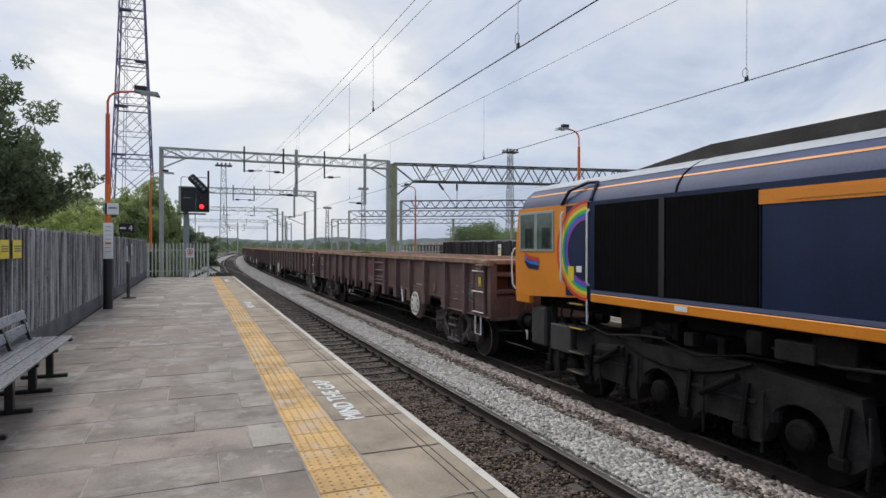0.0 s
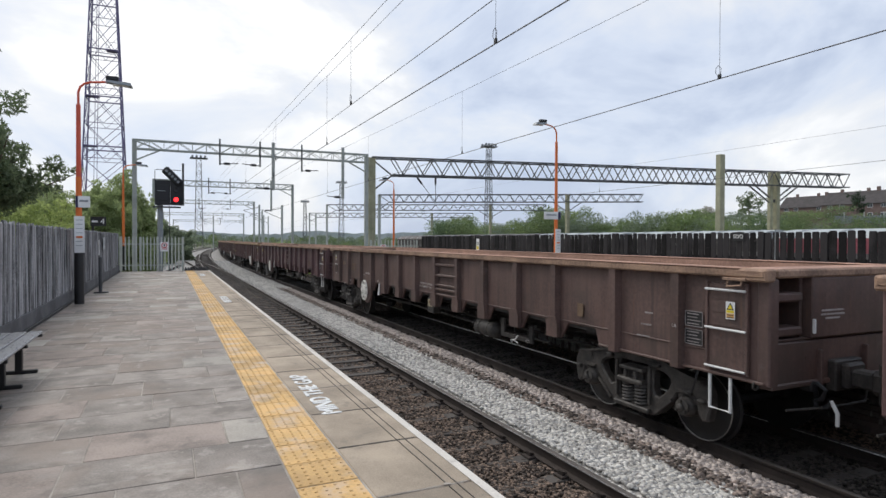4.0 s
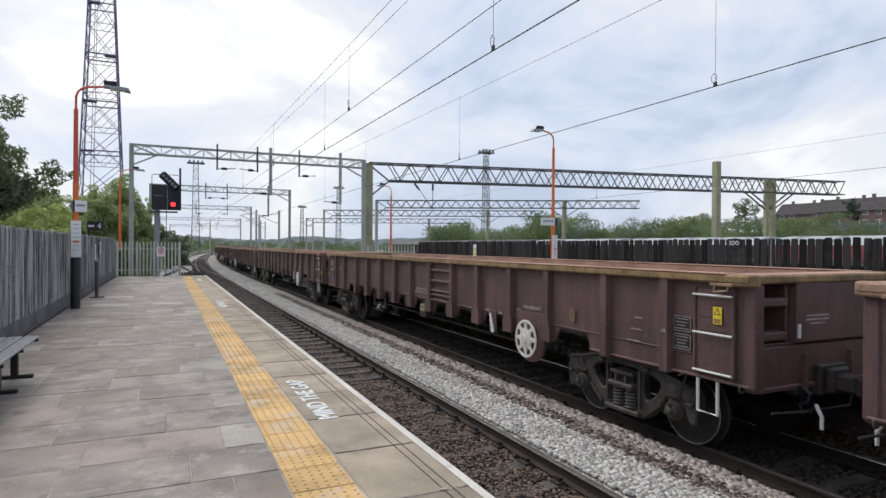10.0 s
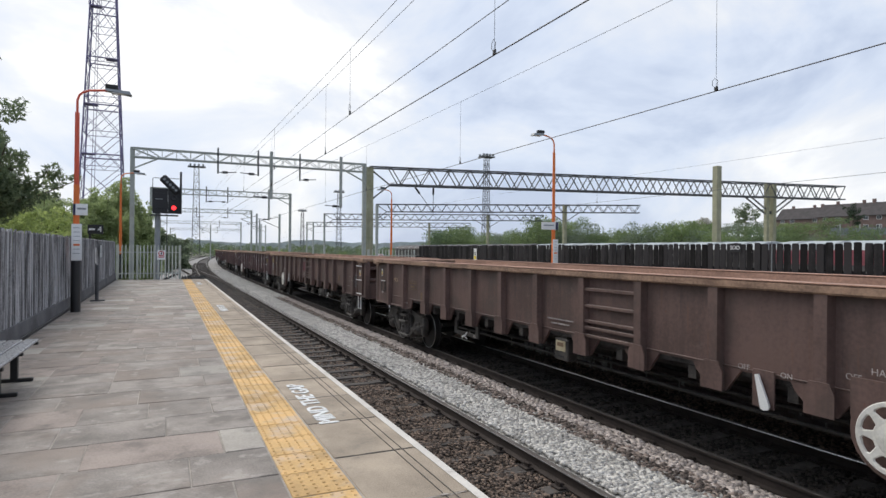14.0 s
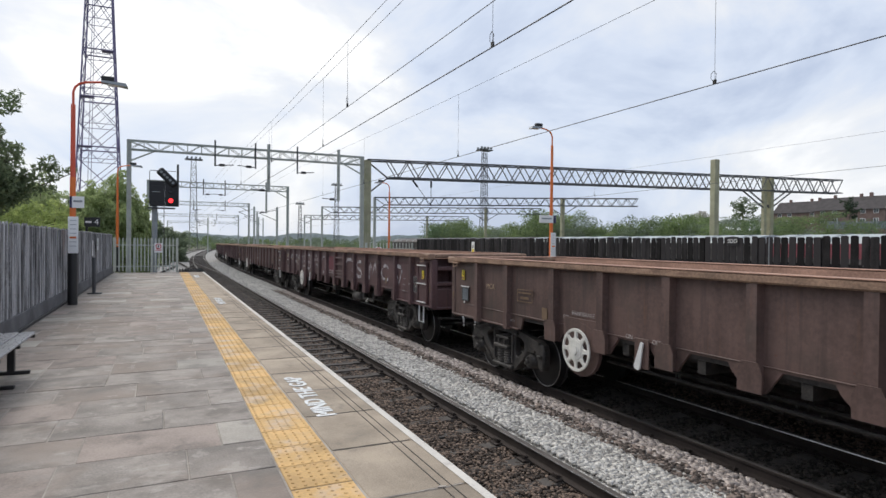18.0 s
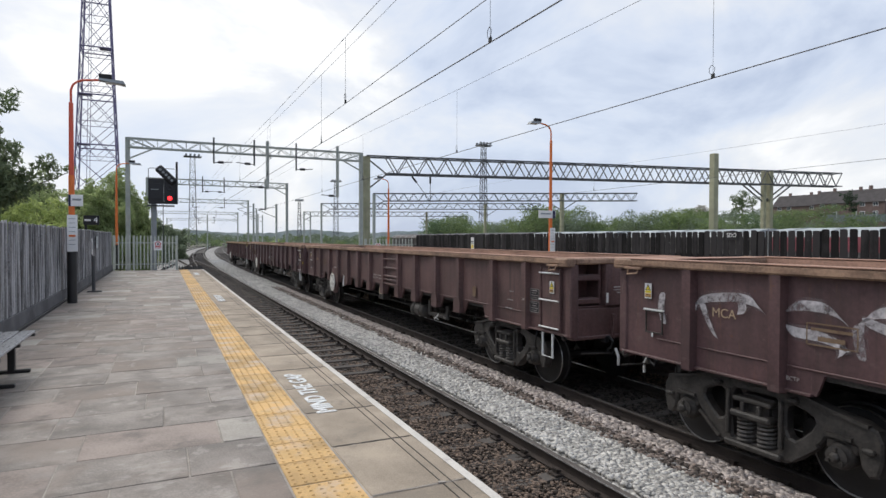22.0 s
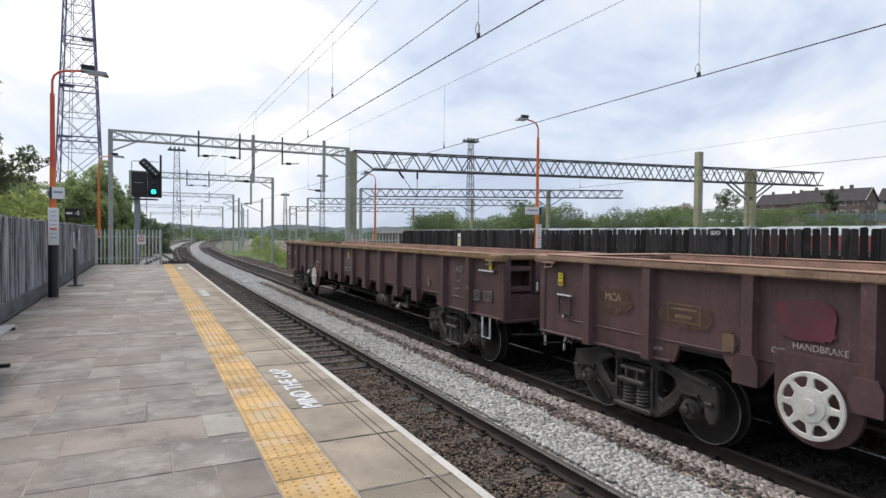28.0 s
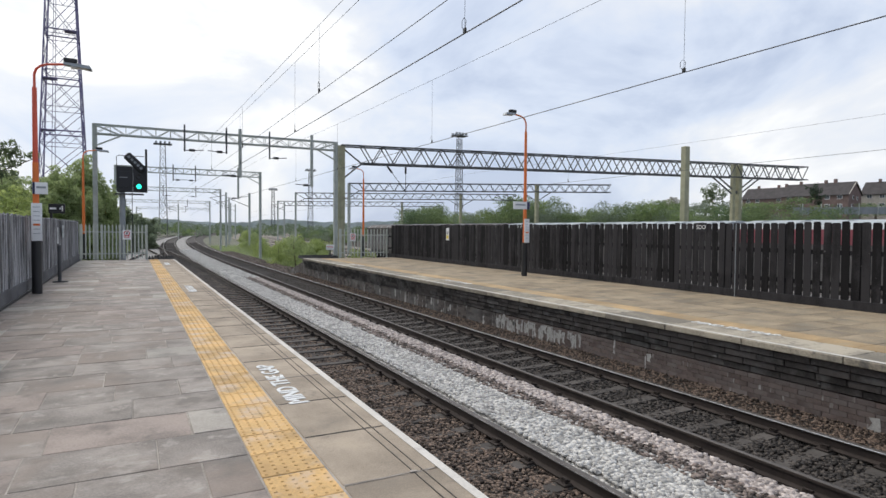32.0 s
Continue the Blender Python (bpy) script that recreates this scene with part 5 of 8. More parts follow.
for gy in (6.68, 16.5, 26.0):
    lettering("painted_words", "MIND THE GAP", 0.27, WHITE, platform_2, pose(OPP_EDGE + 0.72, gy, OPP_Z + 0.008, 0, 0, -90), 0.0015, "white painted words on the coping", 0.014, 1.6)

# the face: stepped courses of sooty blocks under the coping, stained brickwork below
near_bricks, far_bricks, blocks = [], Build(), Build()
for c in range(4):
    zt = OPP_Z - 0.105 - c * 0.113
    y = -2.0 + 0.23 * (c % 2)
    while y < 33.0:
        w = rng.uniform(0.4, 0.62)
        x = OPP_EDGE + 0.07 + 0.05 * c + rng.uniform(-0.008, 0.008)
        if 3.5 < y < 18:
            bl = Build().box(0, 0, 0, 0.3, w - 0.005, 0.107, 0.012)
            part("stone_block", bl, BLOCK, platform_2, at=pose(x + 0.15, y + w / 2, zt - 0.05, 0, rng.uniform(-1.2, 0.5)))
        else:
            blocks.box(x + 0.15, y + w / 2, zt - 0.05, 0.3, w - 0.005, 0.107)
        y += w
tagged(part("stonework", blocks, BLOCK, platform_2), kind="stuff")
for c in range(9):
    zt = OPP_Z - 0.57 - c * 0.078
    y = -2.0 + (0.115 if c % 2 else 0.0)
    while y < 33.0:
        if c < 6 and 3.6 < y < 13.0 and len(near_bricks) < 230:
            near_bricks.append((OPP_EDGE + 0.30, y + 0.11, zt - 0.034))
        else:
            far_bricks.box(OPP_EDGE + 0.30 + rng.uniform(-0.004, 0.004), y + 0.11, zt - 0.034, 0.12, 0.226, 0.075)
        y += 0.23
tagged(part("brickwork", far_bricks, BRICK_STUFF, platform_2), kind="stuff")
bk = Build().box(0, 0, 0, 0.12, 0.226, 0.074, 0.003).mesh("brick", BRICK)
for p in near_bricks:
    part("brick", bk, BRICK, platform_2, at=pose(p[0] + rng.uniform(-0.004, 0.003), p[1], p[2]))

# lime that has run down the brickwork
rl = random.Random(17)
for i in range(96):
    yc = rl.uniform(10.0, 13.4) if i < 74 else rl.uniform(4.0, 24.0)
    w, top, ht = rl.uniform(0.02, 0.085), rl.uniform(-0.84, -0.70) if i < 74 else rl.uniform(-1.0, -0.6), rl.uniform(0.10, 0.36)
    xf = OPP_EDGE + 0.2355 - 0.0004 * (i % 5)
    vs = [(xf, yc - w * rl.uniform(0.5, 1), top), (xf, yc + w * rl.uniform(0.5, 1), top - 0.02)]
    for q in (0.35, 0.7, 1.0):
        vs += [(xf, yc - w * rl.uniform(0.2, 1), top - ht * q), (xf, yc + w * rl.uniform(0.2, 1), top - ht * q * rl.uniform(0.85, 1))]
    part("lime_run", Build().add(vs, [(0, 2, 3, 1), (2, 4, 5, 3), (4, 6, 7, 5)]), LIME, platform_2, "pale lime run on the wall" if i == 0 else "")

fence2 = thing("slatted_fence", "tall black stained slatted wooden fence along the far platform", "fence")
rng = random.Random(3)
POST_MESH = Build().box(0, 0, 0.94, 0.10, 0.10, 1.88, 0.008).mesh("fence_post", FENCE_BLACK)
SLATS = [Build().plate([(-w, 0), (w, 0), (w, h - 0.02), (w - 0.02, h), (-w + 0.03, h), (-w, h - 0.03)], "x", -0.011, 0.011).mesh("slat", FENCE_BLACK)
         for w, h in ((0.083, 1.69), (0.081, 1.71), (0.085, 1.68))]
for i in range(170):
    y = -1.26 + 0.205 * i
    if y > 32.9:
        break
    part("slat", SLATS[rng.randrange(3)], FENCE_BLACK, fence2, at=pose(OPP_FENCE + rng.uniform(-0.008, 0.008), y + rng.uniform(-0.006, 0.006), OPP_Z + 0.20, rng.uniform(-0.5, 0.5)))
    if i % 8 == 0:
        part("fence_post", POST_MESH, FENCE_BLACK, fence2, at=(OPP_FENCE + 0.07, y + 0.1025, OPP_Z))
for rz in (0.52, 1.22):
    part("fence_rail", Build().box(OPP_FENCE + 0.05, 13.5, OPP_Z + rz, 0.07, 40, 0.10), FENCE_BLACK, fence2)
part("gravel_board", Build().box(OPP_FENCE - 0.02, 13.5, OPP_Z + 0.10, 0.04, 40, 0.20, 0.006), FENCE_BLACK, fence2)
t = thing("fence_sign", "small black sign with white letters SDO on the slatted fence", "sign", at=pose(OPP_FENCE - 0.03, 11.05, 1.66, 0, 0, -90))
part("sign_plate", Build().box(0, 0, 0, 0.36, 0.012, 0.24, 0.003), SIGN_BLACK, t)
lettering("letters", "SDO", 0.15, SIGN_WHITE, t, pose(0, -0.009, 0, 90), 0.001)
nt = notice("fence_notice", OPP_FENCE - 0.03, 25.7, 1.32, 0.3, 0.6, "white and yellow notice on the slatted fence", 2, SIGN_WHITE, -90)
part("yellow_field", Build().box(0, -0.008, -0.14, 0.22, 0.004, 0.16), SIGN_YELLOW, nt)
t = thing("conduit_post", "thin pale pipe against the slatted fence", "pipe")
part("pipe", Build().tube((OPP_FENCE - 0.05, 9.98, OPP_Z), (OPP_FENCE - 0.05, 9.98, 1.85), 0.012, 0.012, 8), LAMP_GREY, t)


VAN_GREY = surface("van_lower_grey", (0.11, 0.105, 0.10), 0.7, 0.4, 1.2, 16, 0.1, second=(0.07, 0.055, 0.05), patches=0.4, patch_scale=1.2)
COVER_BROWN = surface("van_roof_brown", (0.10, 0.085, 0.078), 0.7, 0.25, 0.8, 12, 0.05)


# ---- covered vans parked in the sidings ----
def covered_van(x, y, length, cover, label):
    t = thing("parked_van", label, "railway wagon", "parked vans", at=pose(x, y, -1.50))
    prof = [(-1.3, 1.0), (-1.35, 3.16), (-1.2, 3.32), (-0.7, 3.46), (0, 3.52), (0.7, 3.46), (1.2, 3.32), (1.35, 3.16), (1.3, 1.0)]
    part("body", Build().plate([(-1.32, 2.62), (-1.35, 3.16), (1.35, 3.16), (1.32, 2.62)], "y", -length / 2, length / 2), COVER_RED if cover else BOGIE, t, "dull red upper body" if cover else "")
    part("lower_body", Build().box(0, 0, 1.81, 2.56, length - 0.1, 1.61), VAN_GREY, t)
    part("roof", Build().plate([p for p in prof if p[1] >= 3.16], "y", -length / 2 - 0.02, length / 2 + 0.02), COVER_WHITE if y < 33 else COVER_BROWN, t)
    for i in range(5):
        part("roof_rib", Build().plate([(p[0] * 1.012, p[1] + 0.02) for p in prof if p[1] >= 3.16] + [(p[0] * 0.99, p[1] - 0.01) for p in prof[::-1] if p[1] >= 3.16], "y", -length / 2 + (i + 0.5) * length / 5 - 0.05, -length / 2 + (i + 0.5) * length / 5 + 0.05), LAMP_GREY, t)
    n = int(length / 3)
    for i in range(n):
        part("door_post", Build().box(-1.36, -length / 2 + (i + 0.5) * length / n, 2.1, 0.05, 0.1, 2.0), BOGIE, t)
    part("underframe", Build().box(0, 0, 0.85, 2.2, length - 1, 0.3), BOGIE, t)
    for u in (-1, 1):
        for dy in (-0.9, 0.9):
            part("wheelset", Build().tube((-0.8, u * (length / 2 - 2.2) + dy, 0.46), (0.8, u * (length / 2 - 2.2) + dy, 0.46), 0.46, 0.46, 16), WHEEL, t)
    return t


for i in range(8):
    covered_van(23.2, -5.2 + 8.6 * i, 7.9, i < 3, "parked covered van with a pale roof in the sidings" if i < 5 else "parked covered van with a brown roof in the sidings")


# ---- towers ----
# fence sheet grey with distance haze put into the colour
HAZE_STEEL = surface("hazy_steel_sheet", (0.22, 0.235, 0.25), 0.7, 0.2, 0.6, 8, 0.1)
def pylon(x, y, z0, z1, w_of, bays, label, leg=0.22, web=0.09, mat_=None):
    t = thing("lattice_tower", label, "tower", at=pose(x, y, 0))
    mt = mat_ or TOWER
    corners = ((-1, -1), (1, -1), (1, 1), (-1, 1))
    zs = [z0]
    for i in range(bays):
        zs.append(zs[-1] + (z1 - z0) / bays)
    for cx, cy in corners:
        part("leg", Build().bar((cx * w_of(z0) / 2, cy * w_of(z0) / 2, z0), (cx * w_of(z1) / 2, cy * w_of(z1) / 2, z1), leg), mt, t)
    for f in range(4):
        (ax, ay), (bx, by) = corners[f], corners[(f + 1) % 4]
        br = Build()
        for za, zb in zip(zs, zs[1:]):
            wa, wb = w_of(za) / 2, w_of(zb) / 2
            br.bar((ax * wa, ay * wa, za), (bx * wb, by * wb, zb), web)
            br.bar((bx * wa, by * wa, za), (ax * wb, ay * wb, zb), web)
            br.bar((ax * wb, ay * wb, zb), (bx * wb, by * wb, zb), web)
            zm, wm = (za + zb) / 2, (wa + wb) / 2
            br.bar((ax * wm, ay * wm, zm), (0.5 * (ax + bx) * wm, 0.5 * (ay + by) * wm, za), web * 0.7)
            br.bar((bx * wm, by * wm, zm), (0.5 * (ax + bx) * wm, 0.5 * (ay + by) * wm, za), web * 0.7)
        part("bracing", br, mt, t)
    return t


def mast_width(z):
    return max(1.0, 5.38 - 0.0775 * z)


mast = pylon(-7.5, 88.0, -1.6, 56.0, mast_width, 13, "tall tapering steel lattice tower behind the trees", 0.125, 0.065)
for lx in (-1.2, -0.8):
    part("ladder_rail", Build().pipe([(lx, -2.7, -1.6), (lx * 0.3, -0.6, 50)], 0.035, 5), TOWER, mast)
for z in (13.2, 19.5, 25.5, 32.0):
    w = mast_width(z) / 2
    part("ring_rail", Build().pipe([(-w, -w, z), (w, -w, z), (w, w, z), (-w, w, z), (-w, -w, z)], 0.09, 5), TOWER, mast)
for z, x in ((13.3, -1.5), (19.6, -1.2), (25.6, 1.0), (32.2, -0.9)):
    part("rest_platform", Build().box(x, -0.6, z, 1.4, 1.2, 0.05), TOWER, mast)
    part("platform_rail", Build().pipe([(x - 0.7, -1.2, z), (x - 0.7, -1.2, z + 1.0), (x + 0.7, -1.2, z + 1.0), (x + 0.7, -1.2, z)], 0.035, 5), TOWER, mast)


def floodlight_tower(x, y, h, w, label):
    t = pylon(x, y, -1.6, h, lambda z: w * (1.25 - 0.55 * (z + 1.6) / (h + 1.6)), 12, label, 0.10, 0.05, GALV_DARK)
    part("head_frame", Build().box(0, 0, h + 0.4, w * 2.6, w * 1.6, 0.25), GALV_DARK, t)
    for i in range(4):
        for j in (-1, 1):
            part("floodlight", Build().box((i - 1.5) * w * 0.62, j * w * 0.7, h + 0.95, 0.6, 0.5, 0.6, 0.05), LAMP_GREY, t)
    return t


floodlight_tower(82.0, 147.0, 27.5, 1.6, "floodlight tower over the railway yard")
floodlight_tower(9.5, 225.0, 29.5, 2.2, "floodlight tower far down the line")
floodlight_tower(78.0, 290.0, 29.5, 2.0, "distant floodlight tower over the yard")
floodlight_tower(62.0, 300.0, 20.0, 1.6, "distant floodlight tower over the yard")


# ---- trees and bushes ----
def leaf_mesh(name, clumps, leaf, per, material, seed, long=1.0, droop=0.0):
    """Many small leaves scattered in clumps given as (x, y, z, radius)."""
    r_ = np.random.default_rng(seed)
    P = []
    for x, y, z, rad in clumps:
        n = max(6, int(per * rad * rad))
        d = r_.normal(size=(n, 3))
        d /= np.linalg.norm(d, axis=1)[:, None]
        d *= (rad * (0.45 + 0.6 * r_.random(n) ** 0.6))[:, None]
        d[:, 2] *= 0.8
        P.append(d + np.array([x, y, z]))
    P = np.concatenate(P)
    n = len(P)
    a = r_.normal(size=(n, 3))
    a[:, 2] -= droop
    a /= np.linalg.norm(a, axis=1)[:, None]
    c = np.cross(a, r_.normal(size=(n, 3)))
    c /= np.linalg.norm(c, axis=1)[:, None]
    s = (leaf * (0.6 + 0.8 * r_.random(n)))[:, None]
    V = np.stack([P - a * s * long, P + c * s * 0.45, P + a * s * long, P - c * s * 0.45], 1).reshape(-1, 3)
    F = np.arange(4 * n).reshape(-1, 4)
    me = bpy.data.meshes.new(name)
    me.vertices.add(4 * n)
    me.vertices.foreach_set("co", V.ravel())
    me.loops.add(4 * n)
    me.loops.foreach_set("vertex_index", F.ravel())
    me.polygons.add(n)
    me.polygons.foreach_set("loop_start", F[:, 0].copy())
    me.update(calc_edges=True)
    me.materials.append(material)
    return me


def tree(x, y, z, h, spread, material, seed, label, leaf=0.12, per=130, n_clumps=26, category="tree", bare=0.35, long=1.2, droop=0.2, clump=(0.16, 0.34)):
    r_ = random.Random(seed)
    t = thing("tree" if category == "tree" else "bush", label, category, at=pose(x, y, z))
    tr = Build()
    pts = [(0, 0, -0.3), (r_.uniform(-.1, .1), r_.uniform(-.1, .1), h * bare * 0.6), (r_.uniform(-.25, .25), r_.uniform(-.25, .25), h * 0.75)]
    rad = max(0.04, h * 0.022)
    tr.tube(pts[0], pts[1], rad, rad * 0.8, 8)
    tr.tube(pts[1], pts[2], rad * 0.8, rad * 0.3, 8)
    part("trunk", tr, BARK, t)
    clumps = []
    limbs = Build()
    n_boughs = max(6, n_clumps // 4)
    for i in range(n_boughs):
        a = 2.4 * i + r_.uniform(-0.4, 0.4)
        u = (i + 0.5) / n_boughs
        zz = h * (bare + (1 - bare) * u)
        prof = math.sin(math.pi * min(0.97, 0.18 + 0.8 * u)) ** 0.7
        rr = spread * prof * r_.uniform(0.55, 1.12)
        c = (rr * math.cos(a), rr * math.sin(a), zz * r_.uniform(0.92, 1.04))
        s0 = Vector(pts[1]).lerp(Vector(pts[2]), max(0, min(1, u * 0.75 + 0.12)))
        s0.z = max(s0.z, h * bare * 0.8)
        for q in range(5):
            f = 0.38 + 0.16 * q
            p_ = s0.lerp(Vector(c), f) + Vector((r_.uniform(-1, 1), r_.uniform(-1, 1), r_.uniform(-0.7, 0.7))) * spread * 0.12
            clumps.append((p_.x, p_.y, p_.z, spread * r_.uniform(*clump) * (1.2 - 0.16 * q)))
        if i % 2 == 0:
            limbs.tube(s0, c, rad * 0.3, rad * 0.08, 5)
    part("bough", limbs, BARK, t)
    tagged(part("crown", leaf_mesh("crown", clumps, leaf, per, material, seed, long, droop), material, t), kind="stuff")
    return t


tree(-5.7, 17.6, -1.2, 7.5, 2.7, LEAF_DARK, 21, "dark leafy tree with long narrow leaves behind the fence", 0.05, 1500, 170, bare=0.55, long=1.6, droop=0.5, clump=(0.09, 0.22))
tree(-4.0, 17.4, -1.2, 5.5, 1.75, LEAF_DARK, 22, "dark leafy tree leaning over the fence", 0.048, 1900, 90, bare=0.77, long=1.6, droop=0.5, clump=(0.09, 0.24))
tree(-5.0, 24.2, -1.2, 4.4, 1.7, LEAF_LIGHT, 23, "bright yellow-green bush behind the fence", 0.06, 1100, 60, "bush", 0.35)
tree(-3.7, 25.4, -1.2, 4.3, 1.2, LEAF_LIGHT, 24, "bright yellow-green bush behind the fence", 0.055, 1300, 50, "bush", 0.35)
tree(-6.8, 25.5, -1.2, 4.4, 1.8, LEAF_LIGHT, 25, "leafy green bush behind the fence", 0.065, 900, 50, "bush", 0.35)
tree(-4.7, 31.0, -1.2, 5.4, 1.5, LEAF_MID, 26, "slender green tree behind the fence", 0.06, 1100, 60, "tree", 0.3)
tree(-6.6, 33.0, -1.3, 6.0, 2.0, LEAF_MID, 33, "green tree behind the fence", 0.065, 800, 64, "tree", 0.3)
tree(-2.75, 44.0, -1.5, 7.2, 2.0, LEAF_MID, 27, "rounded green tree past the platform end", 0.07, 1500, 120, "tree", 0.12)
tree(-4.5, 45.0, -1.5, 6.8, 2.0, LEAF_MID, 28, "rounded green tree past the platform end", 0.07, 1400, 100, "tree", 0.1)
tree(-1.45, 45.0, -1.5, 6.1, 1.5, LEAF_MID, 34, "rounded green tree past the platform end", 0.065, 1600, 90, "tree", 0.1)
tree(-7.0, 46.0, -1.5, 6.2, 2.2, LEAF_MID, 29, "green tree past the platform end", 0.085, 700, 64, "tree", 0.12)
tree(-5.6, 38.5, -1.4, 6.2, 1.9, LEAF_MID, 35, "green tree past the platform end", 0.075, 800, 64, "tree", 0.12)
tree(-3.5, 40.5, -1.5, 6.3, 1.8, LEAF_MID, 36, "rounded green tree past the platform end", 0.07, 1300, 80, "tree", 0.08)
tree(-2.1, 41.5, -1.5, 5.4, 1.5, LEAF_MID, 37, "green bush past the platform end", 0.07, 900, 56, "bush", 0.08)
tree(-0.7, 74.0, -1.5, 5.6, 2.6, LEAF_HAZY, 30, "green tree beside the loop line, haze in its leaf colour", 0.11, 420, 44, "tree", 0.1)
tree(1.1, 86.0, -1.5, 4.9, 2.9, LEAF_HAZY, 31, "green tree beside the loop line, haze in its leaf colour", 0.13, 360, 40, "tree", 0.1)
tree(-9.0, 14.0, -1.2, 6.0, 2.3, LEAF_DARK, 32, "dark leafy tree behind the fence", 0.13, 150, 24)
for i, (x, y, h, w) in enumerate(((10.9, 44.5, 2.7, 1.5), (12.1, 47, 2.5, 1.7), (10.2, 47, 2.0, 1.3), (11.5, 42.5, 2.0, 1.2), (13.6, 48, 2.4, 1.8), (11.6, 51, 2.2, 1.3), (14.8, 53, 2.2, 2.0), (12.6, 57, 1.9, 1.6), (11.9, 63, 1.8, 1.5),
                                  (14.6, 62, 2.2, 2.0), (13.2, 70, 1.9, 1.6), (12.0, 40.5, 1.3, 1.0), (14.0, 78, 2.4, 1.8), (16.6, 46, 1.6, 1.5), (14.4, 88, 2.8, 2.0), (16.2, 96, 3.0, 2.0))):
    tree(x, y, -1.55, h, w, LEAF_SCRUB if i % 3 else LEAF_MID, 40 + i, "wild green scrub between the lines and the sidings", 0.06, 520, 34, "bush", 0.0)

# weeds and long grass on the verge between the lines and the sidings
r_ = np.random.default_rng(9)
n = 9000
gx, gy = r_.uniform(9.6, 17.5, n), 36 + 70 * r_.random(n) ** 1.4
gx = gx + np.array([bend(v) for v in gy]) * 0.8
gh = r_.uniform(0.12, 0.55, n)
ga = r_.uniform(0, 6.28, n)
V = np.stack([np.stack([gx - 0.03 * np.cos(ga), gy - 0.03 * np.sin(ga), gx * 0 - 1.63], -1), np.stack([gx + 0.03 * np.cos(ga), gy + 0.03 * np.sin(ga), gx * 0 - 1.63], -1),
              np.stack([gx + r_.normal(0, 0.12, n), gy + r_.normal(0, 0.12, n), -1.63 + gh], -1)], 1).reshape(-1, 3)
me = bpy.data.meshes.new("verge_grass")
me.from_pydata(V.tolist(), [], np.arange(3 * n).reshape(-1, 3).tolist())
me.materials.append(LEAF_MID)
tagged(new("verge_grass", me), "long verge grass and weeds beside the far track", "grass", kind="stuff")

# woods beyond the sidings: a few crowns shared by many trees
# the grey green is paled to paint in distance haze
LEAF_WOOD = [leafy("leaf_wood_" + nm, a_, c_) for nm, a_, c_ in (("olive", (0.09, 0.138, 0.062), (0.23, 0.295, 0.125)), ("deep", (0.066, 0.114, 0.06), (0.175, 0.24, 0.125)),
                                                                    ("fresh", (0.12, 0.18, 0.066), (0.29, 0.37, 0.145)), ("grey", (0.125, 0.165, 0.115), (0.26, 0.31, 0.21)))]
far_meshes = []
for k in range(5):
    rk = random.Random(70 + k)
    cl = [(rk.uniform(-3.4, 3.4), rk.uniform(-3.4, 3.4), rk.uniform(1.2, 7.6), rk.uniform(0.6, 1.5)) for _ in range(58)]
    cl = [c for c in cl if (c[0] ** 2 + c[1] ** 2) / 12 + ((c[2] - 4.2) / 4.0) ** 2 < 1.15]
    far_meshes.append(leaf_mesh("crown", cl, 0.16, 62, LEAF_WOOD[k % 4], 70 + k))
trunk_me = Build().tube((0, 0, -1), (0, 0, 5), 0.22, 0.1, 6).mesh("trunk", BARK)
rk = random.Random(99)
for i in range(165):
    u = i / 164
    az = radians(14 + 47 * u + rk.uniform(-0.5, 0.5))
    d = rk.uniform(118, 175) - 22 * u
    dip = 0.5 + 0.5 * math.sin(5.2 * math.degrees(az) / 10 - 17.0)
    s = rk.uniform(0.82, 1.3) * (0.34 if az < radians(24) else (0.72 if az > radians(49) else 0.80 + 0.25 * dip))
    t = thing("tree", "green tree in the wood beyond the sidings", "tree", "wood beyond the sidings",
              at=pose(d * math.sin(az), d * math.cos(az), -1.6 + 1.2 * u, 0, 0, rk.uniform(0, 360)) @ Matrix.Diagonal((s, s, s * rk.uniform(0.75, 1.05), 1)))
    part("trunk", trunk_me, BARK, t)
    part("crown", far_meshes[rk.randrange(5)], LEAF_WOOD[0], t)

# hedges and scrub lines far across the yard and along the horizon, mostly in the haze-greyed leaf
rk = random.Random(123)
cl = []
for i in range(620):
    az = radians(rk.uniform(-14, 34))
    d = rk.choice((210, 250, 310, 380, 470)) + rk.uniform(-18, 18)
    r = d / 240 * rk.uniform(0.8, 1.9)
    cl.append((d * math.sin(az), d * math.cos(az), -1.4 + r * rk.uniform(0.3, 1.0) + d / 210 * rk.random(), r))
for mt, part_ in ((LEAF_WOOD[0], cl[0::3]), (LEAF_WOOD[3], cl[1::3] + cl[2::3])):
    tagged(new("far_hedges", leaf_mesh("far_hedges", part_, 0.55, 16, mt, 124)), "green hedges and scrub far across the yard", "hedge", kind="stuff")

for x, y, h_, w in ((132, 92, 3.9, 5.4), (139, 85, 4.4, 4.6), (158, 74, 3.6, 5.0), (166, 66, 4.6, 4.4), (146, 104, 3.4, 5), (170, 84, 4.0, 5), (108, 86, 2.5, 5), (180, 66, 5.4, 5.5), (186, 60, 6.2, 5.0)):
    s = w / 3.6
    t = thing("tree", "green garden tree below the houses", "tree", "garden trees", at=pose(x, y, 5.2, 0, 0, x) @ Matrix.Diagonal((s, s, h_ / 8.0, 1)))
    part("trunk", trunk_me, BARK, t)
    part("crown", far_meshes[int(x) % 5], LEAF_WOOD[0], t)

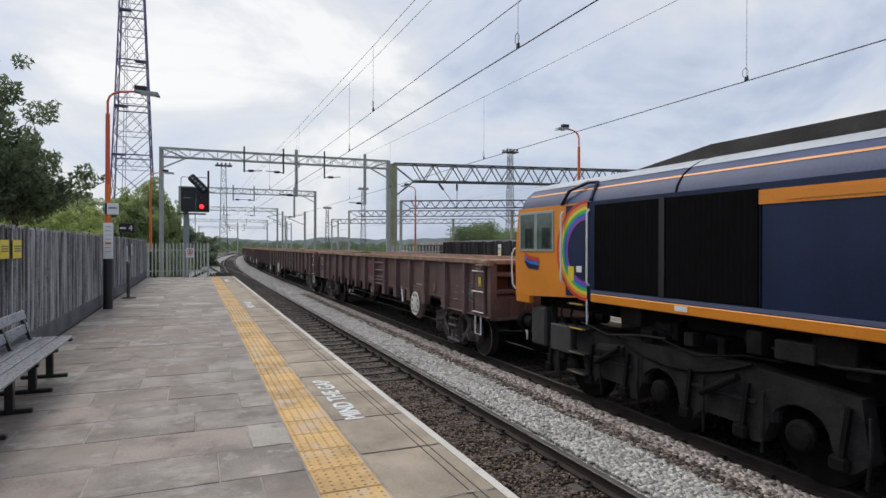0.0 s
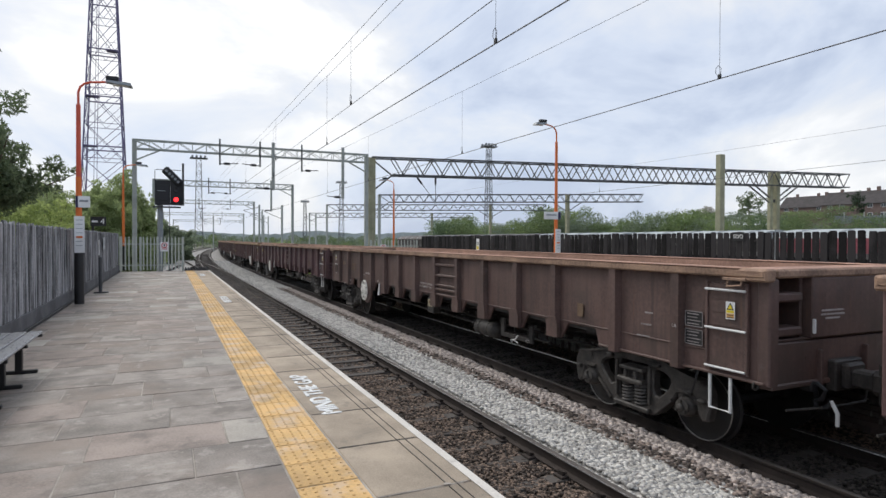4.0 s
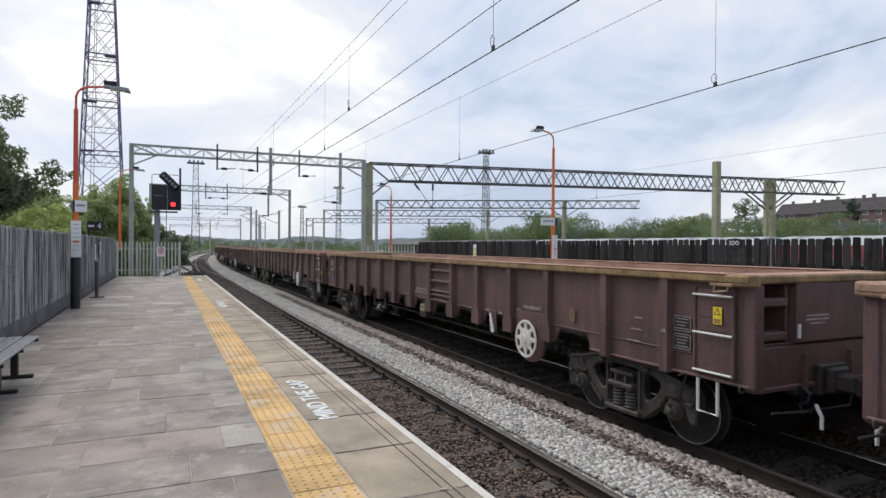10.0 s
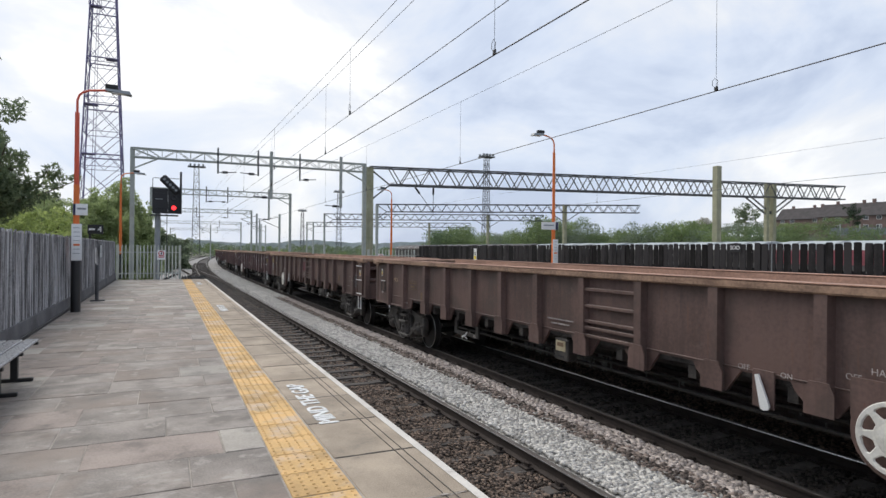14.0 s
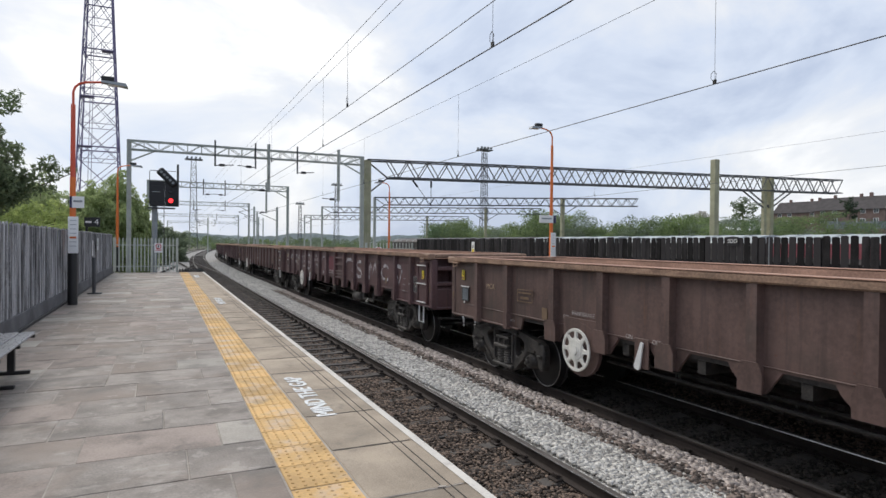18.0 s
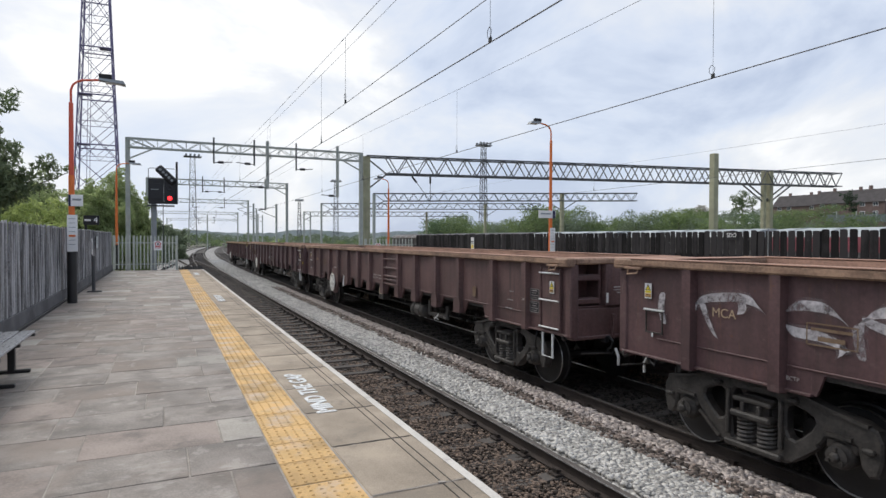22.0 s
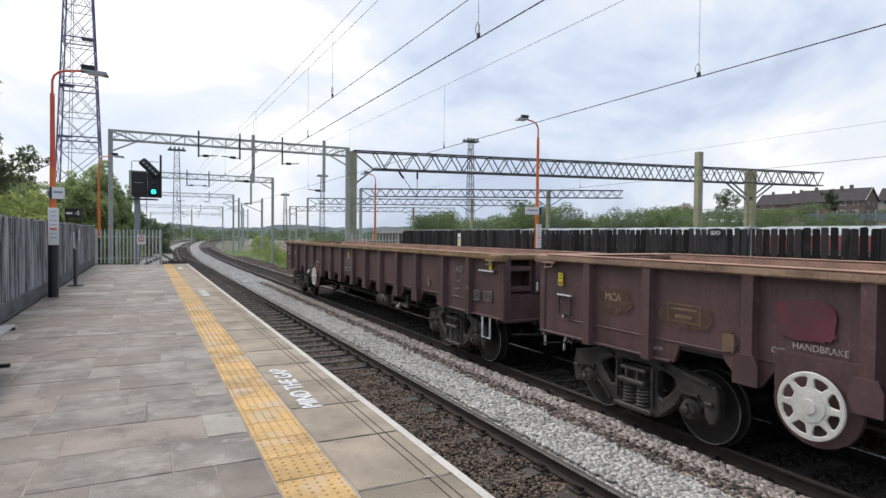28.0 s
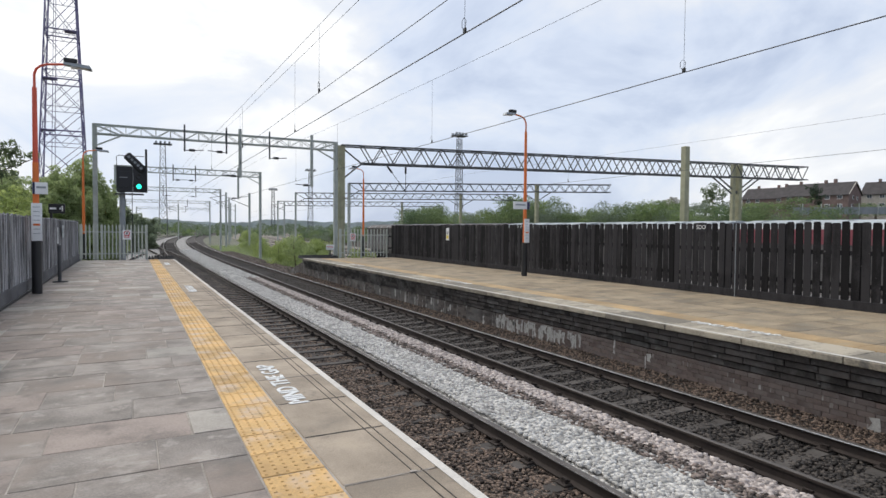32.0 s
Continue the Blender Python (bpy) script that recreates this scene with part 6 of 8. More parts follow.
for x, y, z, h_, w, mt, lab in ((113.5, 99.5, 4.0, 5.6, 4.2, LEAF_BLOSSOM, "hawthorn tree in white blossom beyond the sidings"), (172.5, 101.0, 8.0, 8.0, 3.0, LEAF_FIR, "dark round conifer before the houses"),
                                (118.0, 92.0, 4.0, 9.2, 4.6, LEAF_DARK, "large dark rounded tree beyond the sidings")):
    tree(x, y, z, h_, w, mt, int(x * 3), lab, 0.26, 40, 34, "tree", 0.2)
fw = thing("steel_fence", "long grey security fence below the houses", "fence")
for i in range(9, 24):
    u = i / 23
    part("fence_panel", Build().box(0, 0, 0.9, 4.2, 0.04, 1.6, 0.01), HAZE_STEEL, fw, at=pose(104 + 78 * u, 101 - 50 * u, 5.0 + 1.2 * u, 0, 0, -32.7))
    part("fence_post", Build().box(0, 0, 1.3, 0.15, 0.15, 2.7), GALV, fw, at=pose(104 + 78 * u, 101 - 50 * u, 4.9 + 1.2 * u))

# low hills along the horizon, distance haze painted into their pale colour
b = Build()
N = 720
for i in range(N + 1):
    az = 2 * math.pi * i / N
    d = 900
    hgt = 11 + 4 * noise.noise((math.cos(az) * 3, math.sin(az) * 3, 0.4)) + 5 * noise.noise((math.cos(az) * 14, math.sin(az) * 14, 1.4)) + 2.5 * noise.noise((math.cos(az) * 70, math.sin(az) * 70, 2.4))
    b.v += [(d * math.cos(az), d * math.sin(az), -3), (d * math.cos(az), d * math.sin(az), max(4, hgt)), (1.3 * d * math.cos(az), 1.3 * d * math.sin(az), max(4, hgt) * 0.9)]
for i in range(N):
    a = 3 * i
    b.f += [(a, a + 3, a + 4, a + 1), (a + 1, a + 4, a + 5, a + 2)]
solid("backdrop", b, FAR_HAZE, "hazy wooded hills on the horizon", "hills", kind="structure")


# ---- houses on the rise beyond the trees ----
def house(x, y, z, w, d, turn, wall, label):
    t = thing("house", label, "house", "houses beyond the trees", at=pose(x, y, z, 0, 0, turn))
    eave, ridge = 4.7, 8.5
    part("wall", Build().plate([(-d / 2, -6), (d / 2, -6), (d / 2, eave), (0, ridge - 0.2), (-d / 2, eave)], "x", -w / 2, w / 2), wall, t)
    rf = part("roof", Build().add([(-w / 2 - 0.3, -d / 2 - 0.4, eave - 0.1), (w / 2 + 0.3, -d / 2 - 0.4, eave - 0.1), (w / 2 + 0.3, 0, ridge + 0.1), (-w / 2 - 0.3, 0, ridge + 0.1),
                                   (-w / 2 - 0.3, d / 2 + 0.4, eave - 0.1), (w / 2 + 0.3, d / 2 + 0.4, eave - 0.1),
                                   (-w / 2 - 0.3, -d / 2 - 0.4, eave - 0.28), (w / 2 + 0.3, -d / 2 - 0.4, eave - 0.28), (w / 2 + 0.3, 0, ridge - 0.08), (-w / 2 - 0.3, 0, ridge - 0.08),
                                   (-w / 2 - 0.3, d / 2 + 0.4, eave - 0.28), (w / 2 + 0.3, d / 2 + 0.4, eave - 0.28)],
                                  [(0, 1, 2, 3), (3, 2, 5, 4), (6, 9, 8, 7), (9, 10, 11, 8), (0, 6, 7, 1), (4, 5, 11, 10), (0, 3, 9, 6), (3, 4, 10, 9), (1, 7, 8, 2), (2, 8, 11, 5)]), ROOF_TILE, t)
    part("chimney", Build().box(w * 0.22, 0, ridge + 0.5, 0.9, 0.6, 1.3, 0.03), HOUSE_BRICK, rf)
    for s in (-0.30, 0.08):
        part("chimney", Build().box(w * s, 0, ridge + 0.4, 0.8, 0.6, 1.1, 0.03), HOUSE_BRICK, rf)
    part("verge_board", Build().bar((w / 2 + 0.32, -d / 2 - 0.4, eave - 0.1), (w / 2 + 0.32, 0, ridge + 0.1), 0.22, 0.06).bar((w / 2 + 0.32, d / 2 + 0.4, eave - 0.1), (w / 2 + 0.32, 0, ridge + 0.1), 0.22, 0.06), RENDERED_WALL, rf, "pale gable board")
    for wy, wz in ((-1.8, 1.3), (1.6, 3.6), (-1.2, 3.8)):
        wi = part("window", Build().box(w / 2 + 0.02, wy, wz, 0.1, 0.95, 1.05), SIGN_WHITE, t)
        part("pane", Build().box(w / 2 + 0.075, wy, wz, 0.02, 0.75, 0.85), GLASS_DARK, wi)
    for wx in (-w * 0.38, -w * 0.2, w * 0.2, w * 0.38):
        for wz in (1.3, 3.9):
            wi = part("window", Build().box(wx, -d / 2 - 0.02, wz, 1.35, 0.1, 1.15), SIGN_WHITE, t)
            part("pane", Build().box(wx - 0.31, -d / 2 - 0.075, wz, 0.55, 0.02, 0.95), GLASS_DARK, wi)
            part("pane", Build().box(wx + 0.31, -d / 2 - 0.075, wz, 0.55, 0.02, 0.95), GLASS_DARK, wi)
    return t


for x, y, z, w, turn, wall in ((200.8, 131.6, 8.6, 18.5, -84, HOUSE_BRICK), (189.0, 109.0, 8.2, 19.0, -84, HOUSE_BRICK), (206.0, 95.0, 8.8, 18.0, -80, RENDERED_WALL)):
    house(x, y, z, w, 8.5, turn, wall, "brick semi-detached houses with a brown tiled roof" if wall is HOUSE_BRICK else "pale rendered house with a brown tiled roof")
b = Build()
b.add([(75, 150, -1.7), (190, 20, -1.7), (90, 165, 2), (205, 30, 3), (130, 205, 6), (260, 60, 6), (330, 310, 12), (430, 90, 12)],
      [(0, 1, 3, 2), (2, 3, 5, 4), (4, 5, 7, 6)])
solid("grass_bank", b, GROUND, "grassy rise below the houses", "bank", kind="structure")


# ---- the freight train ----
WL, PITCH, GAP_AT = 18.6, 19.7, 11.3
RIBS = [1.24, 2.39, 3.83, 5.02, 6.27, 7.48, 8.68]
RIBS = RIBS + [WL - r for r in RIBS[::-1]]


def side_outline():
    """The side plate seen square on: (y, z), its lower edge cut into teeth below the ribs."""
    h = WL / 2
    low = [(-h, 1.03)]
    low += [(-h + 2.78, 1.03), (-h + 2.86, 1.25)]
    for r in RIBS[2:-2]:
        y = r - h
        low += [(y - 0.30, 1.25), (y - 0.11, 0.99), (y + 0.14, 0.99), (y + 0.32, 1.17), (y + 0.36, 1.25)]
    low += [(h - 2.86, 1.25), (h - 2.78, 1.03), (h, 1.03)]
    return low + [(h, 2.215), (-h, 2.215)]


def pierced(name, outer, holes, x0, x1, material, round_by=0.012):
    """A cast plate in the y-z plane between x0 and x1, with openings through it and softened edges."""
    bm = bmesh.new()
    es = []
    for loop in [outer] + holes:
        vs = [bm.verts.new((x0, y, z)) for y, z in loop]
        es += [bm.edges.new((vs[i], vs[(i + 1) % len(vs)])) for i in range(len(vs))]
    bmesh.ops.triangle_fill(bm, edges=es, use_beauty=True, use_dissolve=False)
    r = bmesh.ops.extrude_face_region(bm, geom=bm.faces[:])
    bmesh.ops.translate(bm, verts=[v for v in r["geom"] if isinstance(v, bmesh.types.BMVert)], vec=(x1 - x0, 0, 0))
    bmesh.ops.recalc_face_normals(bm, faces=bm.faces[:])
    sharp = [e for e in bm.edges if len(e.link_faces) == 2 and e.calc_face_angle() > 1.2]
    bmesh.ops.bevel(bm, geom=sharp, offset=round_by, segments=1, affect="EDGES")
    me = bpy.data.meshes.new(name)
    bm.to_mesh(me)
    bm.free()
    me.materials.append(material)
    return me


mirror = lambda pts: [(-y, z) for y, z in pts[::-1]]
half_frame = [(0.36, 0.20), (0.47, 0.25), (0.66, 0.42), (0.74, 0.52), (0.79, 0.60), (0.92, 0.64), (1.08, 0.60), (1.12, 0.42), (1.19, 0.34), (1.27, 0.36),
              (1.31, 0.52), (1.31, 0.70), (1.26, 0.80), (1.14, 0.86), (0.86, 0.90), (0.56, 0.985), (0.30, 1.0)]
hole = [(0.375, 0.56), (0.41, 0.49), (0.47, 0.475), (0.54, 0.53), (0.64, 0.63), (0.68, 0.71), (0.655, 0.77), (0.58, 0.81), (0.45, 0.845), (0.39, 0.82), (0.37, 0.76)]
SIDE_FRAME_MESH = pierced("side_frame", half_frame + mirror(half_frame), [hole, mirror(hole), [(-0.27, 0.30), (0.27, 0.30), (0.29, 0.50), (0.29, 0.80), (0.25, 0.87), (-0.25, 0.87), (-0.29, 0.80), (-0.29, 0.50)]], -0.075, 0.075, BOGIE, 0.022)
# raised lips of the casting: along the top, round each jaw and under the springs
lb = Build()
for q in (-1, 1):
    lb.bar((0.085, q * 0.30, 0.985), (0.085, q * 0.58, 0.965), 0.06, 0.035)
    lb.bar((0.085, q * 0.58, 0.965), (0.085, q * 0.90, 0.885), 0.06, 0.035)
    lb.bar((0.085, q * 0.90, 0.885), (0.085, q * 1.20, 0.83), 0.06, 0.035)
    lb.bar((0.085, q * 0.80, 0.66), (0.085, q * 1.05, 0.66), 0.05, 0.04)
    lb.bar((0.085, q * 0.44, 0.27), (0.085, q * 0.72, 0.50), 0.05, 0.04)
    lb.box(0.09, q * 0.325, 0.60, 0.05, 0.05, 0.52, 0.012)
lb.box(0.10, 0, 0.25, 0.09, 0.70, 0.07, 0.018)
cast = bmesh.new()
cast.from_mesh(SIDE_FRAME_MESH)
cast.from_mesh(lb.mesh("casting_lip", BOGIE))
cast.to_mesh(SIDE_FRAME_MESH)
cast.free()
# the bolster's end in the spring window: two lips over the springs
BOLSTER_END_MESH = Build().box(0.05, 0, 0.775, 0.19, 0.47, 0.055, 0.016).box(0.06, 0, 0.61, 0.24, 0.50, 0.075, 0.022).box(0.02, 0, 0.69, 0.12, 0.36, 0.12).box(0.13, 0.1, 0.69, 0.05, 0.05, 0.12, 0.01).box(0.13, -0.1, 0.69, 0.05, 0.05, 0.12, 0.01).mesh("bolster_end", BOGIE)
BOLSTER_MESH = Build().box(0, 0, 0.72, 2.16, 0.44, 0.2, 0.03).mesh("bolster", BOGIE)
LUG_MESH = Build().box(0, 0, 0, 0.07, 0.12, 0.05, 0.015).mesh("lug", BOGIE)
CAP_MESH = Build().lathe([(0.02, 0.0), (0.05, 0.0), (0.05, 0.03), (0.035, 0.045), (0.02, 0.05)], 10).mesh("bearing_cap", BOGIE)
wb = Build()
for s in (-1, 1):
    wb.lathe([(0.07, -0.07), (0.34, -0.06), (0.40, -0.045), (0.44, -0.06), (0.46, -0.06), (0.462, 0.06), (0.49, 0.07), (0.49, 0.095), (0.40, 0.09), (0.12, 0.05), (0.07, 0.09)], 28,
             pose(s * 0.76, 0, 0, 0, -90 * s, 0))
wb.tube((-0.95, 0, 0), (0.95, 0, 0), 0.075, 0.075, 10)
WHEEL_MESH = smooth(wb.mesh("wheelset", WHEEL), 35)
TYRE_MESH = Build().pipe([(0, 0.452 * math.cos(math.pi * q / 16), 0.452 * math.sin(math.pi * q / 16)) for q in range(33)], 0.009, 5).mesh("tyre_edge", TREAD)
SPRING_MESH = Build().pipe([(0.092 * math.cos(0.628 * q), 0.092 * math.sin(0.628 * q), 0.29 + 0.0047 * q) for q in range(59)], 0.0165, 6).mesh("coil_spring", BOGIE)
SPRING_GREY = surface("spring_steel_grime", (0.10, 0.092, 0.085), 0.6, 0.35, 5, 40, 0.2)
SPRING_MESH.materials[0] = SPRING_GREY
SHOE_MESH = Build().plate([(0.02, -0.2), (0.09, -0.18), (0.06, 0.0), (0.09, 0.18), (0.02, 0.2), (-0.05, 0.12), (-0.05, -0.12)], "x", -0.05, 0.05).bar((0, -0.02, 0.1), (0, -0.1, 0.5), 0.04).mesh("brake_shoe", BOGIE)
FRAME_PLATE_MESH = Build().box(0, 0, 0.03, 0.004, 0.09, 0.016).box(0, 0, 0, 0.004, 0.11, 0.016).box(0, 0, -0.03, 0.004, 0.08, 0.016).mesh("frame_plate", BOGIE)
ab = Build().lathe([(0.135, -0.08), (0.135, 0.07), (0.12, 0.10), (0.105, 0.12), (0.105, 0.15), (0.06, 0.165), (0.02, 0.165)], 16)
ab.box(0.10, 0, -0.01, 0.12, 0.32, 0.14, 0.02)
for q in range(3):
    ab.box(0.075 * math.cos(2.09 * q), 0.075 * math.sin(2.09 * q), 0.17, 0.035, 0.035, 0.03)
BOX_MESH = smooth(ab.mesh("axle_box", BOGIE), 40)
RIB_MESH = Build().add([(0, -0.085, 0.99), (0, 0.085, 0.99), (0, 0.085, 2.215), (0, -0.085, 2.215), (0.10, -0.065, 1.0), (0.10, 0.065, 1.0), (0.10, 0.065, 2.215), (0.10, -0.065, 2.215)],
                       [(0, 1, 5, 4), (4, 5, 6, 7), (0, 4, 7, 3), (1, 2, 6, 5), (2, 3, 7, 6), (0, 3, 2, 1)]).mesh("rib", WAGON)
FOOT_MESH = Build().plate([(-0.15, 1.0), (0.15, 1.0), (0.15, 1.22), (0.10, 1.33), (-0.10, 1.33), (-0.15, 1.22)], "x", 0.0, 0.016).mesh("gusset", WAGON)
SIDE_MESH = Build().plate(side_outline(), "x", -0.02, 0.02).mesh("side_wall", WAGON)
WHEEL_CREAM = surface("dirty_white_paint", (0.70, 0.68, 0.62), 0.6, 0.15, 4, 40, 0.08, second=(0.36, 0.32, 0.25), patches=0.18, patch_scale=7)
ring = lambda r, n, a0=0.0: [(r * math.cos(a0 + 2 * math.pi * i / n), r * math.sin(a0 + 2 * math.pi * i / n)) for i in range(n)]
gaps = []
for k in range(8):
    a = 2 * math.pi * (k + 0.5) / 8
    u0, u1 = math.pi / 8 - math.asin(0.036 / 0.195), math.pi / 8 - math.asin(0.03 / 0.28)
    gaps.append([(r * math.cos(a + w), r * math.sin(a + w)) for r, w in ((0.205, -u0), (0.185, -u0 * 0.7), (0.185, u0 * 0.7), (0.205, u0), (0.262, u1), (0.28, u1 * 0.8), (0.284, 0.0), (0.28, -u1 * 0.8), (0.262, -u1))])
HANDWHEEL_MESH = pierced("handbrake_wheel", ring(0.328, 40), gaps, -0.03, 0.0, WHEEL_CREAM, 0.008)
HUB_MESH = Build().lathe([(0.15, 0), (0.15, 0.008), (0.075, 0.014), (0.07, 0.03), (0.01, 0.034)], 20, pose(-0.03, 0, 0, 0, -90, 0)).mesh("hub", WHEEL_CREAM)
WORDS = {}


def word(name, text, size, material, parent, at):
    key = (text, size, material.name)
    if key not in WORDS:
        ob = lettering(name, text, size, material, parent, at, 0.001)
        WORDS[key] = ob.data
        return ob
    return part(name, WORDS[key], material, parent, "", at)




def on_side(y, z, proud=0.026):
    return pose(-1.265 - proud, y, z, 90, 0, -90)


def spray(name, colour, low, high, cover):
    """Thin spray paint that lets the wagon's paint through."""
    m = surface(name, colour, 0.65, 0.25, 3, 40, 0.0)
    n, k = m.node_tree.nodes, m.node_tree.links
    tc, ns, rg = n.new("ShaderNodeTexCoord"), n.new("ShaderNodeTexNoise"), n.new("ShaderNodeMapRange")
    ns.inputs["Scale"].default_value, ns.inputs["Detail"].default_value, ns.inputs["Roughness"].default_value = 4.5, 8.0, 0.7
    rg.inputs["From Min"].default_value, rg.inputs["From Max"].default_value, rg.inputs["To Max"].default_value = low, high, cover
    k.new(tc.outputs["Object"], ns.inputs["Vector"])
    k.new(ns.outputs["Fac"], rg.inputs["Value"])
    k.new(rg.outputs["Result"], n["Principled BSDF"].inputs["Alpha"])
    return m


RUST_PATCH = spray("rusty_bare_patch", (0.15, 0.088, 0.058), 0.36, 0.62, 0.7)
GRAFFITI = spray("pale_spray_paint", (0.56, 0.53, 0.54), 0.33, 0.56, 0.9)
SPRAY_HAZE = spray("thin_spray_haze", (0.38, 0.33, 0.34), 0.40, 0.75, 0.45)
FADED_RED = surface("faded_red_patch", (0.15, 0.036, 0.05), 0.66, 0.3, 3, 40, 0.05, second=(0.086, 0.047, 0.044), patches=0.55, patch_scale=2.5)
FADED_TAN = surface("faded_tan_stencil", (0.19, 0.125, 0.075), 0.7, 0.2, 3, 40, 0.0, second=(0.12, 0.07, 0.05), patches=0.4, patch_scale=9)
CHALK_TAN = surface("tan_lettering", (0.42, 0.31, 0.2), 0.8, 0.3, 3, 60, 0.0, second=(0.16, 0.1, 0.07), patches=0.3, patch_scale=14)
PANEL_BLACK = surface("data_panel_black", (0.02, 0.019, 0.019), 0.6, 0.3, 3, 40, 0.0)
CHALK_DIM = surface("faded_lettering", (0.30, 0.27, 0.26), 0.8, 0.3, 3, 60, 0.0, second=(0.12, 0.075, 0.07), patches=0.4, patch_scale=20)
CHALK = surface("chalk_lettering", (0.46, 0.42, 0.40), 0.8, 0.2, 3, 60, 0.0, second=(0.14, 0.09, 0.08), patches=0.42, patch_scale=16)


def bent(pts, per=5):
    """A hand-drawn line through points, rounded between them."""
    out = []
    for i in range(len(pts) - 1):
        p0, p1, p2, p3 = pts[max(i - 1, 0)], pts[i], pts[i + 1], pts[min(i + 2, len(pts) - 1)]
        for q in range(per):
            u = q / per
            out.append(tuple(0.5 * (2 * p1[a] + (p2[a] - p0[a]) * u + (2 * p0[a] - 5 * p1[a] + 4 * p2[a] - p3[a]) * u * u + (3 * p1[a] - p0[a] - 3 * p2[a] + p3[a]) * u ** 3) for a in (0, 1)))
    return out + [pts[-1]]


# sprayed shapes as strokes in a unit box
STROKES = dict(
    peak=[[(-0.5, 0.0), (-0.46, 0.22), (-0.3, 0.36), (-0.05, 0.44), (0.2, 0.46), (0.38, 0.38), (0.5, 0.18)], [(-0.36, 0.3), (-0.3, 0.0), (-0.22, -0.3), (-0.15, -0.5)], [(0.2, 0.44), (0.22, 0.25), (0.2, 0.1)]],
    bow=[[(0.45, 0.15), (0.2, 0.45), (-0.25, 0.45), (-0.45, 0.15), (-0.3, -0.1), (0.1, -0.15), (0.4, -0.3), (0.35, -0.5)]],
    arch=[[(-0.4, -0.5), (-0.45, 0.2), (-0.1, 0.5), (0.3, 0.35), (0.45, 0.0)], [(-0.4, 0.3), (0.1, 0.1)]],
    ess=[[(0.4, 0.4), (0.0, 0.5), (-0.35, 0.3), (-0.2, 0.05), (0.25, -0.1), (0.35, -0.35), (0.0, -0.5), (-0.4, -0.4)]],
    stem=[[(0.0, 0.5), (-0.05, 0.0), (0.05, -0.5)]],
    bend_r=[[(-0.4, -0.5), (-0.35, 0.4)], [(-0.35, 0.4), (0.2, 0.5), (0.35, 0.2), (-0.2, 0.0), (0.2, -0.2), (0.45, -0.5)]],
    crook=[[(-0.4, 0.1), (-0.3, 0.45), (0.1, 0.5), (0.3, 0.2), (0.0, -0.15), (0.4, -0.1), (0.45, -0.35)]],
    eye=[[(-0.45, 0.2), (0.0, 0.5), (0.4, 0.3), (0.45, -0.1), (0.1, -0.5), (-0.3, -0.45)]],
    wedge=[[(-0.45, 0.3), (-0.2, 0.45), (0.3, 0.42), (0.48, 0.3)], [(-0.45, 0.3), (-0.2, -0.1), (0.05, -0.5)], [(0.48, 0.3), (0.3, -0.1), (0.05, -0.5)]],
    twin=[[(-0.5, -0.5), (-0.35, 0.4), (0.0, -0.1), (0.3, 0.5), (0.5, -0.4)]],
    cup=[[(0.4, 0.35), (0.0, 0.5), (-0.4, 0.2), (-0.4, -0.25), (0.0, -0.5), (0.4, -0.4)]])


def warning_label(t, x, y, z, k):
    """White sticker with a yellow triangle field over rows of small print."""
    lb = part("warning_label", Build().box(0, 0, 0, 0.004, 0.12, 0.20), SIGN_WHITE if k % 3 else SIGN_YELLOW, t, at=(x, y, z))
    part("yellow_field", Build().box(-0.003, 0, -0.012, 0.003, 0.10, 0.03), SIGN_YELLOW, lb)
    part("warning_mark", TRIANGLE_MESH, SIGN_BLACK, lb, at=(-0.004, 0, 0.008))
    part("warning_field", FIELD_MESH, SIGN_YELLOW, lb, at=(-0.006, 0, 0.008))
    part("print_field", Build().box(-0.003, 0, -0.06, 0.003, 0.10, 0.05), PRINT_TAN, lb)
    for q in range(2):
        part("text_bar", Build().box(-0.0055, 0, -0.052 - 0.026 * q, 0.002, 0.08, 0.008), SIGN_BLACK, lb)


PATCH_GREY = surface("repainted_patch", (0.135, 0.098, 0.095), 0.7, 0.3, 2, 30, 0.05, second=(0.09, 0.052, 0.047), patches=0.3, patch_scale=4)
CREAM = surface("cream_panel_paint", (0.40, 0.34, 0.22), 0.6, 0.25, 3, 30, 0.05)
PRINT_TAN = surface("label_print_orange", (0.62, 0.36, 0.12), 0.5, 0.1, 3, 30, 0.0)


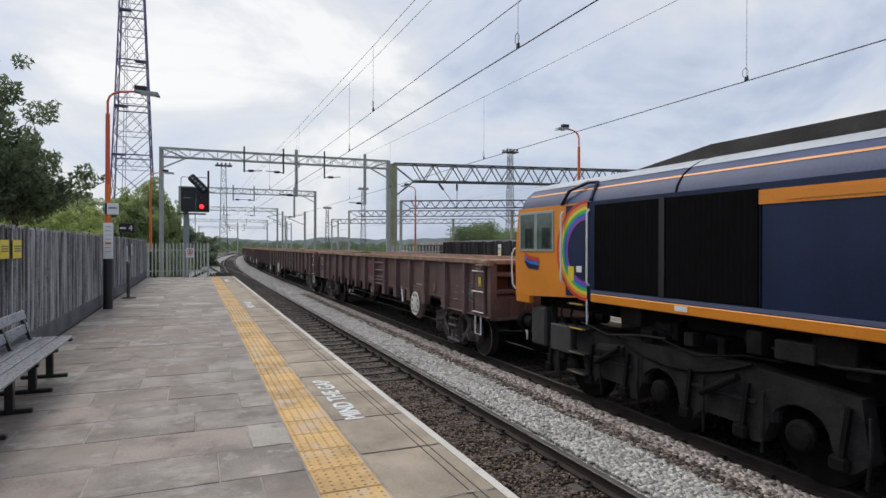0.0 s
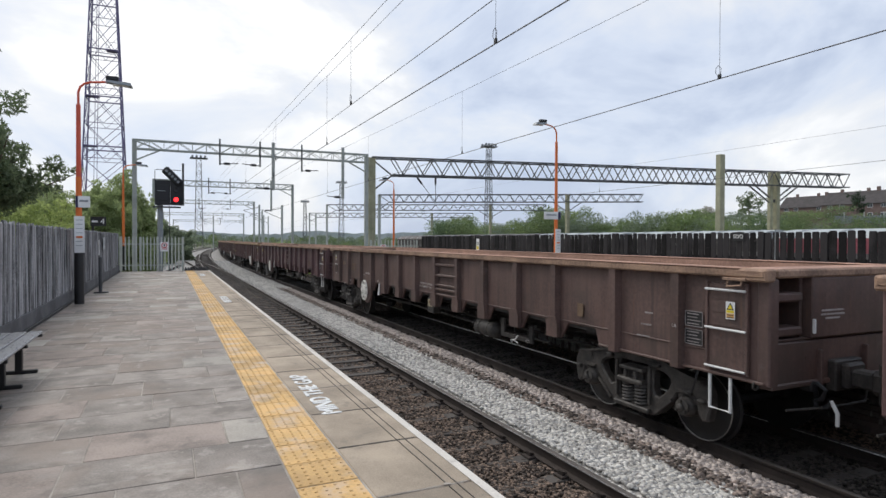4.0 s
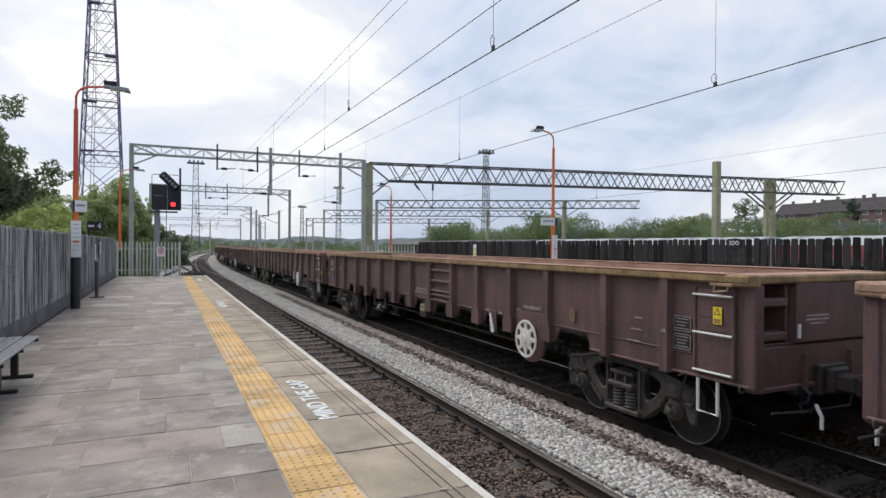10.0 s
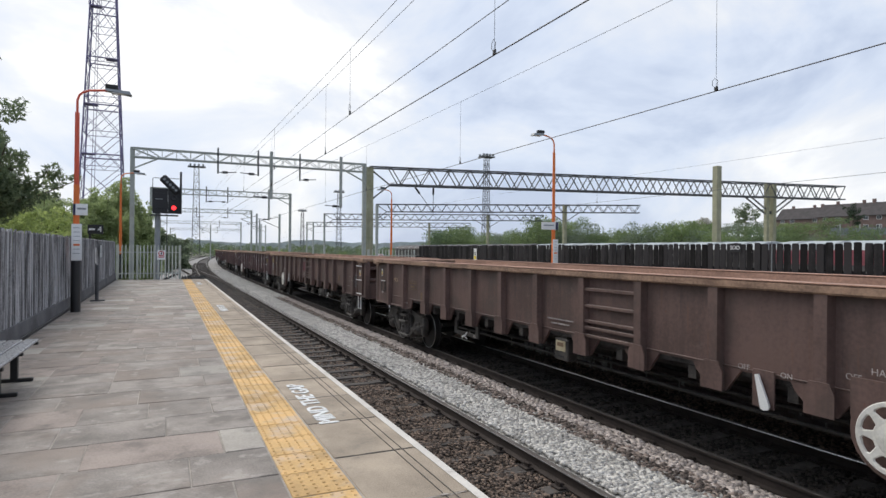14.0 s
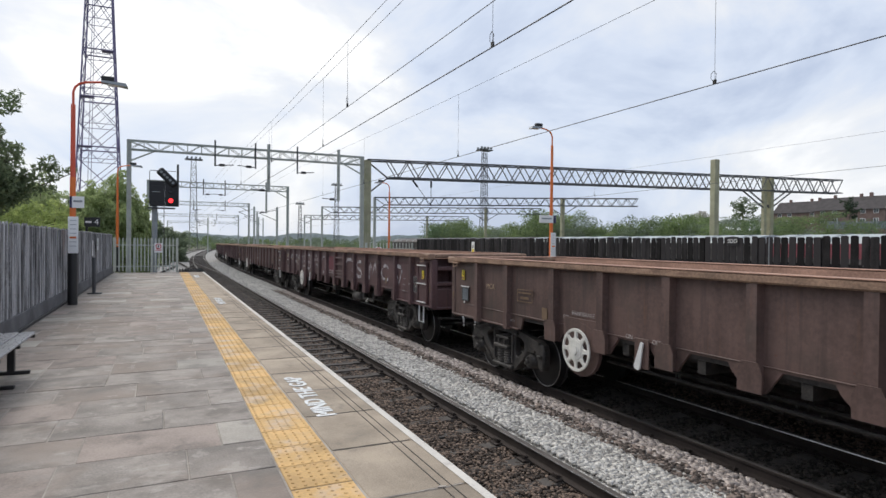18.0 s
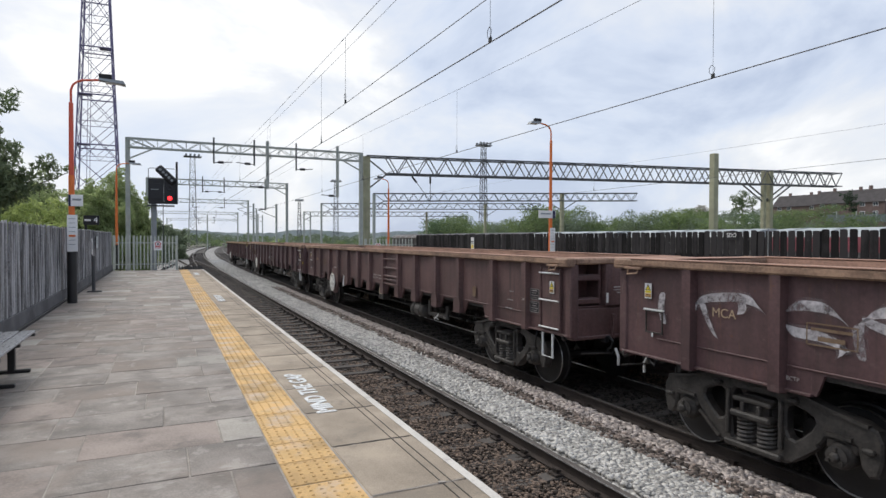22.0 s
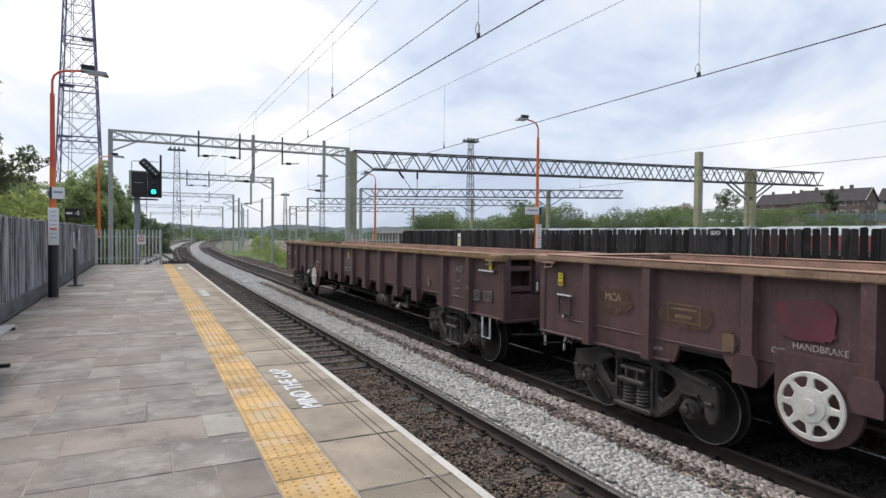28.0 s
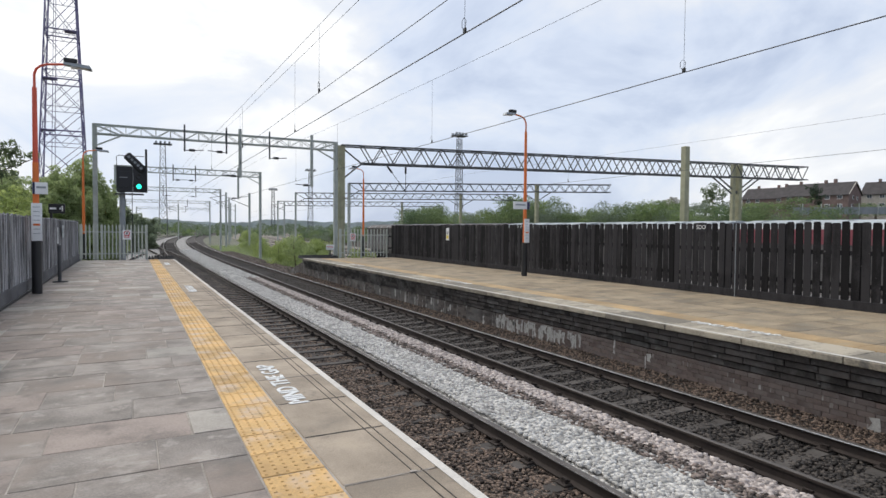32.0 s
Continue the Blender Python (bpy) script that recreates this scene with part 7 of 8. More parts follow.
def wagon(k, front_wheel, rear_wheel, red_at=None, graffiti=None, last=False):
    """One box wagon; its front end (towards the locomotive) lies at -y, its seen side at -x, rail level at z = 0."""
    t = thing("box_wagon", "rusty maroon bogie box wagon with ribbed steel sides" + (", pale sprayed graffiti" if graffiti else ""), "railway wagon", "wagons of the freight train")
    h = WL / 2
    up = 0.04 if graffiti else -0.05 if last else 0.0      # the wagons are not all of one height
    for s in (-1, 1):
        part("side_wall", SIDE_MESH, WAGON, t, at=(s * 1.265 - s * 0.02, 0, 0))
        for r in RIBS:
            part("rib", RIB_MESH, WAGON, t, at=pose(s * 1.265, r - h, 0, 0, 0, 0 if s > 0 else 180))
        for r in RIBS[2:-2]:
            part("gusset", FOOT_MESH, WAGON, t, at=pose(s * 1.367 if s > 0 else -1.367, r - h, 0, 0, 0, 0 if s > 0 else 180))
        part("lining", LINING_MESH, WAGON_INSIDE, t, at=(s * 1.171, 0, up))
        part("end_wall", END_MESH, WAGON, t, at=(0, s * (h - 0.42), 0))
        part("end_frame", END_FRAME_MESH, WAGON, t, at=pose(0, s * h, 0, 0, 0, 0 if s > 0 else 180))
        part("fold_line", SEAM_MESH, WAGON, t, at=(s * 1.268, 0, 0))
        for q in (-1, 1):
            part("bottom_flange", SILL_MESH, BOGIE, t, at=(s * 1.285, q * (h - 1.40), 0))
            part("lashing_bracket", SHACKLE_MESH, WAGON_RIM, t, at=(s * 1.375, q * (h - 0.36), up))
    part("rim_cap", CAP_PLATE_MESH, WAGON_INSIDE, t, "flat reddish rusty top plate", at=(0, 0, up))
    part("floor_plate", FLOOR_MESH, WAGON_INSIDE, t)
    part("underframe", UNDER_MESH, BOGIE, t)
    part("top_rim", RIM_TAN_MESH if last or k == 3 else RIM_MESH, WAGON_RIM, t, "yellowish scraped top rim" if last or k == 3 else "scraped rusty top rim", at=(0, 0, up))
    for r in (1.75, 1.52, 1.42, 1.3, 2.0) if not last else ():
        part("step_rung", RUNG_MESH, WAGON, t, at=(-1.31, RIBS[6] - h - 0.60, r))
    # front end: ladder with white grab bars, hoop step, warning label, data panels
    if last:
        part("grab_bar", BAR_MESH, WHITE, t, "white grab bar", at=(-1.34, -h + 0.55, 1.90))
        for q in (-0.25, 0.25):
            part("bar_bracket", Build().box(0, 0, 0, 0.06, 0.05, 0.06, 0.01), WAGON, t, at=(-1.30, -h + 0.55 + q, 1.90))
    else:
        fr = part("end_ladder", LADDER_MESH, WAGON, t, at=(-1.30, -h + 0.52, 0))
        for q in (-0.268, 0.268):
            part("stile", STILE_MESH, WAGON, fr, at=(0, q, 0))
        part("panel_seam", LADDER_SEAM_MESH, WAGON, fr)
        for z in (2.02, 1.57, 1.12):
            part("grab_bar", BAR_MESH, WHITE, fr, at=(-0.04, 0, z))
    part("step_hoop", HOOP_MESH, WHITE, t, "white painted hoop step", at=(-1.28, -h + 0.62, 0))
    warning_label(t, -1.318 if not last else -1.292, -h + 0.46, 1.79 if not last else 1.98, k)
    for y_, z in (((-h + 1.0, 1.63), (-h + 1.0, 1.41)) if not last else ((-h + 0.98, 1.40), (-h + 0.54, 1.42))):
        dp = part("data_panel", Build().box(0, 0, 0, 0.003, 0.27, 0.19), PANEL_BLACK, t, "black data panel with white grid", at=(-1.288, y_, z))
        part("panel_outline", PANEL_MESH, CHALK_DIM, dp, at=(-0.002, 0, 0))
        for q in range(4):
            part("text_bar", Build().box(-0.001, 0.01 * ((q * 7 + k) % 3), 0.06 - 0.04 * q, 0.002, 0.21 - 0.03 * ((q + k) % 3), 0.012), CHALK_DIM, dp, at=(-0.002, 0, 0))
    # rear end: label, small bracketed box
    warning_label(t, -1.29, h - 0.55, 1.90, k + 1)
    hd = part("label_holder", HOLDER_MESH, BOGIE, t, at=(-1.29, h - 0.66, 1.50))
    part("holder_lip", Build().box(-0.012, 0, 0.16, 0.02, 0.34, 0.02), WHITE, hd)
    if k in (3, 5):
        part("holder_mesh", CAGE_MESH, LAMP_GREY, hd, "grey wire mesh over papers")
    part("holder_hasp", Build().box(-0.014, 0.02, -0.17, 0.012, 0.03, 0.05, 0.004), WHITE, hd)
    part("yellow_mark", Build().box(0, 0, 0, 0.004, 0.055, 0.13), SIGN_YELLOW if k in (3, 4, 8) else FADED_TAN, t, at=(-1.292, h - 0.09 if k % 2 else -h + 0.09, 1.45))
    # stencilled panels
    word("stencil_letters", "MOA" if last else "MCA", 0.15, CHALK_TAN, t, on_side(h - 1.72, 1.73))
    if last:
        part("class_panel", CLASS_MESH, CHALK_TAN, t, at=(-1.287, h - 1.72, 1.73))
        word("stencil_letters", "2B", 0.07, CHALK, t, on_side(h - 3.05, 1.34))
    word("stencil_letters", "BCTP", 0.06, CHALK, t, on_side(h - 2.55, 1.16))
    pn = part("number_panel", NUMBER_MESH, FADED_TAN, t, "faded outlined number panel", at=(-1.287, h - 2.93, 1.65))
    for q, w_ in enumerate((0.40, 0.26)):
        part("text_bar", Build().box(-0.001, 0, 0.05 - 0.09 * q, 0.002, w_, 0.03 + 0.015 * q), FADED_TAN, pn)
    part("square_label", Build().box(0, 0, 0, 0.004, 0.15, 0.20), FADED_TAN if k not in (0, 9) else CHALK, t, at=(-1.287, h - 3.55, 1.40))
    part("square_label", Build().box(0, 0, 0, 0.004, 0.14, 0.2), FADED_TAN, t, at=(-1.287, -h + 3.2, 1.50))
    if k in (1, 3, 6, 7, 8, 9):
        word("stencil_letters", "MINIMUM CURVE 55m", 0.078, CHALK, t, on_side(-0.03, 1.49))
        word("stencil_letters", "BOGIE CENTRES 13234mm", 0.072, CHALK, t, on_side(0.0, 1.41))
    else:
        for q in range(2):
            part("text_bar", Build().box(0, 0, 0, 0.002, 0.7 - 0.2 * q, 0.022), CHALK_DIM, t, "row of small worn stencilled text", at=(-1.287, 0.0, 1.46 - 0.07 * q))
    if last:
        word("stencil_letters", "LAST", 0.19, CHALK_DIM, t, on_side(-h + 1.76, 1.86))
        for q in range(3):
            part("chalk_mark", Build().bar((-1.287, -h + 1.88 - 0.10 * q, 1.60), (-1.287, -h + 1.84 - 0.10 * q, 1.71), 0.018, 0.002), CHALK_DIM, t)
        warning_label(t, -1.289, -0.05, 1.90, 0)
        part("paint_patch", Build().box(0, 0, 0, 0.002, 0.62, 0.34), PATCH_GREY, t, "paler repainted patch", at=(-1.2865, 0.0, 1.72))
    for q in range(3):
        part("text_bar", Build().box(0, 0, 0, 0.002, 0.14 + 0.05 * q, 0.02), CHALK_DIM, t, at=(-1.287, -h + 1.75 + 0.05 * q, 1.62 - 0.16 * q))
    word("stencil_letters", "1A", 0.075, CHALK, t, pose(-1.369, -h + 1.24, 1.52, 90, 0, -90))
    # handbrake wheels with their words and levers
    for on, y in ((front_wheel, -h + 4.33), (rear_wheel, h - (5.5 if last else 4.56))):
        if not on:
            continue
        bk = part("brake_bracket", BRACKET_MESH, WAGON, t, at=(-1.30, y, 0))
        hw = part("handbrake_wheel", HANDWHEEL_MESH, WHITE, t, "white painted spoked handbrake wheel", at=(-1.40, y, 0.97))
        part("hub", HUB_MESH, WHITE, hw)
        word("stencil_letters", "HANDBRAKE", 0.092, CHALK, t, on_side(y, 1.50))
        word("stencil_letters", "OFF", 0.085, CHALK, t, on_side(y + 0.42, 1.42))
        word("stencil_letters", "ON", 0.085, CHALK, t, on_side(y - 0.36, 1.36))
        ly = y + (1.13 if y > 0 and last else -1.25 if y > 0 else 1.33)
        part("brake_lever", LEVER_MESH, WHITE, t, "white brake release lever", at=pose(-1.34, ly, 1.10, 70 if last else 14 if y > 0 else -17))
        part("lever_plate", Build().box(-1.30, ly, 1.12, 0.02, 0.26, 0.4, 0.004), WAGON, t)
        word("stencil_letters", "ON" if y > 0 else "OFF", 0.085, CHALK, t, on_side(ly + 0.25, 1.31))
        word("stencil_letters", "OFF" if y > 0 else "ON", 0.085, CHALK, t, on_side(ly - 0.25, 1.30))
    # air reservoir and valve bracket
    if rear_wheel:
        part("air_reservoir", TANK_MESH, BOGIE, t, "dark grey air reservoir", at=(-1.0, -h + 6.62, 0.74))
    vb = part("valve_bracket", VALVE_MESH, BOGIE, t, at=(-1.12, -h + 5.62 if rear_wheel else h - 5.38, 0))
    hd2 = part("pull_handle", Build().pipe([(-0.05, -0.42, 0.80), (-0.07, -0.36, 0.72), (-0.07, -0.27, 0.70), (-0.05, -0.2, 0.64)], 0.013, 6), WHITE, vb, "white pull handle")
    part("handle_cross", Build().pipe([(-0.06, -0.44, 0.66), (-0.06, -0.32, 0.69), (-0.06, -0.18, 0.68)], 0.010, 6), WHITE, hd2)
    word("stencil_letters", "ICD", 0.075, CHALK, vb, pose(-0.03, -0.72, 0.73, 90, 0, -90))
    if not last:
        vy = -0.12 if rear_wheel else 0.06
        vx = part("valve_box", Build().box(-1.12, vy, 0.96, 0.2, 0.37, 0.36, 0.02), BOGIE, t, "dark valve box with a cream panel")
        part("cream_panel", Build().box(-1.226, vy, 1.02, 0.01, 0.26, 0.17, 0.004), CREAM, vx)
        part("panel_window", Build().box(-1.233, vy, 1.045, 0.006, 0.16, 0.065), FADED_TAN, vx)
        part("slot", Build().box(-1.223, vy, 0.85, 0.006, 0.16, 0.02), BLACK, vx)
    # front end plate: small print and a white latch
    for q, w_ in enumerate((0.40, 0.42, 0.26)):
        part("text_bar", Build().box(0, 0, 0, w_, 0.003, 0.02), CHALK, t, at=(-0.22, -h - 0.002, 1.80 - 0.045 * q))
    part("latch", Build().box(0, 0, 0, 0.035, 0.03, 0.16, 0.006), WHITE, t, "white latch", at=(-0.56, -h - 0.012, 1.63))
    for s in (-1, 1):
        part("uncoupling_rod", Build().pipe([(-1.15, s * (h + 0.10), 0.78), (-0.5, s * (h + 0.12), 0.74), (0.2, s * (h + 0.12), 0.74), (0.3, s * (h + 0.1), 0.95)], 0.014, 6), BOGIE, t)
        part("lashing_eye", EYE_MESH, BOGIE, t, at=(-1.28, s * (h - 0.14), 1.0))
    part("brake_pipe", Build().pipe([(-1.24, -h + 0.95, 1.05), (-1.27, -h + 0.98, 0.9), (-1.2, -h + 1.1, 0.7), (-1.05, -h + 1.5, 0.62)], 0.014, 6), BLACK, t)
    # couplings
    for s in (-1, 1):
        cp = part("coupler", COUPLER_MESH, BOGIE, t, at=pose(0, s * h, 0, 0, 0, 0 if s > 0 else 180))
        part("air_hose", HOSE_MESH, BLACK, cp, at=(-0.55 * s, 0, 0))
        part("hose_end", HOSE_END_MESH, WHITE, cp, at=(-0.55 * s, 0, 0))
        if last and s > 0:
            for q in (-1, 1):
                part("buffer", Build().lathe([(0.14, 0), (0.14, 0.32), (0.2, 0.34), (0.23, 0.42), (0.2, 0.45)], 16, pose(0.87 * q, 0, 1.25, -90)), WAGON, t, at=(0, h, 0))
    if k == 8:
        rp_ = random.Random(k)
        for yc, zc, w_, h_ in ((h - 1.72, 1.70, 0.36, 0.19), (h - 2.93, 1.62, 0.42, 0.17), (h - 3.55, 1.42, 0.12, 0.12)):
            edge = [(yc + (w_ + rp_.uniform(-0.04, 0.03)) * math.cos(a_ * math.pi / 20), zc + (h_ + rp_.uniform(-0.03, 0.02)) * math.copysign(abs(math.sin(a_ * math.pi / 20)) ** 0.6, math.sin(a_ * math.pi / 20))) for a_ in range(40)]
            part("rust_patch", Build().plate(edge, "x", -0.001, 0.001), RUST_PATCH, t, "brown rusty patch under the stencil", at=(-1.2858, 0, 0))
    if red_at is not None:
        rr_ = random.Random(k + 40)
        big_ = 1.4 if graffiti else 1.0
        ring_ = [(0.30 * big_ * math.copysign(abs(math.cos(a_ * math.pi / 24)) ** 0.5, math.cos(a_ * math.pi / 24)) + rr_.uniform(-0.02, 0.02), 1.76 + 0.20 * big_ * math.copysign(abs(math.sin(a_ * math.pi / 24)) ** 0.5, math.sin(a_ * math.pi / 24)) + rr_.uniform(-0.015, 0.015)) for a_ in range(48)]
        part("red_patch", Build().plate(ring_, "x", -0.0015, 0.0015), FADED_RED, t, "faded red painted patch", at=(-1.2855, red_at, 0))

    if graffiti:
        for yc, wide, tall, shape in graffiti:
            for line in STROKES[shape]:
                mid = bent([(wide * p[0], tall * p[1]) for p in line], 9)
                n_ = len(mid)
                for lay, (half_w, mt) in enumerate(((0.085, SPRAY_HAZE), (0.052, GRAFFITI))):
                    vs = []
                    for q in range(n_):
                        a_, c_ = mid[max(q - 1, 0)], mid[min(q + 1, n_ - 1)]
                        dl = math.hypot(c_[0] - a_[0], c_[1] - a_[1])
                        nx_, nz_ = -(c_[1] - a_[1]) / dl, (c_[0] - a_[0]) / dl
                        grow = half_w * min(1.0, (q + 0.6) / 3, (n_ - q - 0.4) / 3) ** 0.5
                        for s_ in (-grow, grow):
                            vs.append((-1.2868 - 0.0012 * lay, yc - mid[q][0] + nx_ * s_, 1.70 + mid[q][1] + nz_ * s_))
                    part("spray_stroke", Build().add(vs, [(2 * q, 2 * q + 1, 2 * q + 3, 2 * q + 2) for q in range(n_ - 1)]), mt, t)
    wheels = []
    for s in (-1, 1):
        bg = part("bogie", BOLSTER_MESH, BOGIE, t, "cast steel bogie", at=(0, s * (h - (2.0 if s > 0 else 2.2)), 0))
        for q in (-1, 1):
            part("side_frame", SIDE_FRAME_MESH, BOGIE, bg, at=pose(q * 1.05, 0, 0, 0, 0, 0 if q > 0 else 180))
            for u in (-1, 1):
                part("coil_spring", SPRING_MESH, SPRING_GREY, bg, at=(q * 1.08, u * 0.125, 0))
                part("lug", LUG_MESH, BOGIE, bg, at=(q * 1.15, u * 0.46, 0.90))
                part("lug", LUG_MESH, BOGIE, bg, at=(q * 1.14, u * 1.2, 0.60))
                part("brake_shoe", SHOE_MESH, BOGIE, bg, at=pose(q * 0.76, u * 0.40, 0.47, 0, 0, 0 if u > 0 else 180))
            part("bolster_end", BOLSTER_END_MESH, BOGIE, bg, at=pose(q * 1.05, 0, 0, 0, 0, 0 if q > 0 else 180))
            part("frame_plate", FRAME_PLATE_MESH, CHALK_DIM, bg, "small white builder's plate", at=(q * 1.158, 0.93, 0.81))
            ax = part("wheelset", WHEEL_MESH, WHEEL, bg, at=(0, q * 0.93, 0.462))
            wheels.append((ax, q * 0.93))
            for u in (-1, 1):
                part("tyre_edge", TYRE_MESH, TREAD, bg, "bright worn wheel rim", at=(u * 0.824, q * 0.93, 0.462))
                part("axle_box", BOX_MESH, BOGIE, bg, at=pose(u * 1.04, q * 0.93, 0.47, 0, 90 * u, 0))
                part("bearing_cap", CAP_MESH, BOGIE, bg, at=pose(u * 1.195, q * 0.93, 0.47, 0, 90 * u, 0))
    paint = WAGON_PLUM if k in (2, 6, 8, 9) else WAGON_BROWN if k in (1, 4, 5) else WAGON
    for ob in t.children_recursive:
        if ob.type == "MESH" and ob.data.materials[0] == WAGON:
            ob.material_slots[0].link = "OBJECT"
            ob.material_slots[0].material = paint
    return t, wheels


h = WL / 2
def outline(w, hh, line):
    b_ = Build()
    for s in (-1, 1):
        b_.box(0, s * w / 2, 0, 0.003, line, hh)
        b_.box(0, 0, s * hh / 2, 0.003, w, line)
    return b_


PANEL_MESH = outline(0.26, 0.18, 0.010).mesh("data_panel", CHALK_DIM)
NUMBER_MESH = outline(0.48, 0.21, 0.014).mesh("number_panel", FADED_TAN)
EYE_MESH = Build().pipe([(0.045 * math.cos(q), 0.02, 0.045 * math.sin(q)) for q in (0, 0.9, 1.8, 2.7, 3.6, 4.5, 5.4, 6.28)], 0.014, 6).mesh("lashing_eye", BOGIE)
LINING_MESH = Build().box(0, 0, 1.77, 0.012, WL - 0.9, 0.98).mesh("lining", WAGON_INSIDE)
END_MESH = Build().box(0, 0, 1.66, 2.32, 0.04, 1.06).mesh("end_wall", WAGON)
eb = Build()
for s in (-1, 1):
    eb.box(s * 1.207, -0.072, 1.585, 0.16, 0.152, 1.17, 0.018)
eb.box(0.62, -0.30, 1.83, 0.05, 0.40, 0.70, 0.008)
for z in (1.58, 1.96):
    eb.box(0.92, -0.15, z, 0.50, 0.22, 0.10, 0.02)
eb.box(-0.27, -0.19, 1.835, 1.70, 0.38, 0.68, 0.014)
eb.box(0, -0.16, 1.485, 2.30, 0.20, 0.03, 0.008)
eb.box(0, -0.10, 1.235, 2.30, 0.14, 0.46, 0.012)
eb.box(0, -0.09, 0.995, 2.46, 0.18, 0.06, 0.012)
for x in (-0.42, 0.42):
    eb.box(x, -0.01, 1.16, 0.05, 0.07, 0.40, 0.008)
eb.tube((0.62, -0.04, 1.28), (0.62, -0.025, 1.28), 0.028, 0.028, 10)
END_FRAME_MESH = eb.mesh("end_frame", WAGON)
FLOOR_MESH = Build().box(0, 0, 1.22, 2.44, WL - 0.86, 0.06).mesh("floor_plate", BOGIE)
ub = Build()
ub.box(0, 0, 1.02, 0.5, WL - 0.3, 0.26, 0.01)
for y in (-7.17, 7.17):
    ub.box(0, y, 1.05, 2.3, 0.7, 0.2, 0.01)
for i in range(9):
    ub.box(0, -5.2 + 1.3 * i, 1.1, 2.4, 0.12, 0.16)
ub.tube((-0.75, -4.5, 0.7), (-0.75, 4.8, 0.74), 0.025, 0.025, 6)
ub.tube((-0.3, -5.5, 0.72), (-0.3, 5.5, 0.72), 0.03, 0.03, 6)
ub.box(0.1, 0.4, 0.85, 0.5, 0.7, 0.2, 0.03)
UNDER_MESH = ub.mesh("underframe", BOGIE)
rm = Build()
for s in (-1, 1):
    rm.box(s * 1.285, 0, 2.225, 0.21, WL + 0.02, 0.10, 0.02)
    rm.box(0, s * (h - 0.06), 2.225, 2.36, 0.14, 0.098, 0.02)
    rm.box(0, s * (h - 0.42), 2.22, 2.36, 0.08, 0.06, 0.01)
for s in (-1, 1):
    for q in (-1, 1):
        rm.box(s * 1.30, q * (h - 0.14), 2.21, 0.16, 0.34, 0.14, 0.02)
        rm.box(s * 1.30, q * (h - 0.5), 2.23, 0.15, 0.2, 0.10, 0.02)
RIM_MESH = rm.mesh("top_rim", WAGON_RIM)
cb = Build()
for s in (-1, 1):
    cb.box(s * 1.283, 0, 2.280, 0.222, WL - 0.62, 0.012, 0.003)
    cb.box(0, s * (h - 0.24), 2.271, 2.3, 0.42, 0.012, 0.003)
CAP_PLATE_MESH = cb.mesh("rim_cap", WAGON_INSIDE)
gb = Build()
for q in range(3):
    gb.box(0.008, 0, 1.905 - 0.155 * q, 0.016, 0.40, 0.012, 0.003)
LADDER_SEAM_MESH = gb.mesh("panel_seam", WAGON)
SEAM_MESH = Build().box(0.0, 0, 1.285, 0.030, WL - 1.4, 0.016, 0.005).mesh("fold_line", WAGON)
SILL_MESH = Build().box(0, 0, 1.035, 0.05, 2.70, 0.03, 0.006).mesh("bottom_flange", WAGON)
SHACKLE_MESH = Build().pipe([(0, -0.09, 2.15), (-0.02, -0.09, 2.09), (-0.02, 0.09, 2.07), (0, 0.09, 2.15)], 0.012, 6).box(0, 0, 2.155, 0.05, 0.3, 0.035, 0.006).mesh("lashing_bracket", WAGON_RIM)
RIM_TAN = surface("yellowish_rim_rust", (0.27, 0.175, 0.08), 0.72, 0.45, 3.0, 30, 0.4, second=(0.15, 0.085, 0.05), patches=0.35, patch_scale=4.0)
RIM_TAN_MESH = rm.mesh("top_rim", RIM_TAN)
CLASS_MESH = outline(0.36, 0.22, 0.014).mesh("class_panel", CHALK_TAN)
RUNG_MESH = Build().box(0, 0, 0, 0.06, 1.1, 0.05, 0.008).mesh("step_rung", WAGON)
LADDER_MESH = Build().box(0.01, 0, 1.59, 0.02, 0.5, 1.0).mesh("end_ladder", WAGON)
STILE_MESH = Build().box(0, 0, 1.59, 0.05, 0.035, 1.02, 0.006).mesh("stile", WAGON)
BAR_MESH = Build().tube((0, -0.27, 0), (0, 0.27, 0), 0.014, 0.014, 8).mesh("grab_bar", WHITE)
HOOP_MESH = Build().pipe([(0, -0.14, 1.04), (0, -0.14, 0.62), (0, 0.14, 0.62), (0, 0.14, 1.04)], 0.02, 8).mesh("step_hoop", WHITE)
FIELD_MESH = Build().plate([(-0.032, 0.009), (0.032, 0.009), (0, 0.064)], "x", 0, 0.002).box(-0.001, 0, 0.03, 0.002, 0.008, 0.03).mesh("warning_field", SIGN_YELLOW)
TRIANGLE_MESH = Build().plate([(-0.048, 0.0), (0.048, 0.0), (0, 0.082)], "x", 0, 0.002).mesh("warning_mark", SIGN_BLACK)
HOLDER_MESH = Build().box(0, 0, 0.14, 0.02, 0.3, 0.016).box(0, -0.14, 0, 0.02, 0.016, 0.28).box(0, 0.14, 0, 0.02, 0.016, 0.28).box(0, 0, -0.14, 0.02, 0.3, 0.016).mesh("label_holder", BOGIE)
cg = Build().box(0.004, 0, 0, 0.004, 0.26, 0.24)
for q in range(5):
    cg.box(-0.004, -0.11 + 0.055 * q, 0, 0.012, 0.008, 0.26)
    cg.box(-0.004, 0, -0.10 + 0.05 * q, 0.012, 0.27, 0.008)
CAGE_MESH = cg.mesh("holder_mesh", LAMP_GREY)
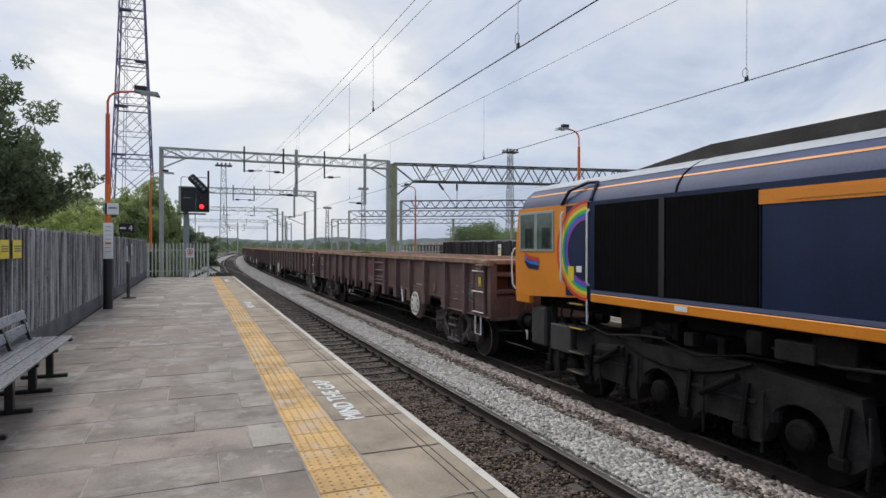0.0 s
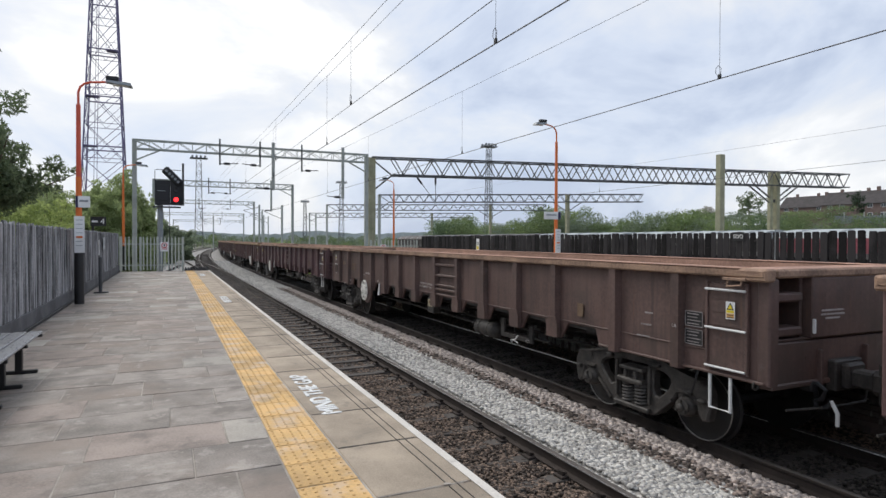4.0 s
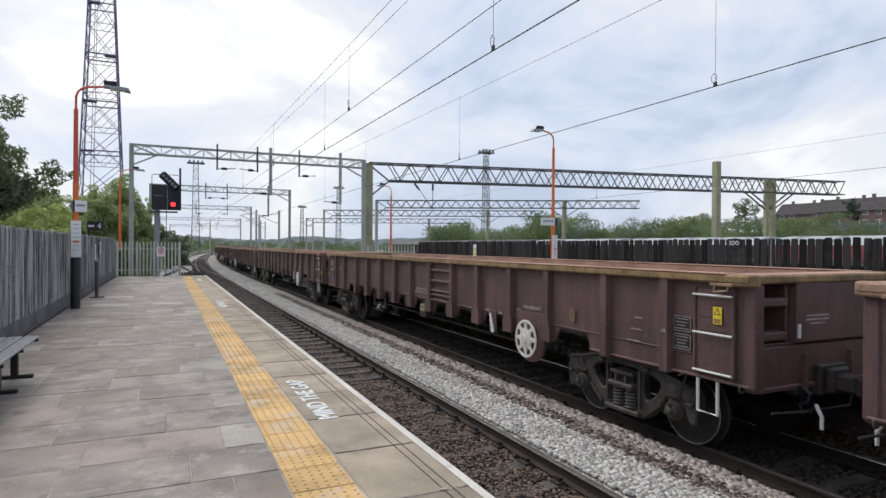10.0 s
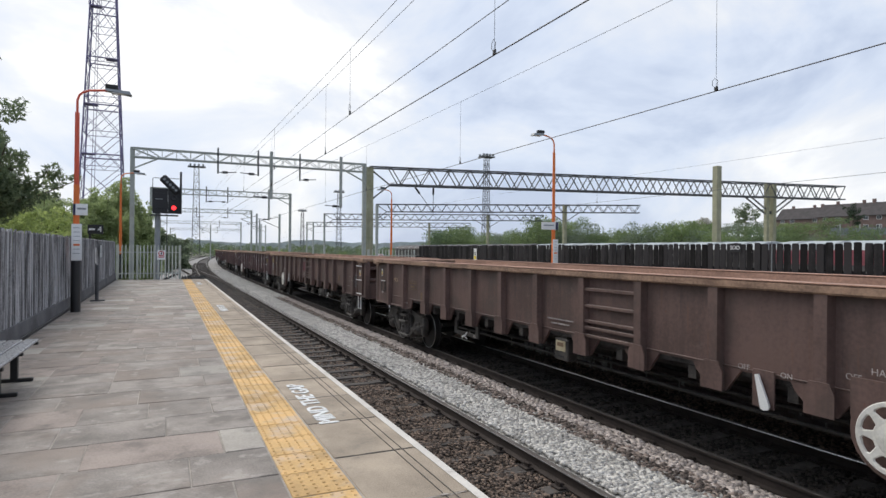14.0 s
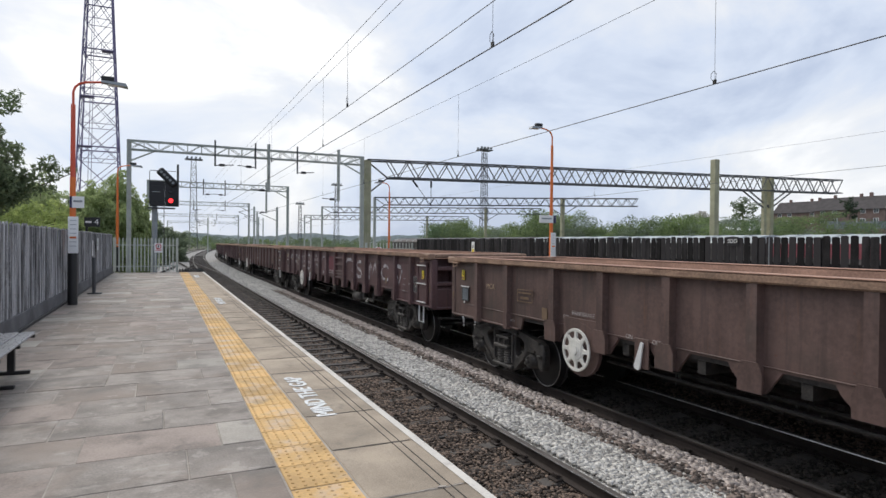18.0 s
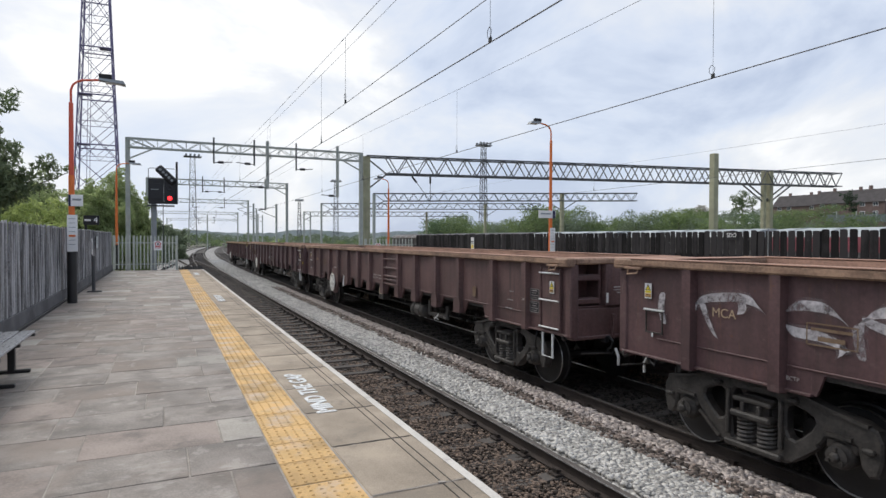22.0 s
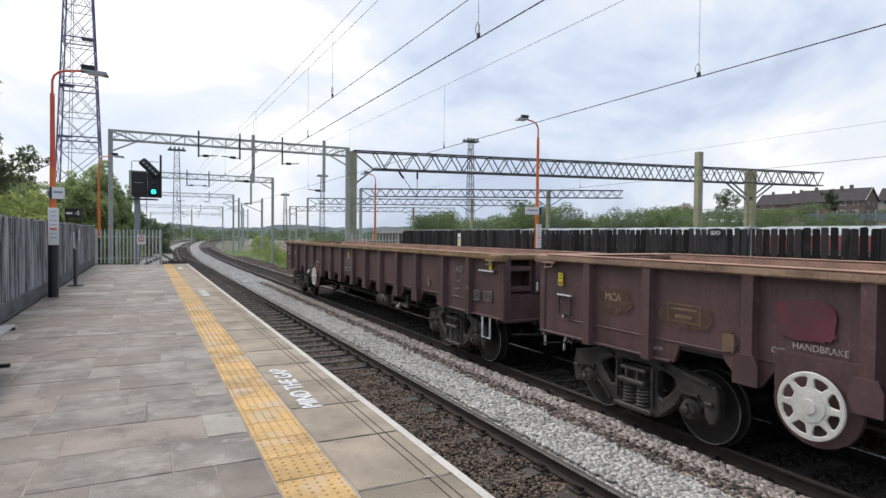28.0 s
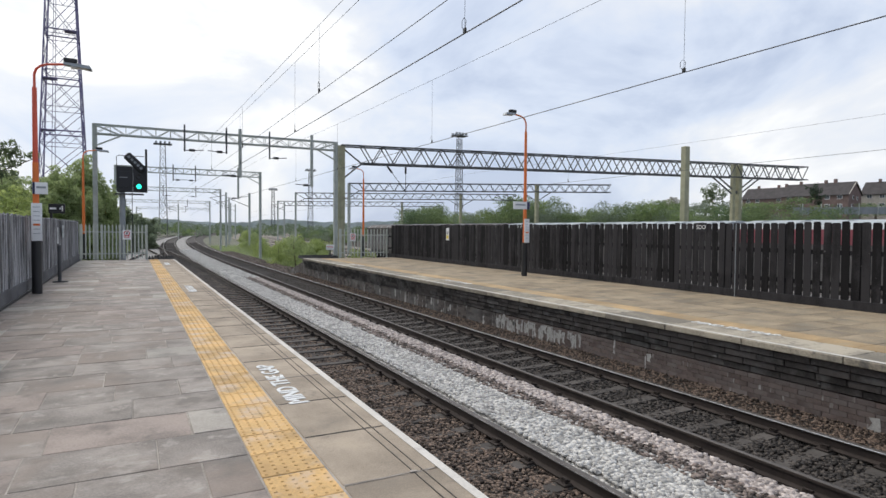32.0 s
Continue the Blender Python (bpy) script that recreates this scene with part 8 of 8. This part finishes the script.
bb = Build().plate([(0.43 * math.cos(2 * math.pi * i / 24), 0.97 + 0.43 * math.sin(2 * math.pi * i / 24) * 0.95) for i in range(24)], "x", -0.03, 0.03)
bb.box(0.0, 0, 1.25, 0.05, 0.86, 0.36)
BRACKET_MESH = bb.mesh("brake_bracket", WAGON)
LEVER_MESH = Build().plate([(-0.03, -0.2), (0.03, -0.2), (0.055, -0.17), (0.05, -0.11), (0.022, 0.18), (-0.022, 0.18), (-0.05, -0.11), (-0.055, -0.17)], "x", -0.012, 0.012).mesh("brake_lever", WHITE)
TANK_MESH = smooth(Build().lathe([(0.02, -0.44), (0.12, -0.42), (0.17, -0.36), (0.17, -0.21), (0.182, -0.21), (0.182, -0.16), (0.17, -0.16), (0.17, 0.16), (0.182, 0.16), (0.182, 0.21), (0.17, 0.21), (0.17, 0.36), (0.12, 0.42), (0.02, 0.44)], 18, pose(0, 0, 0, 90)).box(0, 0.18, 0.2, 0.2, 0.04, 0.2).box(0, -0.18, 0.2, 0.2, 0.04, 0.2).mesh("air_reservoir", BOGIE), 40)
VALVE_MESH = Build().box(0, -0.3, 0.74, 0.03, 1.15, 0.08, 0.006).box(0, 0.2, 0.9, 0.04, 0.12, 0.3).box(0, -0.8, 0.86, 0.04, 0.12, 0.3).mesh("valve_bracket", BOGIE)
COUPLER_MESH = Build().box(0, 0.3, 1.03, 0.2, 0.72, 0.2, 0.03).box(0, 0.0, 1.05, 0.5, 0.12, 0.36, 0.02).box(0, 0.1, 1.05, 0.34, 0.1, 0.3, 0.03).box(0, 0.44, 1.03, 0.27, 0.2, 0.27, 0.05).tube((0.1, 0.46, 0.8), (0.1, 0.46, 1.24), 0.03, 0.03, 8).mesh("coupler", BOGIE)
HOSE_MESH = Build().pipe([(0, -0.1, 0.98), (0, 0.05, 1.0), (0, 0.14, 0.94), (0, 0.10, 0.84), (0, 0.02, 0.80), (0, 0.05, 0.72), (0, 0.16, 0.76), (0, 0.2, 0.84)], 0.024, 7).box(0, -0.06, 0.95, 0.1, 0.14, 0.12, 0.02).mesh("air_hose", BLACK)
HOSE_END_MESH = Build().pipe([(0, 0.2, 0.84), (0, 0.27, 0.72), (0, 0.27, 0.58)], 0.022, 7).mesh("hose_end", WHITE)

PLAN = [  # handbrake wheel at the front or the rear end, red patch, sprayed strokes as (from, to) along the side
    dict(front=True, rear=False, red=0.0), dict(front=False, rear=True, red=None), dict(front=False, rear=True, red=None),
    dict(front=True, rear=False, red=None), dict(front=True, rear=False, red=None), dict(front=False, rear=True, red=0.0),
    dict(front=False, rear=True, red=0.0, g=[
        (8.5, 0.45, 0.4, "stem"), (7.55, 0.95, 0.50, "peak"), (6.55, 0.75, 0.46, "bow"), (5.85, 0.6, 0.46, "arch"), (5.22, 0.2, 0.55, "stem"), (4.78, 0.62, 0.52, "ess"),
        (3.95, 0.6, 0.62, "ess"), (3.42, 0.5, 0.6, "bend_r"), (2.55, 0.55, 0.58, "crook"), (2.1, 0.3, 0.5, "ess"), (1.25, 0.6, 0.62, "eye"), (0.95, 0.14, 0.14, "cup"),
        (-2.4, 0.95, 0.62, "wedge"), (-3.5, 0.75, 0.5, "ess"), (-4.9, 0.7, 0.55, "twin"), (-6.0, 0.7, 0.42, "cup"), (-7.1, 0.5, 0.5, "wedge")]),
    dict(front=False, rear=True, red=None), dict(front=False, rear=True, red=WL / 2 - 4.4), dict(front=False, rear=True, red=None, last=True)]
TRAIN = []
for k, q in enumerate(PLAN):
    ob, ws = wagon(k, q["front"], q["rear"], q["red"], q.get("g"), q.get("last", False))
    TRAIN.append((ob, ws, GAP_AT + k * PITCH + WL / 2, 7.17, 0.462))


# ---- the locomotive ----
LOCO_GRIME = surface("loco_bogie_grime", (0.021, 0.0205, 0.02), 0.85, 0.45, 3, 40, 0.3, second=(0.032, 0.029, 0.027), patches=0.3, patch_scale=2.0, spec=0.18)
LOCO_UNDER = surface("loco_underframe_soot", (0.008, 0.008, 0.008), 0.9, 0.5, 3, 40, 0.2, second=(0.02, 0.018, 0.017), patches=0.3, patch_scale=3.0, spec=0.12)


GRILLE_POST = surface("grille_post_black", (0.011, 0.011, 0.012), 0.5, 0.3, 3, 30, 0.0)
STEP_YELLOW = surface("step_edge_yellow", (0.5, 0.36, 0.05), 0.6, 0.3, 5, 40, 0.05)
STEP_DIRTY = surface("step_edge_dirty", (0.16, 0.13, 0.09), 0.7, 0.4, 5, 40, 0.05)
PALE_FRAME = surface("window_frame_pale", (0.33, 0.36, 0.33), 0.45, 0.15, 3, 40, 0.04)
CAB_DARK = surface("cab_interior_dark", (0.02, 0.026, 0.024), 0.15, 0.4, 3, 12, 0.0)


SAND_BOX = surface("sand_box_grey", (0.04, 0.039, 0.038), 0.7, 0.35, 3, 40, 0.2)


def locomotive():
    t = thing("diesel_locomotive", "blue and orange diesel locomotive with a rainbow round the cab door", "locomotive")
    LB, LH = 21.0, 1.31
    h = LB / 2                      # the seen cab is at +y
    arc = [(-LH, 3.28), (-1.285, 3.36), (-1.235, 3.445), (-1.16, 3.53), (-1.05, 3.615), (-0.9, 3.695), (-0.7, 3.76), (-0.45, 3.805), (-0.2, 3.825)]
    body = [(-LH, 1.74)] + arc + [(-p, q) for p, q in arc[::-1]] + [(LH, 1.74)]
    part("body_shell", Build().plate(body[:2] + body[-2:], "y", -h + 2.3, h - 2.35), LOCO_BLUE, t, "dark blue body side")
    rf = part("roof", Build().plate(body[1:-1], "y", -h + 0.35, h - 0.35), LOCO_ROOF, t, "blue roof, lightened for sky sheen", round_off=50)
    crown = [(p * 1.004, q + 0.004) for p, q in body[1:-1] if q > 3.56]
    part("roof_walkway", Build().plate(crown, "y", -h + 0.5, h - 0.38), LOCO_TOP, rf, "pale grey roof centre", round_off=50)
    for i in range(6):
        part("roof_seam", Build().plate([(p * 1.006, q + 0.006) for p, q in body[1:10]] + [(p * 0.99, q - 0.01) for p, q in body[9:0:-1]], "y", h - 4.3 - 2.6 * i, h - 4.27 - 2.6 * i), LOCO_BLACK, rf)
    part("roof_stripe", Build().add([(-1.206, -h + 0.6, 3.485), (-1.206, h - 0.5, 3.485), (-1.183, h - 0.5, 3.513), (-1.183, -h + 0.6, 3.513)], [(0, 1, 2, 3)]), LOCO_ORANGE, rf)
    part("roof_hood", Build().add([(-0.62, -h + 4, 3.72), (0.62, -h + 4, 3.72), (0.6, h - 2.45, 3.76), (-0.6, h - 2.45, 3.76), (-0.52, -h + 4.4, 4.01), (0.52, -h + 4.4, 4.01), (0.5, h - 4.1, 3.99), (-0.5, h - 4.1, 3.99)],
                                  [(0, 1, 2, 3), (4, 7, 6, 5), (0, 4, 5, 1), (1, 5, 6, 2), (2, 6, 7, 3), (3, 7, 4, 0)]), LOCO_HOOD, rf, "sooty raised roof section")
    part("horn", Build().box(-0.3, h - 2.9, 3.86, 0.12, 0.14, 0.07, 0.01), BLACK, rf)
    for e in (-1, 1):
        cab = part("cab", Build().add(
            [(-LH, e * (h - 2.35), 1.74), (LH, e * (h - 2.35), 1.74), (LH, e * (h - 2.35), 3.28), (-LH, e * (h - 2.35), 3.28),
             (-LH, e * (h - 0.12), 1.62), (LH, e * (h - 0.12), 1.62), (LH, e * (h - 0.22), 3.28), (-LH, e * (h - 0.22), 3.28),
             (-0.95, e * h, 1.62), (0.95, e * h, 1.62), (0.95, e * h, 2.45), (-0.95, e * h, 2.45), (0.9, e * (h - 0.3), 3.28), (-0.9, e * (h - 0.3), 3.28),
             (-LH, e * (h - 0.10), 2.45), (LH, e * (h - 0.10), 2.45)],
            [(0, 1, 2, 3), (0, 3, 7, 14, 4), (1, 5, 15, 6, 2), (3, 2, 6, 12, 13, 7), (4, 14, 11, 8), (5, 9, 10, 15), (8, 11, 10, 9), (14, 7, 13, 11), (15, 10, 12, 6), (11, 13, 12, 10), (0, 4, 8, 9, 5, 1)]),
            LOCO_ORANGE, t, "orange cab")
        for s in (-1, 1):
            for y0, y1 in ((1.42, 0.88), (0.84, 0.30)):
                ym = (y0 + y1) / 2
                fr = part("cab_window", Build().box(s * (LH + 0.004), e * (h - ym), 2.84, 0.024, y0 - y1 + 0.03, 0.72, 0.004), PALE_FRAME, t, "pale metal framed cab window")
                part("window_pane", Build().box(s * (LH + 0.014), e * (h - ym), 2.84, 0.012, y0 - y1 - 0.05, 0.64), CAB_GLASS, fr)
                # dim cab interior painted as a dark panel over the pane
                part("blind", Build().box(s * (LH + 0.018), e * (h - ym - 0.06), 2.72, 0.008, (y0 - y1) * 0.5, 0.36), CAB_DARK, fr)
            dr = part("cab_door", Build().box(s * (LH + 0.002), e * (h - 2.12), 2.5, 0.03, 0.60, 1.5, 0.006), LOCO_BLUE, t, "dark blue cab door")
            for q in (-0.36, 0.36):
                part("handrail", Build().pipe([(s * (LH + 0.03), e * (h - 2.12 - q), 1.95), (s * (LH + 0.07), e * (h - 2.12 - q), 2.0), (s * (LH + 0.07), e * (h - 2.12 - q), 3.1), (s * (LH + 0.03), e * (h - 2.12 - q), 3.16)], 0.018, 7), SIGN_WHITE, t, "white handrail")
            part("door_notice", Build().box(s * (LH + 0.02), e * (h - 1.98), 2.12, 0.006, 0.16, 0.24), SIGN_YELLOW, dr)
            part("door_notice", Build().box(s * (LH + 0.02), e * (h - 2.2), 2.2, 0.006, 0.14, 0.1), SIGN_WHITE, dr)
            # the rainbow: six bands in half rings round the door
            for i, mt in enumerate(RAINBOW):
                r1 = 0.86 - 0.055 * i
                r0 = r1 - 0.055
                pts = []
                for j in range(25):
                    a = math.pi * (-0.5 + j / 24)
                    pts.append((r1 * math.cos(a), r1 * math.sin(a) * 0.94))
                for j in range(25):
                    a = math.pi * (0.5 - j / 24)
                    pts.append((r0 * math.cos(a), r0 * math.sin(a) * 0.94))
                vs = [(s * (LH + 0.022), e * (h - 2.42 + p[0]), 2.50 + p[1]) for p in pts]
                part("rainbow_band", Build().add(vs, [(j, j + 1, 48 - j, 49 - j) for j in range(24)]), mt, t)
            # emblem of three bent strips
            for i, mt in enumerate((RAINBOW[0], RAINBOW[4], LOCO_BLUE)):
                z = 2.42 - 0.075 * i
                part("emblem", Build().add([(s * (LH + 0.012), e * (h - 0.45), z + 0.05), (s * (LH + 0.012), e * (h - 0.62), z - 0.02), (s * (LH + 0.012), e * (h - 0.98), z - 0.06),
                                            (s * (LH + 0.012), e * (h - 0.92), z - 0.13), (s * (LH + 0.012), e * (h - 0.6), z - 0.11), (s * (LH + 0.012), e * (h - 0.48), z - 0.02)], [(0, 1, 4, 5), (1, 2, 3, 4)]), mt, t)
            part("air_deflector", Build().pipe([(s * (LH + 0.02), e * (h - 1.7), 3.28), (s * (LH + 0.0), e * (h - 1.9), 3.5), (s * 1.15, e * (h - 2.2), 3.62), (s * 1.15, e * (h - 2.45), 3.60), (s * (LH + 0.02), e * (h - 2.5), 3.3)], 0.03, 6), LOCO_BLUE, t)
            part("lower_valance", Build().box(s * (LH - 0.06), e * (h - 0.35), 1.6, 0.1, 0.5, 0.2, 0.02), LOCO_ORANGE, t)
            for i, z in enumerate((1.62, 1.22, 0.82, 0.5)):
                sp = part("cab_step", Build().box(s * (LH - 0.12), e * (h - 2.1), z, 0.26, 0.5, 0.03, 0.004), BLACK, t)
                part("step_edge", Build().box(s * (LH + 0.012), e * (h - 2.1), z + 0.004, 0.012, 0.36, 0.022), STEP_YELLOW if i < 2 else STEP_DIRTY, sp, "worn yellow step edge")
            part("step_rail", Build().tube((s * (LH + 0.01), e * (h - 2.4), 1.32), (s * (LH + 0.01), e * (h - 2.4), 1.72), 0.014, 0.016, 6), SIGN_WHITE, t)
            part("end_handrail", Build().pipe([(s * 1.2, e * (h - 0.02), 1.72), (s * 1.24, e * (h + 0.05), 1.75), (s * 1.26, e * (h + 0.10), 1.83), (s * 1.26, e * (h + 0.13), 2.1), (s * 1.26, e * (h + 0.13), 2.42), (s * 1.24, e * (h + 0.08), 2.52), (s * 1.2, e * (h - 0.05), 2.55)], 0.016, 8), SIGN_WHITE, t, round_off=60)
            part("buffer", Build().lathe([(0.11, 0), (0.11, 0.26), (0.16, 0.28), (0.19, 0.36), (0.15, 0.38)], 16, pose(s * 0.87, e * (h - 0.1), 1.06, -90 * e)), LOCO_UNDER, t, round_off=40)
            part("sand_box", Build().box(s * 1.05, e * (h - 0.75), 1.1, 0.3, 0.5, 0.72, 0.04), SAND_BOX, t)
            part("equipment_box", Build().box(s * 1.1, e * (h - 1.55), 0.98, 0.3, 0.62, 0.46, 0.02), SAND_BOX, t)
            for i in range(3):
                part("drain_pipe", Build().pipe([(s * 1.15, e * (h - 1.2 - 0.3 * i), 1.6), (s * 1.2, e * (h - 1.2 - 0.3 * i), 1.4), (s * 1.17, e * (h - 1.35 - 0.3 * i), 1.2), (s * 1.17, e * (h - 1.3 - 0.3 * i), 0.8)], 0.02, 6), LOCO_UNDER, t)
        part("windscreen", Build().add([(-0.8, e * (h - 0.02), 2.55), (0.8, e * (h - 0.02), 2.55), (0.78, e * (h - 0.27), 3.2), (-0.78, e * (h - 0.27), 3.2)], [(0, 1, 2, 3)]), CAB_GLASS, t)
    for s in (-1, 1):
        # black grilles, blue panel, orange band
        g = part("grille", Build().box(s * (LH + 0.006), h - 4.06, 2.56, 0.03, 2.92, 1.32, 0.006), LOCO_BLACK, t, "black slatted radiator grille")
        for i in range(34):
            part("grille_slat", Build().box(s * (LH + 0.0215), h - 2.66 - 0.0845 * i, 2.56, 0.003, 0.05, 1.26), LOCO_BLACK, g)
        part("grille_post", Build().box(s * (LH + 0.02), h - 4.06, 2.56, 0.03, 0.10, 1.34), GRILLE_POST, g)
        part("orange_band", Build().box(s * (LH + 0.005), -1.2, 3.12, 0.012, 12.6, 0.16), LOCO_ORANGE, t)
        part("vent_panel", Build().box(s * (LH + 0.014), h - 6.6, 3.12, 0.012, 1.5, 0.09), LOCO_ORANGE, t)
        part("solebar", Build().box(s * (LH - 0.02), 0, 1.76, 0.08, LB - 5.0, 0.13, 0.01), LOCO_ORANGE, t, "orange solebar")
        part("slate_stripe", Build().box(s * (LH + 0.006), 0, 1.86, 0.012, LB - 5.0, 0.05), LOCO_STRIPE, t)
        part("number_bar", Build().box(s * (LH + 0.026), h - 4.4, 1.77, 0.004, 0.22, 0.07), SIGN_WHITE, t)
        for i in range(7):
            part("body_seam", Build().box(s * (LH + 0.003), h - 5.55 - 1.55 * i, 2.45, 0.01, 0.012, 1.3), LOCO_BLACK, t)
    part("fuel_tank", Build().box(0, 0, 0.95, 2.5, 5.2, 0.95, 0.12), LOCO_GRIME, t, "black fuel tank")
    part("underframe", Build().box(0, 0, 1.58, 2.0, LB - 1.0, 0.24, 0.02), LOCO_UNDER, t)
    rl = random.Random(66)
    for s in (-1, 1):
        for i in range(46):
            y = -h + 2.6 + (LB - 5.2) * (i + rl.random()) / 46
            w_ = rl.uniform(0.12, 0.5)
            part("equipment_box" if i % 3 else "bracket", Build().box(s * rl.uniform(1.0, 1.16), y, rl.uniform(1.30, 1.56), rl.uniform(0.1, 0.3), w_, rl.uniform(0.08, 0.3), 0.015), LOCO_UNDER if i % 4 else LOCO_GRIME, t)
        for i in range(9):
            z = rl.uniform(1.22, 1.62)
            y = -h + 3 + i * 1.75
            part("conduit", Build().pipe([(s * 1.2, y, z), (s * 1.22, y + 0.5, z - rl.uniform(0, 0.08)), (s * 1.22, y + 1.2, z - rl.uniform(0, 0.2)), (s * 1.2, y + 1.9, z)], rl.uniform(0.012, 0.03), 6), LOCO_UNDER if i % 2 else LOCO_GRIME, t)
    wheels = []
    for e in (-1, 1):
        fr = [(-2.75, 0.72), (-2.7, 1.1), (-1.5, 1.2), (1.5, 1.2), (2.7, 1.1), (2.75, 0.72)]
        for c in (2.05, 0.0, -2.05):
            fr += [(c + 0.74, 0.50), (c + 0.56, 0.34), (c + 0.44, 0.36)] + [(c + 0.36 * math.cos(a * math.pi / 8), 0.55 + 0.34 * math.sin(a * math.pi / 8)) for a in range(9)] + [(c - 0.44, 0.36), (c - 0.56, 0.34), (c - 0.74, 0.50)]
        bg = part("bogie", Build().plate(fr, "x", 0.98, 1.18).plate(fr, "x", -1.18, -0.98).box(0, 0, 0.95, 1.9, 4.4, 0.3), LOCO_GRIME, t, "black three-axle bogie", at=(0, e * (h - 3.85), 0))
        for q in (-2.05, 0.0, 2.05):
            ax = part("wheelset", LOCO_WHEEL, WHEEL, bg, at=(0, q, 0.53))
            wheels.append((ax, q))
            for s in (-1, 1):
                part("axle_box", LOCO_BOX, LOCO_UNDER, bg, at=pose(s * 1.1, q, 0.56, 0, 90 * s, 0))
                part("bogie_spring", Build().tube((s * 1.1, q + 0.35, 0.62), (s * 1.1, q + 0.35, 0.98), 0.09, 0.09, 10), LOCO_GRIME, bg)
        for s in (-1, 1):
            part("brake_cylinder", Build().tube((s * 1.15, e * 0.7, 1.0), (s * 1.15, e * 1.3, 0.95), 0.1, 0.1, 10), LOCO_GRIME, bg)
            for q in (-2.6, -1.45, -0.6, 0.6, 1.45, 2.6):
                part("brake_hanger", Build().bar((s * 1.2, q, 1.0), (s * 1.2, q + 0.08, 0.42), 0.07, 0.05).box(s * 1.2, q + 0.1, 0.42, 0.1, 0.2, 0.16, 0.03), LOCO_UNDER, bg)
                part("sand_pipe", Build().pipe([(s * 1.21, q - 0.2, 0.95), (s * 1.23, q - 0.22, 0.6), (s * 1.1, q - 0.1, 0.22)], 0.02, 6), LOCO_GRIME, bg)
            for q in (-1.05, 1.05):
                part("frame_rib", Build().box(s * 1.19, q, 0.80, 0.03, 1.0, 0.05, 0.01), LOCO_GRIME, bg)
                part("damper", Build().tube((s * 1.25, q - 0.3, 1.05), (s * 1.25, q + 0.25, 0.75), 0.045, 0.045, 8), LOCO_UNDER, bg)
            part("air_pipe", Build().pipe([(s * 1.2, -1.5 + 2.4 * q / 12, 0.96 + 0.26 * (2 * q / 12 - 1) ** 2) for q in range(13)], 0.02, 6), LOCO_UNDER, bg, round_off=60)
    return t, wheels


lw = Build()
for s in (-1, 1):
    lw.lathe([(0.08, -0.07), (0.40, -0.05), (0.47, -0.06), (0.53, -0.06), (0.532, 0.06), (0.56, 0.07), (0.56, 0.095), (0.40, 0.08), (0.08, 0.09)], 28, pose(s * 0.76, 0, 0, 0, -90 * s, 0))
lw.tube((-1.0, 0, 0), (1.0, 0, 0), 0.09, 0.09, 10)
LOCO_BOX = Build().lathe([(0.17, 0), (0.17, 0.06), (0.13, 0.09), (0.02, 0.1)], 12).mesh("axle_box", LOCO_UNDER)
LOCO_WHEEL = smooth(lw.mesh("wheelset", LOCO_UNDER), 35)
loco, loco_wheels = locomotive()
TRAIN.append((loco, loco_wheels, GAP_AT - 1.0 - 10.5, 6.6, 0.532))

# how far the train has run by each second
RUN = [(0.0, 0.0), (2.0, 13.42), (4.0, 26.7), (6.0, 39.85), (8.0, 52.97), (10.0, 65.98), (12.0, 78.78), (14.0, 91.44), (16.0, 104.05), (18.0, 116.53),
       (20.0, 129.05), (22.0, 141.6), (24.0, 154.16), (25.0, 160.54), (26.0, 166.86), (28.0, 179.45), (30.0, 192.28), (32.0, 205.2)]


def run_at(t):
    """Distance run at t, smoothly between the known times."""
    n = len(RUN)
    ms = []
    for i in range(n):
        a, c = RUN[max(i - 1, 0)], RUN[min(i + 1, n - 1)]
        ms.append((c[1] - a[1]) / (c[0] - a[0]))
    for i in range(n - 1):
        (t0, d0), (t1, d1) = RUN[i], RUN[i + 1]
        if t <= t1 or i == n - 2:
            w = t1 - t0
            u = (t - t0) / w
            return ((2 * u ** 3 - 3 * u ** 2 + 1) * d0 + (u ** 3 - 2 * u ** 2 + u) * w * ms[i] + (-2 * u ** 3 + 3 * u ** 2) * d1 + (u ** 3 - u ** 2) * w * ms[i + 1])


def motions():
    """The train rolls past, its wheels turn, and the signal's added lens carrier swings from red to green."""
    for ob, wheels, s0, half, radius in TRAIN:
        rows = []
        for i in range(65):
            t = 0.5 * i
            s = s0 - run_at(t)
            fx, rx = bend(s - half), bend(s + half)
            ang = -math.degrees(math.atan2(rx - fx, 2 * half))
            rows.append((t, pose(FAR_C + (fx + rx) / 2, s, RAIL_Z, 0, 0, ang)))
        walk(ob, rows)
        for ax, q in wheels:
            walk(ax, [(0.1 * i, pose(0, q, radius, math.degrees(run_at(0.1 * i) / radius))) for i in range(321)])
    red, green = pose(0.33, -0.11, 3.58), lambda a: pose(0.33, -0.11, 3.58, 0, 0, a)
    walk(drum, [(0.0, red), (26.3, red), (26.5, green(60)), (26.7, green(120)), (26.9, green(180)), (32.0, green(180))])


motions()
